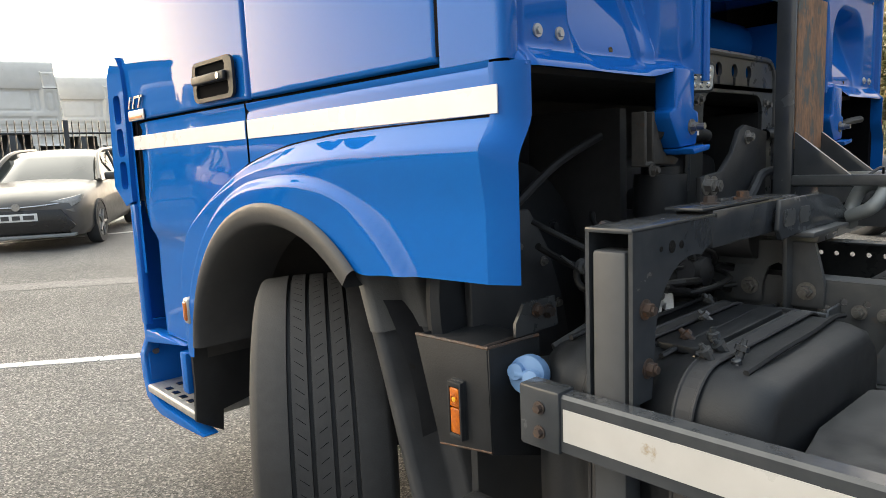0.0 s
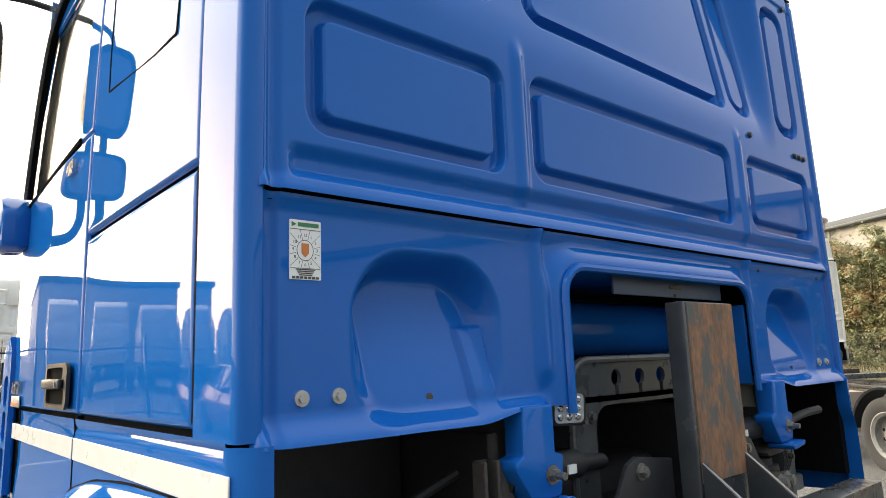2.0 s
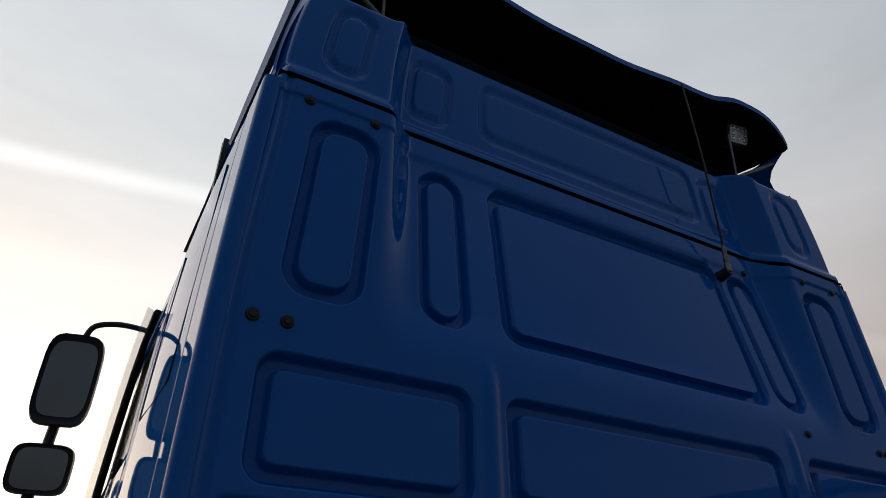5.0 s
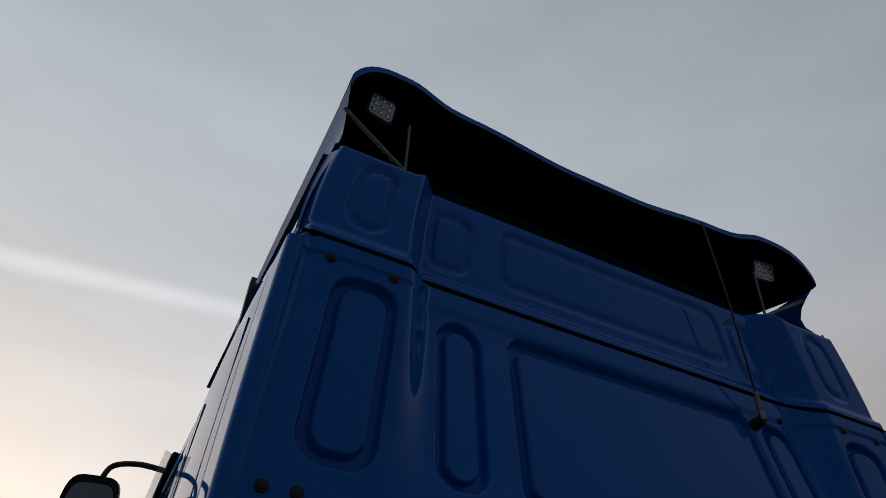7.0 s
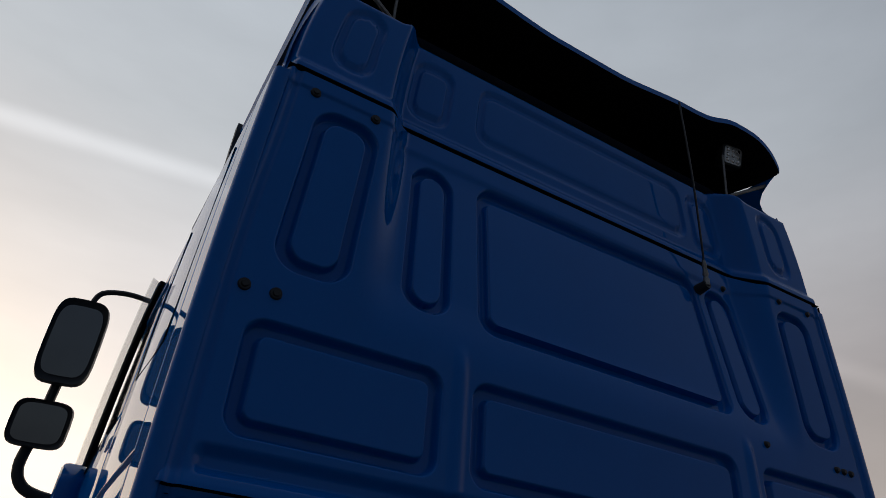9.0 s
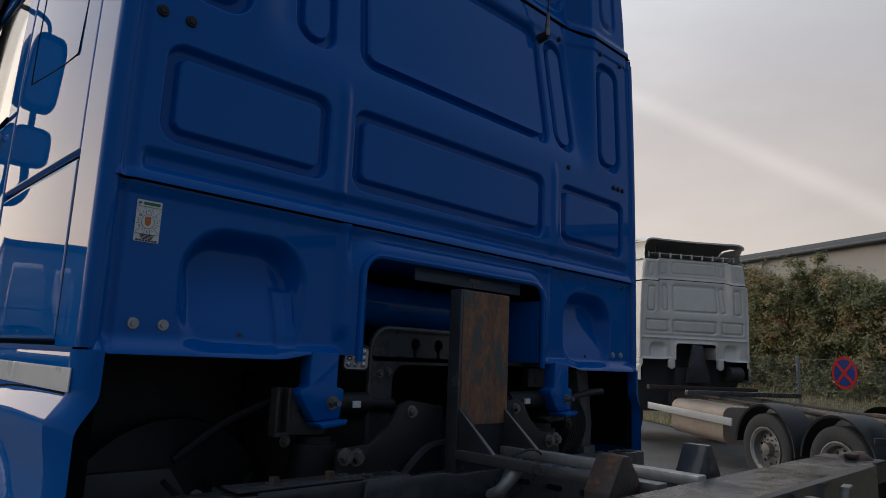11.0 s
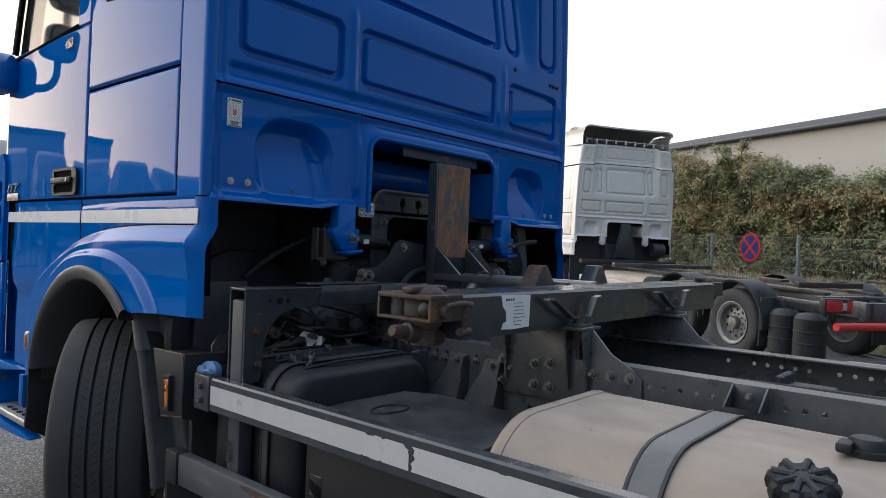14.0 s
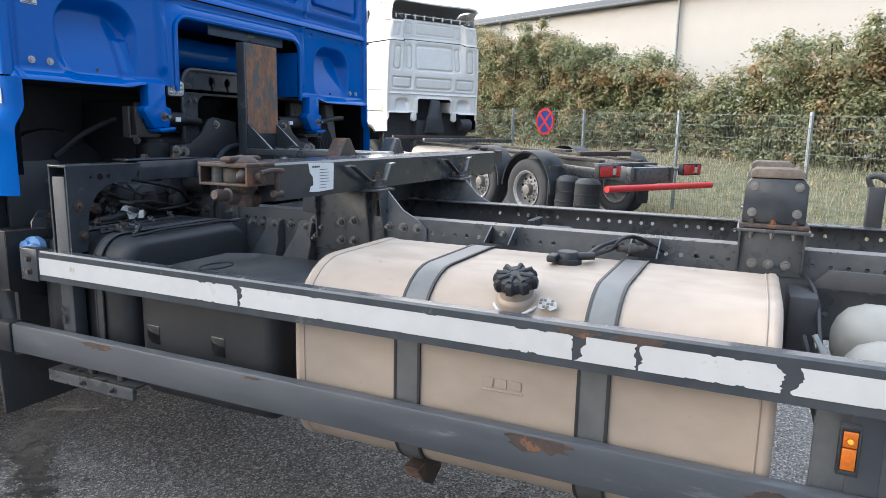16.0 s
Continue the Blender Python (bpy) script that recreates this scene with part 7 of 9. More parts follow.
def mudguard(truck):
    # moulded black cover behind the front wheel, its grey shoulder and the plate further in
    run = [(v.y, v.z) for v in smooth_path([(0, 0.56, 1.2), (0, 0.505, 1.1), (0, 0.47, 1.0), (0, 0.425, 0.87), (0, 0.365, 0.68), (0, 0.315, 0.52), (0, 0.3, 0.44)], 5)]
    for s in (-1, 1):
        bm = B()
        guard_sheet(bm, s, run, [(1.13, 0.05), (1.205, 0.045), (1.226, 0.03), (1.231, 0.012), (1.226, 0.0), (1.21, -0.008), (1.14, -0.014), (1.128, -0.022), (1.118, -0.05), (1.105, -0.06), (1.0, -0.064), (0.83, -0.066), (0.815, -0.05), (0.81, 0.02)])
        guard = part("mudguard", bm, M_GUARD, truck, "black moulded plastic rear mudguard", angle=50)
        bm = B()
        guard_sheet(bm, s, [p for p in run if 0.93 < p[1] < 1.16], [(1.2, 0.06), (1.222, 0.04), (1.238, 0.016), (1.236, -0.004), (1.22, -0.016), (1.145, -0.022), (1.13, -0.034), (1.12, -0.06), (1.108, -0.068), (1.07, -0.071), (1.066, -0.062)])
        part("guard_shoulder", bm, M_MOULD, guard, "grey moulded shoulder", angle=50)
        bm = B()
        prism(bm, [(0.275, 0.5), (0.262, 0.2), (0.276, 0.2), (0.29, 0.5)], "x", s * 0.84, s * 1.19, 0.006)
        part("mud_flap", bm, M_RUBBER, truck, "black rubber mud flap")
        bm = B()
        prism(bm, [(s * 1.12, 0.45), (s * 1.12, 1.24), (s * 0.9, 1.24), (s * 0.83, 1.14), (s * 0.77, 1.0), (s * 0.735, 0.86), (s * 0.72, 0.7), (s * 0.72, 0.45)], "y", 0.225, 0.25, 0.006)
        inner = part("inner_guard", bm, M_GUARD, truck, "flat black inner guard plate")
        for x, z in ((-0.85, 1.1), (-0.79, 0.98), (-0.95, 1.15)):
            bm = B()
            bolt(bm, (s * -x, 0.225, z), (0, -1, 0), 0.009, 0.0)
            part("bolt", bm, M_STEEL, inner)

# ---- under the cab: hinges, locks, suspension, engine ----
def under_cab(truck, paint):
    for s in (-1, 1):
        X = s * 0.585
        bm = B()
        prism(bm, [(X - 0.048, 1.575), (X + 0.046, 1.575), (X + 0.046, 1.475), (X + 0.072, 1.468), (X + 0.07, 1.44), (X + 0.06, 1.385), (X - 0.025, 1.378), (X - 0.05, 1.41), (X - 0.078, 1.45), (X - 0.078, 1.468), (X - 0.05, 1.475)], "y", -0.03, 0.03, 0.006)
        prism(bm, [(X - 0.03, 1.375), (X + 0.065, 1.385), (X + 0.06, 1.37), (X - 0.02, 1.36)], "y", -0.065, 0.02, 0.004)
        part("cab_lug", bm, paint, truck, "painted cab mounting lug")
        bolt_group(truck, [(X + 0.03, -0.03, 1.43)], (0, -1, 0), 0.014, 0.02)
        bm = B()
        o = X + s * 0.06
        for x0, x1, ya, yb, z0, z1 in ((0.02, 0.03, 0.01, 0.05, 1.34, 1.47), (0.058, 0.067, 0.01, 0.05, 1.34, 1.47), (0.02, 0.067, 0.045, 0.05, 1.34, 1.47), (0.02, 0.067, 0.01, 0.05, 1.335, 1.347)):
            box(bm, min(o + s * x0, o + s * x1), max(o + s * x0, o + s * x1), ya, yb, z0, z1, 0.003, 1)
        prism(bm, [(o - s * 0.03, 1.37), (o + s * 0.02, 1.46), (o + s * 0.02, 1.34), (o - s * 0.09, 1.335), (o - s * 0.11, 1.35)], "y", 0.012, 0.07, 0.004)
        bolt(bm, (o + s * 0.035, 0.01, 1.325), (0, -1, 0), 0.012, 0.006)
        part("cab_lock", bm, M_CAST, truck, "grimy rust-stained cab lock casting")
        bm = B()
        cyl(bm, (X - s * 0.035, 0.06, 1.33), (X - s * 0.035, 0.06, 1.3), 0.05, seg=20)
        lathe(bm, (X - s * 0.035, 0.06, 1.31), (0, 0, -1), [(0, 0.068), (0.1, 0.072), (0.12, 0.066), (0.13, 0.05), (0.2, 0.045)], 24)
        part("cab_spring", bm, M_BLACK, truck, "black cab air spring")
        bm = B()
        cyl(bm, (X + 0.06 * -s * -1, 0.03, 1.43), (X - s * 0.23, 0.07, 1.42), 0.034, seg=18)
        cyl(bm, (X - s * 0.23, 0.07, 1.42), (X - s * 0.36, 0.09, 1.41), 0.02, seg=14)
        part("cab_damper", bm, M_BLACK, truck, "black cross damper")
        bm = B()
        box(bm, X - s * 0.16 - 0.015, X - s * 0.16 + 0.015, 0.02, 0.05, 1.41, 1.43, 0)
        part("damper_label", bm, M_PAPER, truck)
        # lower arm towards the rail
        bm = B()
        prism(bm, [(s * 0.54, 1.3), (s * 0.42, 1.31), (s * 0.35, 1.36), (s * 0.31, 1.42), (s * 0.27, 1.435), (s * 0.12, 1.415), (s * 0.12, 1.2), (s * 0.54, 1.17)], "y", -0.05, -0.035, 0.003)
        part("suspension_arm", bm, M_BLACK, truck, "dark cast suspension arm")
        bolt_group(truck, [(s * 0.513, -0.05, 1.278), (s * 0.47, -0.05, 1.274), (s * 0.513, -0.05, 1.205), (s * 0.47, -0.05, 1.202)], (0, -1, 0), 0.018, 0.004)
        bolt_group(truck, [(s * 0.26, -0.05, 1.4)], (0, -1, 0), 0.014, 0.004)
        bm = B()
        pipe(bm, [(s * 0.33, -0.06, 1.17), (s * 0.26, -0.07, 1.25), (s * 0.18, -0.06, 1.29), (s * 0.05, -0.06, 1.3)], 0.014, 8, 4)
        part("arm_rib", bm, M_BLACK, truck)
        bm = B()
        box(bm, s * 0.5 - 0.05, s * 0.5 + 0.05, -0.04, 0.12, 1.02, 1.19, 0.008)
        part("spring_seat", bm, M_DARK, truck)
    # arched bridge plate with three keyholes
    bm = B()
    outer = [(-0.32, 1.2), (-0.32, 1.59)] + arc(-0.245, 1.59, 0.075, 180, 90, 6)[1:] + arc(0.245, 1.59, 0.075, 90, 0, 6) + [(0.32, 1.2), (0.22, 1.2)] + arc(0.165, 1.49, 0.055, 0, 90, 5) + arc(-0.165, 1.49, 0.055, 90, 180, 5) + [(-0.22, 1.2)]
    holes = [arc(x, 1.615, 0.023, -65, 245, 12) + [(x - 0.008, 1.57), (x + 0.008, 1.57)] for x in (-0.118, -0.005, 0.103)]
    plate(bm, outer, holes, "y", 0.10, 0.112)
    pipe(bm, [(x, 0.1, z) for x, z in ([(-0.32, 1.25), (-0.32, 1.59)] + arc(-0.245, 1.59, 0.075, 180, 90, 6)[1:] + arc(0.245, 1.59, 0.075, 90, 0, 6) + [(0.32, 1.25)])], 0.01, 8, 1)
    part("bridge_plate", bm, M_FRAME, truck, "black arched cab bridge plate with round holes")
    bolt_group(truck, [(-0.275, 0.1, 1.513), (-0.24, 0.1, 1.52), (0.275, 0.1, 1.513), (0.24, 0.1, 1.52)], (0, -1, 0), 0.01, 0.0)
    # plate hanging in the opening and the painted cross tube behind it
    bm = B()
    box(bm, -0.21, 0.36, 0.02, 0.028, 1.832, 1.884, 0.002)
    pl = part("opening_plate", bm, M_PLATE, truck, "grey-blue folded plate")
    bm = B()
    prism(bm, rrect(0.06, 0.12, 1.856, 1.866, 0.004, 3), "y", 0.0185, 0.0205)
    prism(bm, rrect(0.08, 0.09, 1.834, 1.842, 0.003, 3), "y", 0.0185, 0.0205)
    part("plate_slot", bm, M_GLOSSBLACK, pl)
    bm = B()
    cyl(bm, (-0.46, 0.32, 1.76), (0.46, 0.32, 1.76), 0.085, seg=28)
    part("cross_tube", bm, paint, truck, "painted cross tube under the cab")
    low_lamp = work_lamp(truck, -1)
    low_lamp.matrix_local = pose(-0.462, -0.01, 1.56, 6, 0, -25)
    low_lamp.scale = (0.72, 0.72, 0.72)
    # engine mass, wheel house backs, hoses
    bm = B()
    box(bm, -0.45, 0.45, 0.35, 1.9, 0.6, 1.35, 0.05, 3)
    box(bm, -0.25, 0.25, 0.2, 0.5, 0.7, 1.25, 0.04, 3)
    part("engine", bm, M_DARK, truck, "dark engine block under the cab")
    bm = B()
    box(bm, -1.18, 1.18, 0.1, 0.9, 1.555, 1.57, 0)
    part("tunnel_roof", bm, M_DARK, truck)
    for s in (-1, 1):
        bm = B()
        box(bm, s * 0.85 - 0.3, s * 0.85 + 0.3, 0.5, 0.55, 0.6, 1.56, 0.02)
        part("wheel_house_back", bm, M_DARK, truck)
        bm = B()
        box(bm, s * 0.5 - 0.02, s * 0.5 + 0.02, 0.2, 1.6, 0.9, 1.5, 0.01)
        part("tunnel_side", bm, M_DARK, truck)
    bm = B()
    lathe(bm, (-0.86, 0.33, 1.0), (0.15, -1, 0.1), [(0, 0.36), (0.02, 0.37), (0.04, 0.36), (0.06, 0.0)], 40)
    bolt(bm, (-0.93, 0.27, 1.22), (0, -1, 0), 0.012)
    bolt(bm, (-0.75, 0.27, 1.18), (0, -1, 0), 0.012)
    part("guard_disc", bm, M_BLACK, truck, "black round inner wheel guard")
    bm = B()
    pipe(bm, [(-0.62, 0.2, 1.42), (-0.75, 0.25, 1.35), (-0.86, 0.3, 1.25)], 0.012, 8, 4)
    part("guide_rod", bm, M_DARK, truck)
    rnd = random.Random(8)
    for i in range(16):
        bm = B()
        x0, z0 = rnd.uniform(-0.98, -0.48), rnd.uniform(1.0, 1.22)
        pipe(bm, [(x0, rnd.uniform(0.0, 0.25), z0), (x0 + rnd.uniform(-0.1, 0.15), rnd.uniform(-0.1, 0.2), z0 - rnd.uniform(0.02, 0.12)), (x0 + rnd.uniform(0.05, 0.3), rnd.uniform(-0.15, 0.1), z0 - rnd.uniform(0.0, 0.16)), (-0.42, rnd.uniform(-0.1, 0.1), rnd.uniform(0.95, 1.1))], rnd.uniform(0.004, 0.01), 8, 5)
        part("hose", bm, M_CABLE, truck, "black hose or cable")
    for i in range(26):
        bm = B()
        bx, bz = rnd.uniform(-1.0, -0.46), rnd.uniform(0.98, 1.2)
        lathe(bm, (bx, rnd.uniform(-0.06, 0.12), bz), (rnd.uniform(-0.6, 0.3), -1, rnd.uniform(-0.3, 0.5)), [(0, 0.011), (0.02, 0.011), (0.022, rnd.uniform(0.014, 0.02)), (0.036, 0.018), (0.038, 0.008), (0.05, 0.007)], 8)
        part("pipe_fitting", bm, (M_STEEL, M_FRAME, M_RUST, M_FRAME2)[i % 4], truck)
    bm = B()
    box(bm, -0.8, -0.5, -0.02, 0.12, 1.0, 1.14, 0.03, 3)
    lathe(bm, (-0.52, -0.03, 1.05), (0, -1, 0), [(0, 0.04), (0.03, 0.04), (0.04, 0.02)], 16)
    lathe(bm, (-0.68, -0.0, 1.08), (-0.3, -1, 0), [(0, 0.05), (0.05, 0.05), (0.06, 0.03), (0.1, 0.03)], 16)
    cyl(bm, (-0.42, -0.15, 1.14), (-0.42, 0.3, 1.14), 0.06, seg=18)
    part("valve_block", bm, M_DARK, truck)
    # a bit of crumpled foil
    bm = B()
    rnd = random.Random(4)
    grid(bm, span(0, 1, 0.2), span(0, 1, 0.25), lambda u, v: Vector((-0.82 + 0.1 * u + rnd.uniform(-0.014, 0.014), -0.075 + 0.03 * v + rnd.uniform(-0.014, 0.014), 0.99 + 0.058 * v + 0.02 * u + rnd.uniform(-0.012, 0.012))))
    r = bmesh.ops.solidify(bm, geom=bm.faces[:], thickness=0.003)
    part("foil_scrap", bm, M_CLOTH, truck, "scrap of crumpled white foil", angle=10)
    # ribbed intake behind the far lug
    bm = B()
    prof = []
    for i in range(9):
        prof += [(i * 0.03, 0.15), (i * 0.03 + 0.006, 0.165), (i * 0.03 + 0.016, 0.165), (i * 0.03 + 0.022, 0.15)]
    lathe(bm, (0.72, 0.22, 1.3), (1, 0.3, 0.0), prof, 36)
    part("ribbed_intake", bm, M_BLACK, truck, "black ribbed air intake drum")
    bm = B()
    box(bm, 0.72, 1.2, 0.25, 0.3, 0.7, 1.55, 0.01)
    prism(bm, [(0.98, 1.55), (1.08, 1.55), (1.12, 1.3), (1.1, 1.1), (1.03, 1.1), (1.04, 1.3)], "y", 0.17, 0.25, 0.01)
    box(bm, 1.02, 1.12, 0.15, 0.22, 1.14, 1.2, 0.01)
    part("far_panel", bm, M_LINER, truck, "dark grey inner side panel")
    bm = B()
    pipe(bm, [(0.66, 0.02, 1.42), (0.8, 0.0, 1.45), (0.9, -0.02, 1.46)], 0.014, 8, 3)
    part("far_rod", bm, M_BLACK, truck)


def gearbox(truck):
    # what lies between the rails
    bm = B()
    box(bm, -0.25, 0.25, -1.2, 0.3, 0.55, 0.93, 0.06, 3)
    cyl(bm, (0, -1.2, 0.75), (0, -3.4, 0.7), 0.07, seg=20)
    part("gearbox", bm, M_DARK, truck, "dark gearbox and propeller shaft")
    # black ribbed plate on top near the front
    bm = B()
    rnd = random.Random(2)
    box(bm, -0.32, 0.05, -0.75, -0.35, 1.0, 1.012, 0.004)
    for i in range(12):
        for j in range(3):
            box(bm, -0.3 + i * 0.03, -0.285 + i * 0.03, -0.73 + j * 0.12, -0.63 + j * 0.12, 1.012, 1.03, 0.003)
    tagged(part("ribbed_mat", bm, M_RUBBER, truck, "black ribbed rubber mat"), kind="stuff")
    bm = B()
    for y in (-1.35, -2.2, -3.0):
        bm = B()
        box(bm, -0.39, 0.39, y - 0.05, y + 0.05, 0.78, 0.92, 0.01)
        part("cross_member", bm, M_DARK, truck)
    for i in range(7):
        o = i * 0.03
        bm = B()
        pipe(bm, [(-0.3 + o, -0.9, 0.97), (-0.25 + o, -1.5, 0.99 + 0.01 * math.sin(i)), (-0.2 + o, -2.0, 0.985), (-0.28 + o, -2.6, 0.98), (-0.25 + o, -3.3, 0.97)], 0.009, 8, 5)
        part("air_line", bm, M_CABLE, truck, "black air line between the rails")
    bm = B()
    box(bm, -0.06, 0.1, -1.75, -1.58, 0.93, 0.985, 0.01)
    for i in range(4):
        lathe(bm, (-0.04 + i * 0.04, -1.6, 0.985), (0, 0, 1), [(0, 0.015), (0.03, 0.015), (0.035, 0.008)], 10)
    part("valve_box", bm, M_DARK, truck)
    bm = B()
    lathe(bm, (0.72, -1.62, 0.9), (0, -1, 0), [(0, 0.03), (0.02, 0.08), (0.06, 0.1), (0.42, 0.1), (0.46, 0.08), (0.48, 0.03)], 20)
    part("far_air_tank", bm, M_GREYTANK, truck, "light grey air tank on the far side")
    # two grey air tanks behind the fuel tank
    for x, z in ((-0.66, 0.828), (-0.91, 0.79)):
        bm = B()
        prof = [(0, 0.0), (0.004, 0.035), (0.016, 0.065), (0.04, 0.092), (0.075, 0.105), (0.08, 0.108), (0.7, 0.108), (0.705, 0.105), (0.74, 0.092), (0.765, 0.065), (0.78, 0.0)]
        lathe(bm, (x, -2.69, z), (0, -1, 0), prof, 28)
        part("air_tank", bm, M_GREYTANK, truck, "grey compressed air tank")
    bm = B()
    box(bm, -1.21, -1.19, -2.8, -2.62, 0.5, 0.84, 0.004)
    part("marker_plate", bm, M_FRAME, truck)
    bm = B()
    box(bm, -0.98, -0.42, -2.68, -2.66, 0.62, 0.74, 0.004)
    box(bm, -0.62, -0.42, -2.66, -2.58, 0.6, 0.93, 0.01)
    prism(bm, [(-2.64, 0.93), (-2.69, 0.99), (-3.5, 0.99), (-3.5, 0.93)], "x", -0.47, -0.455, 0.003)
    part("tank_carrier", bm, M_DARK, truck, "dark bracket carrying the air tanks")
    bm = B()
    pipe(bm, [(-1.0, -2.62, 0.92), (-1.02, -2.65, 0.86), (-1.06, -2.66, 0.8)], 0.007, 8, 4)
    part("drain_lever", bm, M_GALV, truck, "bent grey metal lever")
    bm = B()
    pipe(bm, [(-0.95, -2.6, 0.9), (-1.0, -2.62, 0.84), (-1.02, -2.65, 0.75)], 0.008, 6, 3)
    pipe(bm, [(-0.42, -2.63, 0.96), (-0.6, -2.66, 0.9), (-0.9, -2.66, 0.7)], 0.008, 6, 3)
    part("air_line", bm, M_CABLE, truck)
    marker_lamp(truck, -2.68, 0.756, 0.66)

# ---- the yard ----
def ground_sheet():
    bm = B()
    xs = [-600, -150, -40, -15, 0, 15, 40, 150, 600]
    grid(bm, xs, xs, lambda x, y: Vector((x, y, ground_z(x, y))))
    return setting("ground", bm, M_ASPHALT, "worn grey asphalt yard with stains", "ground")


def parking_line(p, q, w=0.12, seed=0):
    """Painted line, broken across into worn lengths with ragged cracks."""
    rnd = random.Random(seed)
    p, q = Vector(p), Vector(q)
    L = (q - p).length
    d = (q - p) / L
    n = Vector((-d.y, d.x))
    line = tagged(new("parking_line"), "worn white painted parking line", "road marking", "parking lines", "structure")
    a = 0.0
    while a < L:
        b = min(L, a + rnd.uniform(0.1, 0.45))
        bm = B()
        def ragged(t):
            return [p + d * (t + rnd.uniform(-0.012, 0.012)) + n * (w * (k / 4 - 0.5) + rnd.uniform(-0.004, 0.004)) for k in range(5)]
        first, last = ragged(a + 0.006), ragged(b - 0.006)
        pts = first + last[::-1]
        hi = [bm.verts.new((v.x, v.y, ground_z(v.x, v.y) + 0.004)) for v in pts]
        lo = [bm.verts.new((v.x, v.y, ground_z(v.x, v.y) + 0.0)) for v in pts]
        bm.faces.new(hi)
        for i in range(len(pts)):
            j = (i + 1) % len(pts)
            bm.faces.new((hi[i], hi[j], lo[j], lo[i]))
        bmesh.ops.recalc_face_normals(bm, faces=bm.faces[:])
        part("painted_length", bm, M_LINE, line)
        a = b
    return line


def pale_band(p, q, w):
    """Strip of older, paler asphalt with a crumbled outline."""
    rnd = random.Random(8)
    p, q = Vector(p), Vector(q)
    d = (q - p).normalized()
    n = Vector((-d.y, d.x))
    bm = B()
    rows = []
    for i in range(int((q - p).length / 0.05)):
        c = p + d * 0.05 * i
        a, b = c - n * (w / 2 + rnd.uniform(-0.035, 0.035)), c + n * (w / 2 + rnd.uniform(-0.035, 0.035))
        rows.append([bm.verts.new((v.x, v.y, ground_z(v.x, v.y) + 0.003)) for v in (a, b)])
    for r0, r1 in zip(rows, rows[1:]):
        bm.faces.new((r0[0], r1[0], r1[1], r0[1]))
    return setting("asphalt_band", bm, M_PALE, "pale strip of older, worn asphalt", "road surface")


def sealed_crack(pts, w, seed):
    rnd = random.Random(seed)
    path = smooth_path([(x, y, 0) for x, y in pts], 10)
    verts, faces = [], []
    for i in range(1500):
        k = rnd.random()
        p = path[min(int(k * len(path)), len(path) - 1)]
        wide = w * (0.55 + 0.9 * abs(math.sin(5.0 * k + seed)) + 0.5 * k)
        cx, cy = p.x + rnd.gauss(0, wide), p.y + rnd.gauss(0, wide)
        r = rnd.uniform(0.003, 0.009) if rnd.random() < 0.8 else rnd.uniform(0.009, 0.02)
        z = ground_z(cx, cy) + 0.003 + 0.002 * rnd.random()
        n0 = len(verts)
        for j in range(7):
            q = r * rnd.uniform(0.5, 1.2)
            verts.append((cx + q * math.cos(j * 0.8976), cy + q * math.sin(j * 0.8976), z))
        faces.append(tuple(range(n0, n0 + 7)))
    me = bpy.data.meshes.new("oil_track")
    me.from_pydata(verts, [], faces)
    bm = B()
    bm.from_mesh(me)
    return setting("oil_track", bm, M_STAIN, "dark trickle of oil on the asphalt", "stain")

def heading(deg):
    """Unit vectors ahead and to the right for a heading clockwise from +y."""
    a = radians(deg)
    return Vector((math.sin(a), math.cos(a), 0)), Vector((math.cos(a), -math.sin(a), 0))


# ---- mesh fence, verge and shrubs to the right ----
FENCE_A, FENCE_R = heading(33)
FENCE_0 = Vector((-2.7, -2.42, 0)) + heading(123)[0] * 10.4


def fence_pt(s, off=0.0):
    p = FENCE_0 + FENCE_A * s + FENCE_R * off
    return p.x, p.y


def mesh_fence():
    fence = tagged(thing("mesh_fence", "galvanised double-wire mesh fence on grey posts", "fence"), kind="structure")
    s0, s1, gap = -9.2, 30.0, 2.5
    first = None
    n = int((s1 - s0) / gap)
    top = 1.86
    for i in range(n):
        s = s0 + i * gap
        px, py = fence_pt(s)
        gz = ground_z(px, py)
        if first is None:
            bm = B()
            box(bm, -0.03, 0.03, -0.02, 0.02, -0.05, top + 0.05, 0.003)
            first = finish(bm, "fence_post", M_GALV)
        post = new("fence_post", first)
        post.parent = fence
        post.matrix_local = pose(px, py, gz, 0, 0, -33)
    # panels: uprights every 5 cm, double rods every 20 cm
    bm = B()
    def wire(p, q, r):
        d = (q - p)
        u, w = ring_basis(d)
        a = [bm.verts.new(p + (u * math.cos(t) + w * math.sin(t)) * r) for t in (0.5, 2.6, 4.7)]
        b = [bm.verts.new(q + (u * math.cos(t) + w * math.sin(t)) * r) for t in (0.5, 2.6, 4.7)]
        for i in range(3):
            bm.faces.new((a[i], a[(i + 1) % 3], b[(i + 1) % 3], b[i]))
    s = s0
    while s < s1:
        px, py = fence_pt(s, -0.03)
        gz = ground_z(px, py)
        wire(Vector((px, py, gz + 0.05)), Vector((px, py, gz + top)), 0.0032)
        s += 0.05
    for k in range(10):
        z = 0.06 + 0.2 * k
        z = min(z, top - 0.01)
        for o in (-0.036, -0.024):
            p, q = fence_pt(s0, o), fence_pt(s1, o)
            wire(Vector((*p, ground_z(*p) + z)), Vector((*q, ground_z(*q) + z)), 0.0045)
    tagged(part("mesh_wires", bm, M_WIRE, fence, "thin vertical and double horizontal wires"), kind="stuff")
    return fence


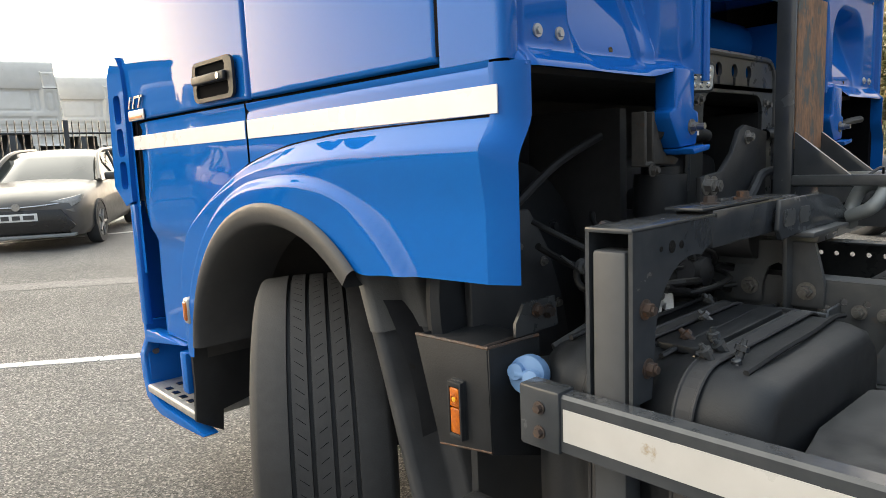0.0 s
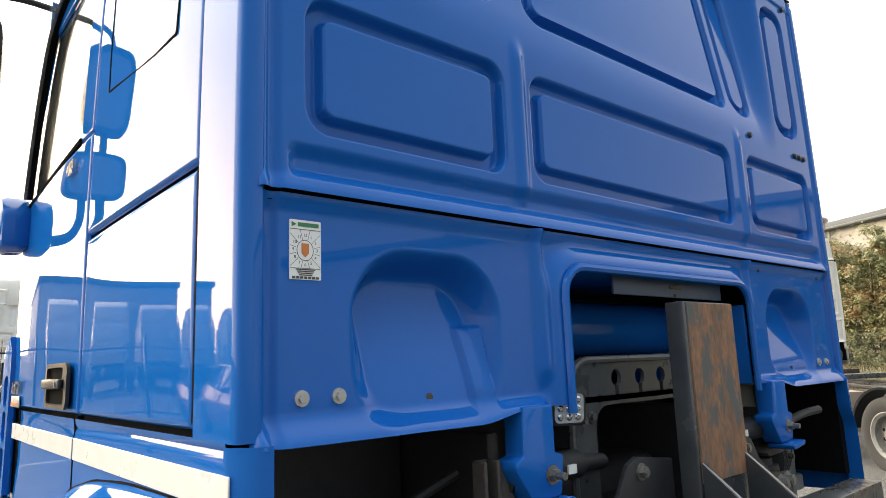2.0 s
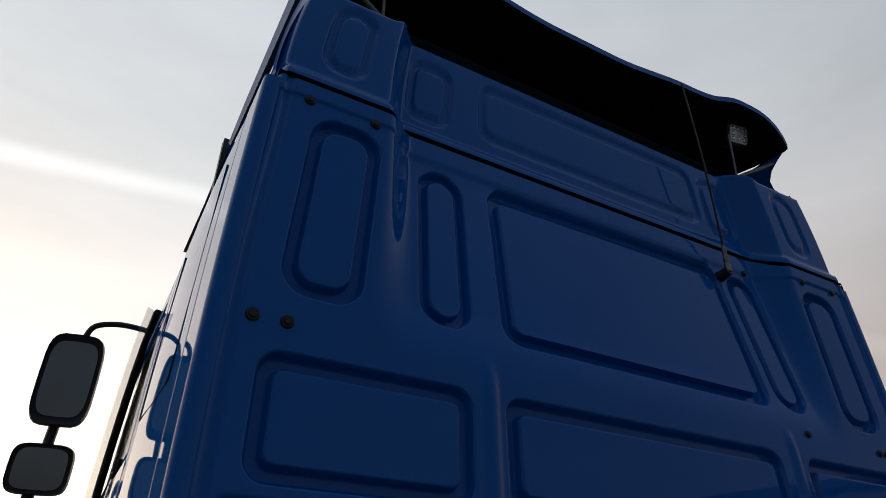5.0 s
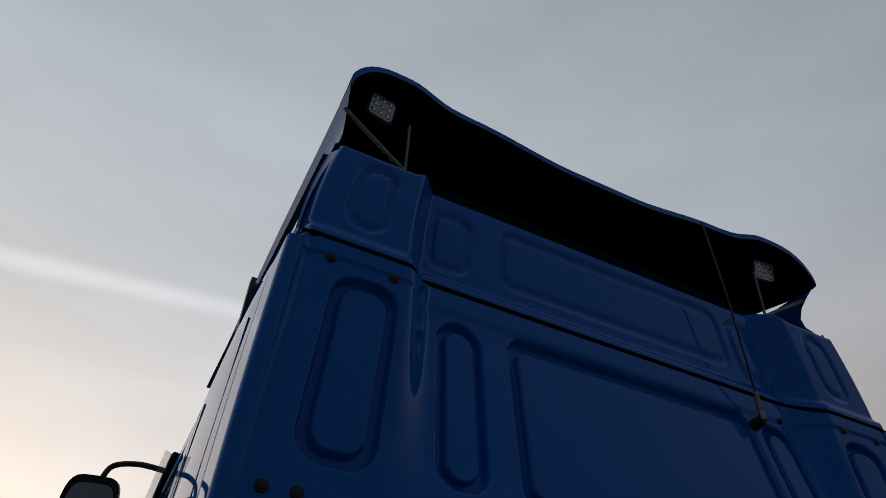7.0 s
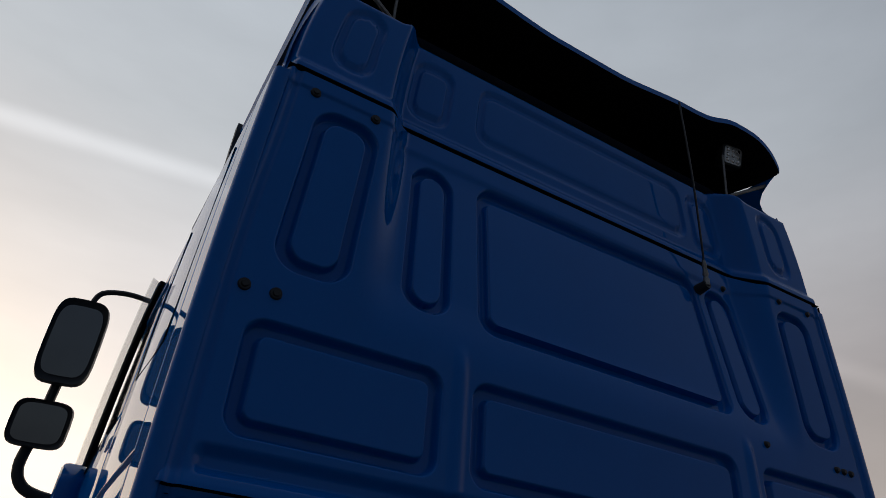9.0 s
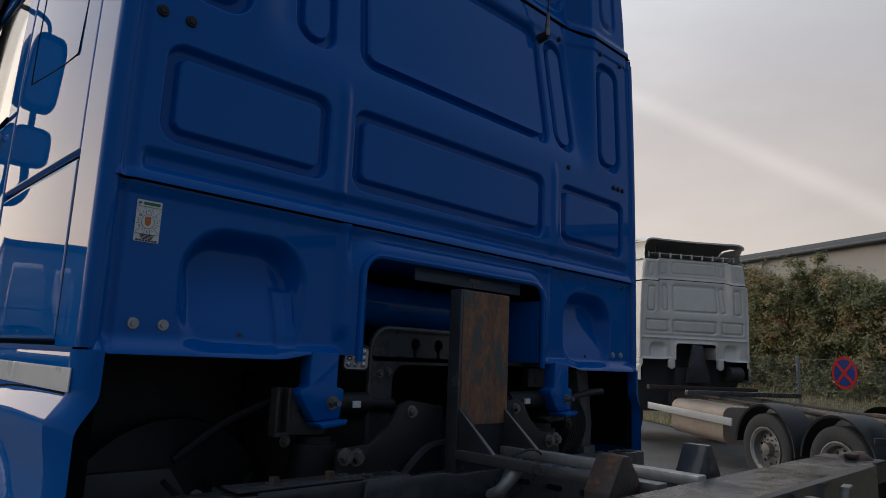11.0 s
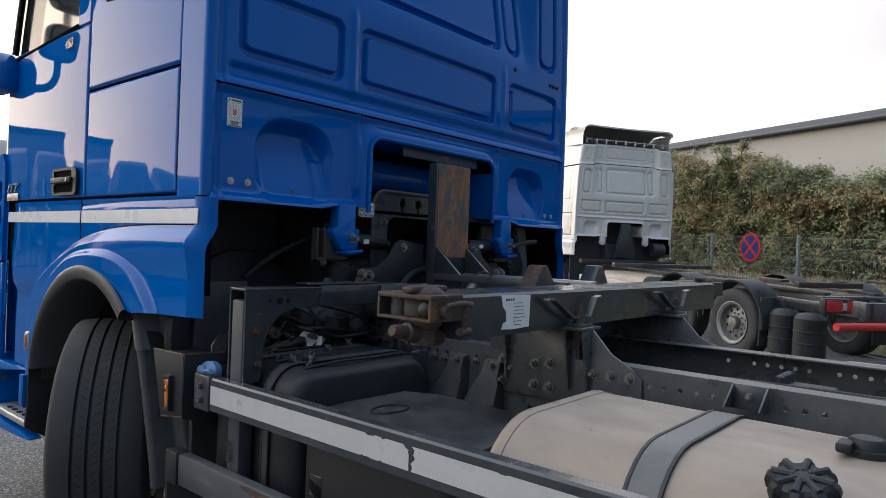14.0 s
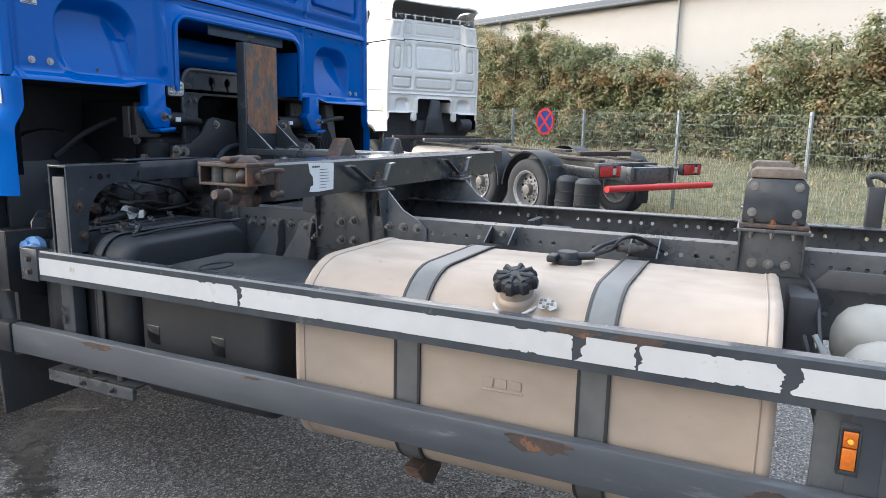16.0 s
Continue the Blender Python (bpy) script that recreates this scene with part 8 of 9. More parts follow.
def no_stopping_sign():
    px, py = fence_pt(12.0, -0.07)
    sg = thing("no_stopping_sign", "round red and blue no-stopping sign on the fence", "road sign", at=pose(px, py, ground_z(px, py), 0, 0, -33))
    R, zc = 0.305, 1.62
    bm = B()
    prism(bm, circle(0, zc, R, 40), "x", -0.012, -0.006)
    part("sign_plate", bm, M_SIGNBLUE, sg, "blue round plate")
    bm = B()
    plate(bm, circle(0, zc, R, 40), [circle(0, zc, R - 0.055, 36)], "x", -0.016, -0.012)
    part("red_ring", bm, M_SIGNRED, sg)
    for t in (45, -45):
        bm = B()
        c, s_ = math.cos(radians(t)), math.sin(radians(t))
        L, w = R - 0.04, 0.03
        pts = [(-L * c - w * -s_, -L * s_ - w * c), (L * c - w * -s_, L * s_ - w * c), (L * c + w * -s_, L * s_ + w * c), (-L * c + w * -s_, -L * s_ + w * c)]
        prism(bm, [(a, zc + b) for a, b in pts], "x", -0.0165 - (0.002 if t > 0 else 0), -0.012)
        part("red_bar", bm, M_SIGNRED, sg)
    bm = B()
    for z in (zc - 0.15, zc + 0.15):
        box(bm, -0.006, 0.07, -0.25, 0.25, z - 0.015, z + 0.015, 0)
    part("sign_clamp", bm, M_GALV, sg)
    return sg


def bank_z(s, o):
    """The verge climbs behind the fence."""
    x, y = fence_pt(s, o)
    return ground_z(x, y) + 0.02 + 0.9 * sstep(0.2, 5.5, o)


def verge_and_shrubs():
    # rough grass from the fence outwards
    bm = B()
    grid(bm, span(-30, 60, 3), [-0.8, 0.0, 1.0, 2.0, 3.0, 4.0, 5, 6.0, 9, 14], lambda s, o: Vector((*fence_pt(s, o), bank_z(s, o))))
    setting("grass_verge", bm, M_SOIL, "rough yellow-green grass verge", "ground")
    rnd = random.Random(21)
    bm = B()
    for i in range(26000):
        s, o = rnd.uniform(-6, 26), rnd.uniform(-0.8, 6.5) if rnd.random() < 0.85 else rnd.uniform(-0.8, 0.3)
        x, y = fence_pt(s, o)
        z = bank_z(s, o)
        h = rnd.uniform(0.05, 0.2) * (1.6 if rnd.random() < 0.07 else 1)
        a = rnd.uniform(0, 6.28)
        dx, dy = math.cos(a) * 0.012, math.sin(a) * 0.012
        lx, ly = rnd.uniform(-0.07, 0.07), rnd.uniform(-0.07, 0.07)
        bm.faces.new((bm.verts.new((x - dx, y - dy, z)), bm.verts.new((x + dx, y + dy, z)), bm.verts.new((x + lx, y + ly, z + h))))
    tagged(new("verge_grass", finish(bm, "verge_grass", M_GRASS, 180)), "tufts of rough yellowish grass", "grass", kind="stuff")


def shrub(seed, s, o, wid, dep, h, leaves, lean=0.0):
    """One shrub of the row: bent stems and a loose crown of small leaves with gaps."""
    rnd = random.Random(seed)
    x, y = fence_pt(s, o)
    sh = thing("shrub", "wild shrub with dull green and yellowing leaves", "shrub", "shrubs behind the fence", at=pose(x, y, bank_z(s, o) - 0.05, 0, 0, -33))
    bm = B()
    tips = []
    for k in range(11):
        a = rnd.uniform(0, 6.28)
        rx, ry = math.cos(a) * wid * rnd.uniform(0.1, 0.5), math.sin(a) * dep * rnd.uniform(0.1, 0.5)
        hh = h * rnd.uniform(0.65, 1.02)
        tip = Vector((ry, rx, hh))
        pipe(bm, [(ry * 0.1, rx * 0.1, 0), (ry * 0.45, rx * 0.4, hh * 0.45), tip], 0.018, 5, 4)
        tips.append(tip)
        for m in range(4):
            f = rnd.uniform(0.4, 0.95)
            base = Vector((ry * f, rx * f, hh * f))
            t2 = base + Vector((rnd.uniform(-0.5, 0.5) * dep * 0.5, rnd.uniform(-0.5, 0.5) * wid * 0.5, rnd.uniform(0.1, 0.5)))
            pipe(bm, [base, (base + t2) / 2 + Vector((0, 0, 0.05)), t2], 0.008, 4, 2)
            tips.append(t2)
    tagged(part("twig_rest", bm, M_TWIG, sh), kind="stuff")
    bm = B()
    clumps = []
    for k in range(230):
        if k < len(tips):
            c = tips[k]
        else:
            u, v, w = rnd.uniform(-0.62, 0.62), rnd.uniform(-0.42, 0.42), rnd.random() ** 1.15
            c = Vector((v * dep * (1 - 0.35 * w), u * wid * (1.05 - 0.35 * w), 0.05 + w * h * (0.93 + 0.1 * math.sin(3 * u + seed))))
        clumps.append((c, rnd.uniform(0.14, 0.36)))
    for i in range(leaves):
        c, r = clumps[rnd.randrange(len(clumps))]
        p = c + Vector((rnd.gauss(0, 1), rnd.gauss(0, 1), rnd.gauss(0, 0.8))) * r * 0.55
        if p.z < 0.02:
            continue
        face = (p - c).normalized() * 0.8 + Vector((rnd.gauss(0, 0.45), rnd.gauss(0, 0.45), 0.7 + rnd.gauss(0, 0.4)))
        e1, e2 = ring_basis(face)
        t = rnd.uniform(0, 6.28)
        d, u = e1 * math.cos(t) + e2 * math.sin(t), e2 * math.cos(t) - e1 * math.sin(t)
        L, W = rnd.uniform(0.035, 0.075), rnd.uniform(0.02, 0.036)
        bm.faces.new([bm.verts.new(p - d * L), bm.verts.new(p + u * W), bm.verts.new(p + d * L), bm.verts.new(p - u * W)])
    tagged(part("foliage", bm, M_LEAF, sh, angle=180), kind="stuff")
    return sh


def warehouse():
    ah, rt = heading(23)
    p0 = Vector((30.6, 6.3, 0))
    wh = tagged(thing("warehouse", "long cream metal-clad warehouse with dark eaves", "building", at=pose(p0.x, p0.y, ground_z(p0.x, p0.y), 0, 0, -23)), "")
    H, L0, L1 = 7.23, -42.0, 34.0
    bm = B()
    box(bm, 0.06, 25, L0, L1, -0.5, H, 0)
    part("wall", bm, M_PANELWALL, wh)
    me = None
    y = L0
    k = 0
    while y < L1 - 0.1:
        if me is None:
            bm = B()
            box(bm, -0.02, 0.05, 0.0, 1.05, -0.3, H - 0.25, 0.0012, 1)
            me = finish(bm, "cladding_panel", M_PANELWALL)
        ob = new("cladding_panel", me)
        ob.parent = wh
        ob.matrix_local = pose(0, y, 0)
        y += 1.05
    bm = B()
    prism(bm, [(-0.25, H - 0.28), (-0.25, H - 0.1), (-0.1, H + 0.14), (0.4, H + 0.22), (0.4, H - 0.28)], "y", L0 - 0.2, L1 + 0.2, 0.0)
    cyl(bm, (-0.3, L0 - 0.2, H - 0.22), (-0.3, L1 + 0.2, H - 0.22), 0.09, seg=12)
    part("eave", bm, M_ROOFEDGE, wh, "anthracite eaves and gutter")
    for yy in (-26.45, -16.15, -5.85, 4.45, 14.75, 25.05):
        bm = B()
        cyl(bm, (-0.15, yy, H - 0.3), (-0.15, yy, 0), 0.06, seg=12)
        part("downpipe", bm, M_GALV, wh, "grey downpipe")
    return wh


def white_truck():
    a = 32.5
    x, y = 11.6, 4.5
    tr = thing("white_truck", "white tractor cab on a bare chassis, parked by the fence", "truck", "trucks", at=pose(x, y, ground_z(x, y), 0, 0, -a) @ pose(0, 0, 0, 1.9))
    P = M_WHITEPAINT
    cab_rear(tr, P, 0.02)
    cab_sides(tr, P, False)
    cab_roof(tr, P, 0.15)
    cab_front(tr, P)
    cab_mirrors(tr, P)
    under_cab_far(tr, P)
    yellow_sticker(tr)
    roof_ladder(tr, P)
    # the cab rides high on its springs
    for ob in tr.children:
        ob.location.z += 0.13
    bm = B()
    for s in (-1, 1):
        box(bm, s * 0.4 - 0.04, s * 0.4 + 0.04, -5.9, 1.5, 0.76, 1.03, 0.006)
    for yy in (-1.2, -2.5, -4.2, -5.8):
        box(bm, -0.4, 0.4, yy - 0.06, yy + 0.06, 0.8, 1.0, 0.006)
    part("chassis", bm, M_FRAME, tr, "dark bare chassis frame")
    for yy, half in ((-0.25, 1.2), (-1.5, 1.15), (-5.5, 0.6)):
        bm = B()
        box(bm, -half, half, yy - 0.05, yy + 0.05, 1.1, 1.18, 0.006)
        part("swap_beam", bm, M_RUST if yy < -3 or yy > -0.5 else M_FRAME, tr, "cross beam for swap bodies, partly rusty")
    for s in (-1, 1):
        bm = B()
        box(bm, s * 0.45 - 0.06, s * 0.45 + 0.06, -5.9, 0.0, 1.03, 1.07, 0.006)
        part("subframe_rail", bm, M_CAST, tr)
        bm = B()
        box(bm, s * 1.0 - 0.07, s * 1.0 + 0.07, -5.7, -5.3, 1.18, 1.22, 0.006)
        part("support_pad", bm, M_RUST, tr, "rusty support pad")
    for s in (-1, 1):
        wheel(tr, s * 1.04, 0.97, 0.51, s, 0)
        for yy in (-3.61, -4.96):
            wheel(tr, s * 1.06, yy, 0.51, s, 0, out_rim=False, wide=0.34 if yy < -4.5 else 0.34)
            bm = B()
            ring = []
            for k in range(19):
                t = radians(5 + k * 10 - 3)
                ring.append([Vector((s * xx, yy + math.cos(t) * rr, 0.52 + math.sin(t) * rr)) for xx, rr in ((1.24, 0.6), (1.25, 0.63), (1.22, 0.645), (0.85, 0.645))])
            for p, q in zip(ring, ring[1:]):
                va, vb = [bm.verts.new(v) for v in p], [bm.verts.new(v) for v in q]
                for j in range(3):
                    bm.faces.new((va[j], va[j + 1], vb[j + 1], vb[j]))
            bmesh.ops.remove_doubles(bm, verts=bm.verts[:], dist=0.0005)
            bmesh.ops.recalc_face_normals(bm, faces=bm.faces[:])
            part("mudguard", bm, M_BLACK, tr, "black plastic mudguard", angle=50)
        bm = B()
        box(bm, min(s * 0.9, s * 1.2), max(s * 0.9, s * 1.2), -5.5, -5.47, 0.25, 0.95, 0.01)
        part("mud_flap", bm, M_RUBBER, tr)
    # beige tank, white side board, pair of black air tanks, rear lights and bumper
    bm = B()
    prism(bm, rrect(-1.2, -0.5, 0.42, 1.0, 0.15), "y", -2.6, -1.1, 0.0)
    part("fuel_tank", bm, M_TANK, tr, "beige fuel tank")
    bm = B()
    box(bm, -1.26, -1.23, -2.9, -0.35, 0.74, 0.86, 0.006)
    part("side_board", bm, M_REFLECT, tr, "white side guard board")
    for yy in (-5.74, -6.17):
        bm = B()
        lathe(bm, (-1.0, yy, 0.16), (0, 0, 1), [(0, 0.06), (0.02, 0.15), (0.07, 0.2), (0.58, 0.2), (0.64, 0.15), (0.66, 0.06)], 28)
        for z in (0.24, 0.4):
            lathe(bm, (-1.0, yy, 0.16 + z), (0, 0, 1), [(0, 0.201), (0.005, 0.207), (0.02, 0.207), (0.025, 0.201)], 28, close=False)
        part("air_tank", bm, M_BLACK, tr, "upright black air tank")
    bm = B()
    for s in (-1, 1):
        box(bm, s * 0.4 - 0.04, s * 0.4 + 0.04, -6.55, -5.9, 0.78, 1.0, 0.006)
    box(bm, -0.5, 0.5, -6.55, -6.45, 0.75, 1.0, 0.01)
    for s in (-1, 1):
        box(bm, s * 0.9 - 0.05, s * 0.9 + 0.05, -6.35, -5.5, 0.92, 0.97, 0.006)
    box(bm, -0.7, 0.7, -6.05, -5.95, 0.98, 1.03, 0.006)
    box(bm, -0.35, -0.1, -6.35, -5.95, 0.6, 0.95, 0.03)
    box(bm, 0.1, 0.35, -6.35, -5.9, 0.62, 0.9, 0.03)
    part("rear_frame", bm, M_FRAME, tr)
    bm = B()
    cyl(bm, (-1.2, -6.75, 0.72), (1.2, -6.75, 0.72), 0.05, seg=16)
    part("under_ride_bar", bm, M_SIGNRED, tr, "red and white under-ride bar")
    for s in (-1, 1):
        bm = B()
        box(bm, s * 0.95 - 0.23, s * 0.95 + 0.23, -6.55, -6.45, 0.86, 1.05, 0.015)
        lp = part("tail_lamp", bm, M_BLACK, tr, "red tail lamp cluster")
        bm = B()
        box(bm, s * 0.95 - 0.21, s * 0.95 + 0.05, -6.562, -6.55, 0.88, 1.03, 0.004)
        box(bm, s * 0.95 + 0.12, s * 0.95 + 0.21, -6.562, -6.55, 0.88, 1.03, 0.004)
        part("red_lens", bm, M_RED, lp)
        bm = B()
        box(bm, s * 0.95 + 0.05, s * 0.95 + 0.12, -6.562, -6.55, 0.9, 1.0, 0.004)
        part("clear_lens", bm, M_LEDLENS, lp)
    return tr


def yellow_sticker(tr):
    bm = B()
    box(bm, -1.2475, -1.2435, 0.2, 0.3, 1.6, 1.74, 0)
    st = part("warning_sticker", bm, M_AMBER, tr, "small yellow warning sticker")


def roof_ladder(tr, paint):
    # slatted frame under the open roof deflector
    bm = B()
    box(bm, -1.0, 1.0, 0.13, 0.16, 3.7, 3.715, 0)
    for k in range(9):
        box(bm, -1.0 + k * 0.245, -0.965 + k * 0.245, 0.125, 0.155, 3.62, 3.73, 0)
    part("slatted_frame", bm, paint, tr, "white slatted frame under the roof deflector")


def under_cab_far(tr, paint):
    bm = B()
    box(bm, -1.15, 1.15, 0.3, 0.35, 0.5, 1.56, 0)
    box(bm, -0.4, 0.4, 0.1, 1.5, 0.6, 1.4, 0.04)
    lathe(bm, (0.75, 0.05, 1.3), (1, 0, 0), [(0, 0.15), (0.3, 0.15)], 24)
    part("engine", bm, M_DARK, tr, "dark engine under the cab")
    for s in (-1, 1):
        bm = B()
        prism(bm, [(s * 0.55 - 0.06, 1.58), (s * 0.55 + 0.06, 1.58), (s * 0.55 + 0.07, 1.4), (s * 0.55, 1.36), (s * 0.55 - 0.07, 1.4)], "y", -0.04, 0.03, 0.006)
        part("cab_lug", bm, paint, tr)
    bm = B()
    prism(bm, [(-0.1, 1.85), (0.1, 1.85), (0.26, 1.1), (-0.26, 1.1)], "y", -0.1, 0.0, 0.01)
    part("headboard_post", bm, M_FRAME2, tr)


# ---- car park beyond the front of the truck ----
def parked_car(x, y, rz, paint, label, seed=0):
    car = thing("car", label, "car", "parked cars", at=pose(x, y, ground_z(x, y), 1.7, 0, rz))
    # body: sections across, front at -y
    L, W = 4.3, 0.895
    prof = [  # y, half width, sill, belt height
        (-2.15, 0.62, 0.42, 0.6), (-2.12, 0.74, 0.24, 0.68), (-2.0, 0.83, 0.2, 0.76), (-1.7, 0.875, 0.2, 0.84), (-1.2, 0.89, 0.2, 0.9), (-0.75, 0.895, 0.2, 0.95), (0.2, 0.895, 0.2, 0.97), (1.2, 0.89, 0.2, 1.0), (1.8, 0.87, 0.22, 1.02), (2.05, 0.82, 0.3, 0.98), (2.15, 0.7, 0.4, 0.85)]
    bm = B()
    rings = []
    for yy, w, s0, b in prof:
        sec = [(-w * 0.9, s0), (-w, s0 + 0.12), (-w * 1.0, (s0 + b) / 2 + 0.08), (-w * 0.97, b - 0.08), (-w * 0.9, b), (-w * 0.5, b + 0.035), (0, b + 0.05), (w * 0.5, b + 0.035), (w * 0.9, b), (w * 0.97, b - 0.08), (w, (s0 + b) / 2 + 0.08), (w, s0 + 0.12), (w * 0.9, s0)]
        rings.append([bm.verts.new((p, yy, q)) for p, q in sec])
    for a, b in zip(rings, rings[1:]):
        for i in range(12):
            bm.faces.new((a[i], a[i + 1], b[i + 1], b[i]))
    bm.faces.new(rings[0]); bm.faces.new(rings[-1][::-1])
    bmesh.ops.recalc_face_normals(bm, faces=bm.faces[:])
    part("body", bm, paint, car, angle=50)
    bm = B()
    cab = [(-0.95, 0.74, 0.93), (-0.35, 0.66, 1.3), (0.0, 0.63, 1.4), (0.5, 0.62, 1.435), (1.1, 0.61, 1.41), (1.6, 0.6, 1.28), (2.0, 0.66, 1.0)]
    def shell(bm, grow, z_lo):
        rg = []
        for yy, w, h in cab:
            sec = [(-0.84, z_lo), (-w - 0.05, z_lo + (h - z_lo) * 0.6), (-w + grow, h - 0.02), (-w * 0.5, h + grow), (w * 0.5, h + grow), (w - grow, h - 0.02), (w + 0.05, z_lo + (h - z_lo) * 0.6), (0.84, z_lo)]
            rg.append([bm.verts.new((p, yy, q)) for p, q in sec])
        for a, b in zip(rg, rg[1:]):
            for i in range(7):
                bm.faces.new((a[i], a[i + 1], b[i + 1], b[i]))
        bmesh.ops.recalc_face_normals(bm, faces=bm.faces[:])
    shell(bm, 0.0, 0.93)
    part("window_glass", bm, M_WINDOW, car, "reflecting car windows", angle=50)
    bm = B()
    grid(bm, span(-0.62, 0.62, 0.155), span(-0.28, 1.5, 0.2), lambda xx, yy: Vector((xx, yy, 1.445 - 0.045 * (xx / 0.62) ** 2 - 0.16 * sstep(0.2, -0.35, yy) - 0.12 * sstep(0.9, 1.6, yy))))
    part("roof", bm, paint, car, angle=50)
    for s in (-1, 1):
        bm = B()
        pipe(bm, [(s * 0.83, -0.95, 0.94), (s * 0.7, -0.35, 1.29), (s * 0.66, 0.05, 1.4), (s * 0.65, 0.6, 1.43), (s * 0.64, 1.2, 1.4), (s * 0.68, 1.9, 1.05)], 0.035, 6, 4)
        pipe(bm, [(s * 0.7, 0.35, 1.4), (s * 0.86, 0.35, 0.95)], 0.03, 6, 1)
        part("roof_rail", bm, paint, car)
        bm = B()
        box(bm, s * 0.95 - 0.1, s * 0.95 + 0.08, -0.72, -0.6, 0.93, 1.06, 0.04, 3)
        part("door_mirror", bm, paint, car)
        bm = B()
        prism(bm, [(s * 0.3, 0.665), (s * 0.7, 0.63), (s * 0.79, 0.68), (s * 0.835, 0.8), (s * 0.7, 0.765), (s * 0.3, 0.69)], "y", -2.12, -1.92, 0.01)
        part("headlight", bm, M_LEDLENS, car, "slim clear headlight")
        for yy in (-1.35, 1.3):
            bm = B()
            lathe(bm, (s * 0.72, yy, 0.31), (s, 0, 0), [(0, 0.2), (0.0, 0.3), (0.02, 0.315), (0.16, 0.315), (0.18, 0.3), (0.18, 0.21)], 32, close=False)
            w = part("wheel", bm, M_RUBBER, car)
            bm = B()
            lathe(bm, (s * 0.72, yy, 0.31), (s, 0, 0), [(0.17, 0.215), (0.15, 0.19), (0.16, 0.06), (0.17, 0.0)], 20)
            for k in range(5):
                t = 2 * math.pi * k / 5
                pipe(bm, [(s * 0.895, yy, 0.31), (s * 0.9, yy + 0.2 * math.cos(t), 0.31 + 0.2 * math.sin(t))], 0.025, 6, 1)
            part("rim", bm, M_RIM, w)
            bm = B()
            prism(bm, arc(yy, 0.31, 0.37, 0, 180, 14) + arc(yy, 0.31, 0.33, 180, 0, 14), "x", min(s * 0.8, s * 0.902), max(s * 0.8, s * 0.902))
            part("arch_trim", bm, M_BLACK, car)
    bm = B()
    prism(bm, [(-0.62, 0.27), (0.62, 0.27), (0.74, 0.36), (0.56, 0.6), (-0.56, 0.6), (-0.74, 0.36)], "y", -2.175, -2.02, 0.01)
    part("grille", bm, M_GLOSSBLACK, car, "wide black grille")
    bm = B()
    prism(bm, [(-0.7, 0.2), (0.7, 0.2), (0.72, 0.25), (-0.72, 0.25)], "y", -2.17, -1.95, 0.01)
    part("bumper_lip", bm, M_GALV, car)
    bm = B()
    pipe(bm, [(-0.75, -2.06, 0.7), (-0.3, -2.165, 0.66), (0, -2.175, 0.65), (0.3, -2.165, 0.66), (0.75, -2.06, 0.7)], 0.012, 6, 4)
    cyl(bm, (0, -2.17, 0.655), (0, -2.19, 0.655), 0.055, seg=18)
    part("front_badge", bm, M_CHROME, car, "chrome bar with an oval badge")
    bm = B()
    box(bm, -0.26, 0.26, -2.195, -2.18, 0.45, 0.56, 0.004)
    pl = part("number_plate", bm, M_PAPER, car, "white number plate")
    bm = B()
    for a, b in ((-0.2, -0.1), (-0.06, 0.04), (0.08, 0.22)):
        box(bm, a, b, -2.198, -2.194, 0.475, 0.535, 0)
    part("plate_bar", bm, M_INK, pl)
    return car


def bar_fence(p, q, h=1.75):
    p, q = Vector((*p, 0)), Vector((*q, 0))
    f = tagged(thing("bar_fence", "black steel bar fence", "fence"), kind="structure")
    L = (q - p).length
    d = (q - p) / L
    ang = math.degrees(math.atan2(d.y, d.x))
    bm = B()
    cyl(bm, (0, 0, 0), (0, 0, h), 0.012, seg=6)
    lathe(bm, (0, 0, h), (0, 0, 1), [(0, 0.012), (0.06, 0.001)], 6)
    bar = finish(bm, "fence_bar", M_GLOSSBLACK)
    bm = B()
    box(bm, -0.05, 0.05, -0.05, 0.05, 0, h + 0.05, 0.004)
    pst = finish(bm, "fence_post", M_GLOSSBLACK)
    n = int(L / 0.13)
    for i in range(min(n, 290)):
        v = p + d * i * 0.13
        ob = new("fence_post" if i % 20 == 0 else "fence_bar", pst if i % 20 == 0 else bar)
        ob.parent = f
        ob.matrix_local = pose(v.x, v.y, ground_z(v.x, v.y), 0, 0, ang)
    for z in (0.2, h - 0.22):
        bm = B()
        pipe(bm, [(p.x, p.y, ground_z(p.x, p.y) + z), (q.x, q.y, ground_z(q.x, q.y) + z)], 0.022, 6, 1)
        part("fence_rail", bm, M_GLOSSBLACK, f)
    return f


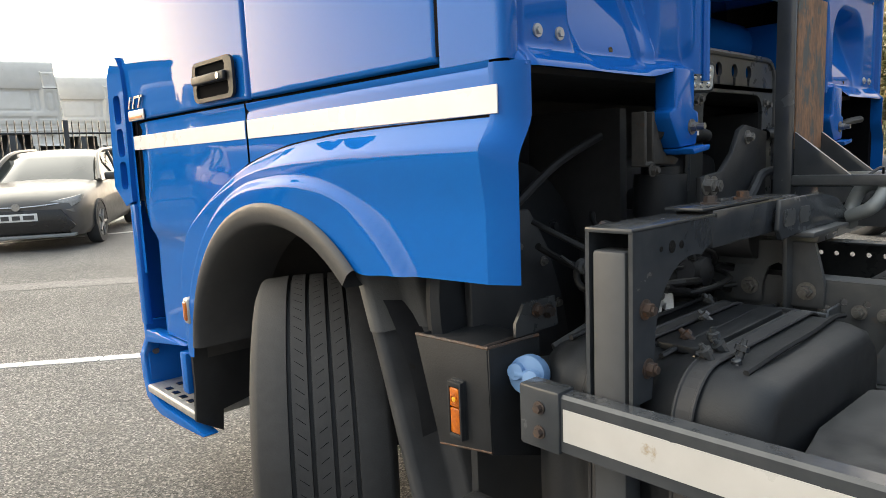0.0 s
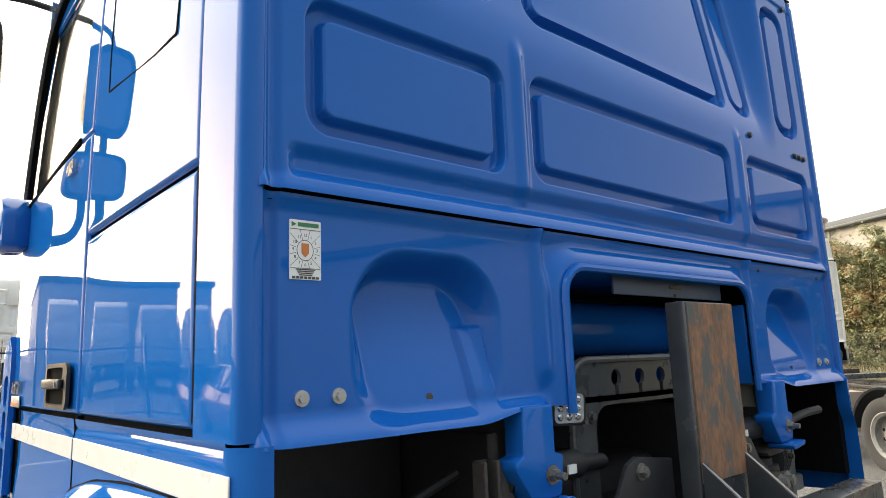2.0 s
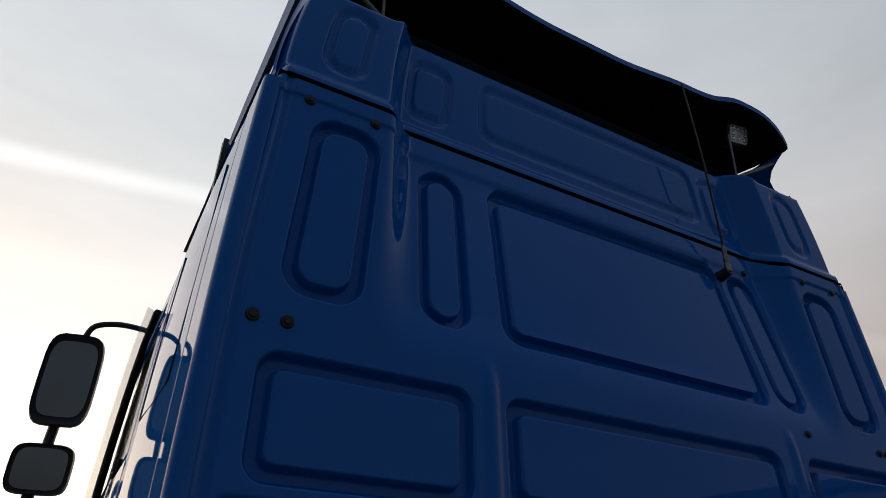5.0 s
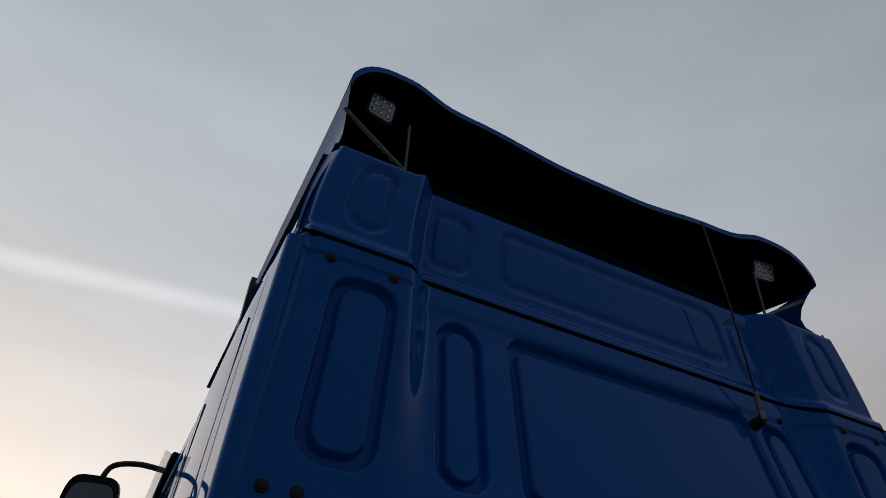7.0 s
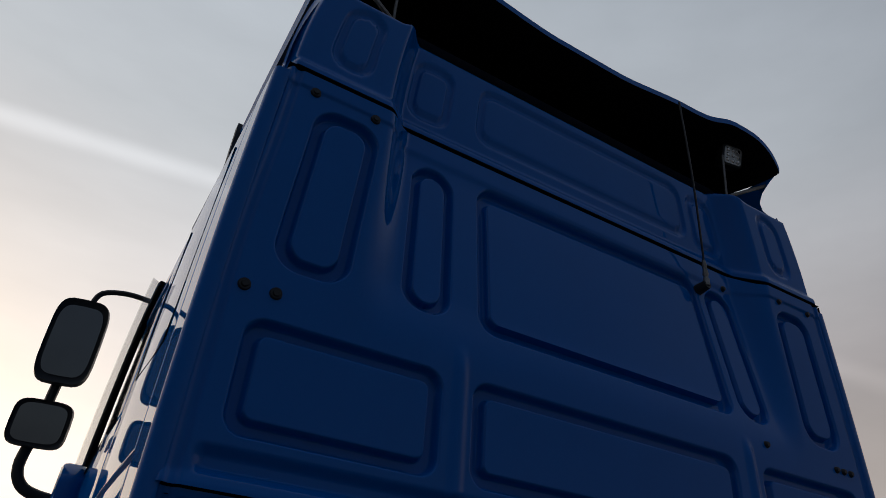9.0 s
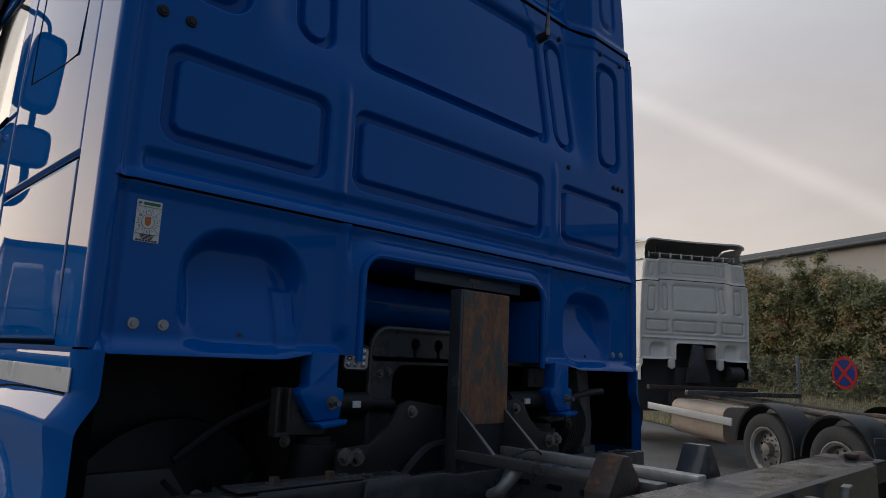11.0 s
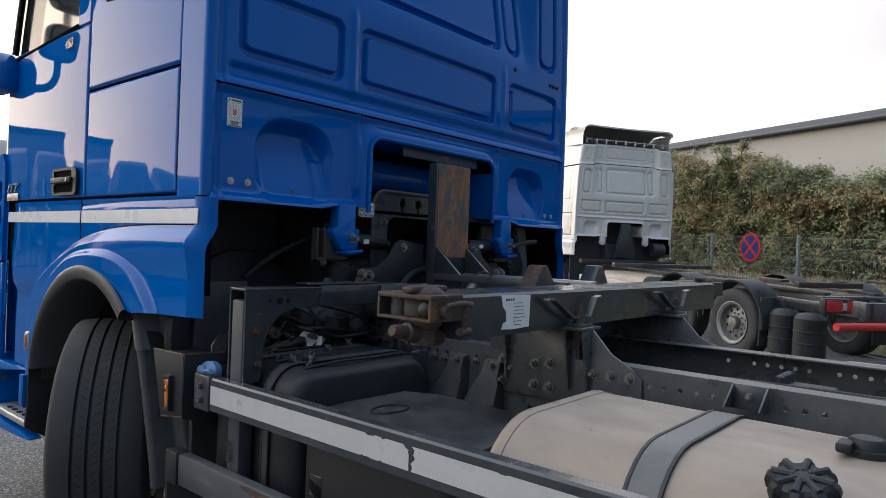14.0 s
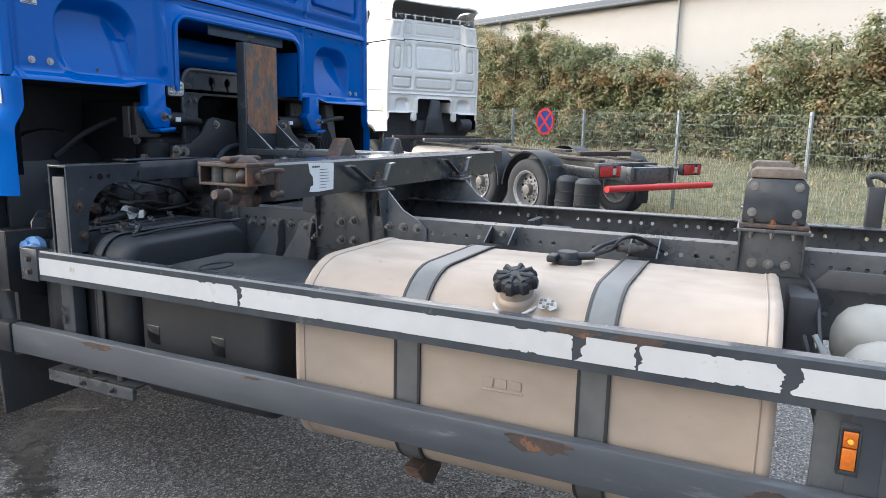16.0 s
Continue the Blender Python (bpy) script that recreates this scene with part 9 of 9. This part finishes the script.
def far_cab(x, y, rz, full=False, group="parked white tractor units"):
    """A white high-roofed tractor unit seen from the rear, far off."""
    t = thing("tractor_unit", "white high-roofed tractor unit in a row", "truck", group, at=pose(x, y, ground_z(x, y), 0, 0, rz))
    P = M_WHITEPAINT
    if full:
        cab_rear(t, P, 0.035)
        cab_sides(t, P, False)
        bm = B()
        prism(bm, [(0.03, 3.1), (0.06, 3.62), (0.12, 3.86), (0.4, 3.93), (1.2, 3.75), (2.0, 3.2), (2.05, 3.1)], "x", -1.15, 1.15, 0.06)
        part("high_roof", bm, P, t)
        cab_front(t, P)
        under_cab_far(t, P)
        for s in (-1, 1):
            for yy in (0.97, -2.7):
                wheel(t, s * 1.05, yy, 0.51, s, 0)
        bm = B()
        box(bm, -0.45, 0.45, -3.6, 2.0, 0.7, 1.0, 0.02)
        part("chassis", bm, M_DARK, t)
        return t
    bm = B()
    box(bm, -1.22, 1.22, 0, 2.1, 1.15, 2.9, 0.06, 3)
    part("cab", bm, P, t)
    bm = B()
    prism(bm, [(0.05, 2.9), (0.1, 3.6), (0.5, 3.85), (1.2, 3.7), (2.0, 3.1), (2.05, 2.9)], "x", -1.16, 1.16, 0.06)
    part("high_roof", bm, P, t)
    for x0, x1, z0, z1 in ((-1.1, -0.62, 1.5, 2.0), (-0.5, 0.5, 1.5, 2.0), (0.62, 1.1, 1.5, 2.0), (-1.1, -0.62, 2.15, 2.8), (-0.5, 0.5, 2.15, 2.8), (0.62, 1.1, 2.15, 2.8), (-0.9, 0.9, 3.0, 3.45)):
        bm = B()
        prism(bm, rrect(x0, x1, z0, z1, 0.06), "y", -0.014 + (0.06 if z0 > 2.95 else 0), 0.02 + (0.06 if z0 > 2.95 else 0), 0.006)
        part("rear_field", bm, P, t)
    for s in (-1, 1):
        bm = B()
        prism(bm, [(-0.55, 1.1), (0.0, 1.1), (0.0, 3.3), (-0.35, 2.9), (-0.55, 2.6)], "x", min(s * 1.19, s * 1.225), max(s * 1.19, s * 1.225), 0.01)
        part("side_fairing", bm, P, t)
        for yy in (0.95, -2.6):
            bm = B()
            lathe(bm, (s * 0.9, yy, 0.5), (s, 0, 0), [(0, 0.3), (0, 0.5), (0.3, 0.5), (0.3, 0.28), (0.2, 0.2), (0.2, 0.0)], 28)
            part("wheel", bm, M_RUBBER, t)
    bm = B()
    box(bm, -0.45, 0.45, -3.6, 2.0, 0.7, 1.0, 0.02)
    box(bm, -1.1, 1.1, 0.2, 2.1, 0.5, 1.15, 0.05)
    part("chassis", bm, M_DARK, t)
    return t


def yard_hall(x, y, rz, w, d, h):
    hall = thing("workshop_hall", "pale grey flat-roofed workshop hall", "building", at=pose(x, y, ground_z(x, y), 0, 0, rz))
    bm = B()
    box(bm, -w / 2, w / 2, 0, d, -0.3, h, 0.03)
    part("wall", bm, M_PANELWALL, hall)
    bm = B()
    box(bm, -w / 2 - 0.15, w / 2 + 0.15, -0.15, d + 0.15, h, h + 0.35, 0.02)
    part("roof_edge", bm, M_ROOFEDGE, hall)
    for i in range(int(w / 5)):
        bm = B()
        box(bm, -w / 2 + 1 + i * 5, -w / 2 + 4.4 + i * 5, -0.06, 0.02, 0, 4.2, 0.02)
        part("roller_door", bm, M_GALV, hall, "grey roller door")
    return hall

# ---- assembly: the yard ----
ground_sheet()
parking_line((-0.6, 1.83), (-1.97, -0.176), 0.105, 1)
parking_line((-3.2, 5.49), (0.35, 3.26), 0.1, 2)
pale_band((-5.2, 9.85), (2.2, 5.68), 0.36)
parking_line((-8.0, 12.2), (6.0, 10.9), 0.12, 3)
parking_line((0.9, 11.4), (3.9, 16.5), 0.12, 4)
sealed_crack([(-1.35, -0.2), (-1.28, 0.0), (-1.18, 0.12), (-1.1, 0.3), (-0.98, 0.42), (-0.7, 0.52)], 0.035, 1)
sealed_crack([(-1.75, -1.75), (-1.5, -1.62), (-1.2, -1.66), (-0.9, -1.7), (-0.5, -1.6), (0.2, -1.75)], 0.02, 2)

# ---- the blue truck, standing where the camera passes ----
blue = thing("blue_truck", "blue high-roofed truck cab on a bare grey chassis", "truck", "trucks")
cab_rear(blue, M_BLUE, 0.0036)
cab_sides(blue, M_BLUE, True)
cab_roof(blue, M_BLUE)
for side in (-1, 1):
    work_lamp(blue, side)
cab_mirrors(blue, M_BLUE)
wind_deflector(blue)
cab_front(blue, M_BLUE)
bolts_on_wall(blue)
antenna(blue)
inspection_sticker(blue)
side_badges(blue)
wheel(blue, -1.075, 0.965, 0.51, -1, -33.0, wide=0.385)
wheel(blue, 1.075, 0.965, 0.51, 1, -31.0, wide=0.385)
frame_rail(blue, -1, -3.6, 1.6)
frame_rail(blue, 1, -3.6, 1.6)
mudguard(blue)
under_cab(blue, M_BLUE)
gearbox(blue)
side_rails(blue)
front_beam(blue)
mid_post(blue)
swap_beam(blue)
rear_block(blue)
fuel_tank(blue)
front_left_things(blue)

# ---- round about ----
white_truck()
warehouse()
mesh_fence()
no_stopping_sign()
verge_and_shrubs()
SHRUBS = ((28.5, 6.2, 4.3), (25.8, 6.0, 4.3), (23.0, 5.8, 4.2), (20.5, 5.7, 4.2), (18.2, 5.7, 3.75), (16.1, 5.8, 3.2), (14.4, 5.9, 2.7), (12.9, 6.2, 1.6), (11.5, 6.2, 1.45), (10.2, 5.8, 2.3), (8.5, 5.6, 2.9), (6.5, 5.5, 3.3), (4.2, 5.5, 3.4))
for k, (s, o, h) in enumerate(SHRUBS):
    wd, dp, n = 3.3, 2.4, int(9500 * h)
    shrub(40 + k, s, o, wd, dp, h, n)
parked_car(0.87, 11.99, -29, M_CARPAINT, "bronze-grey hatchback parked on asphalt", 1)
bar_fence((-19, 15.8), (10, 14.6), 2.0)
for fx, fy in ((1.9, 20.6), (4.6, 24.2), (7.6, 28.4), (11.0, 32.5)):
    far_cab(fx, fy, -14, True)
for k in range(5):
    far_cab(-7.5 - 3.7 * k, 27.5 + 1.1 * k, 8)
yard_hall(-12.0, 40, 4, 9.6, 16, 5.7)
parked_car(-7.2, 12.4, 8, M_REDCAR, "red hatchback parked on asphalt", 2)
parked_car(-10.0, 12.8, 5, M_GREYCAR, "silver-grey hatchback parked on asphalt", 3)
parked_car(-12.9, 13.0, 5, M_WHITEPAINT, "white hatchback parked on asphalt", 4)
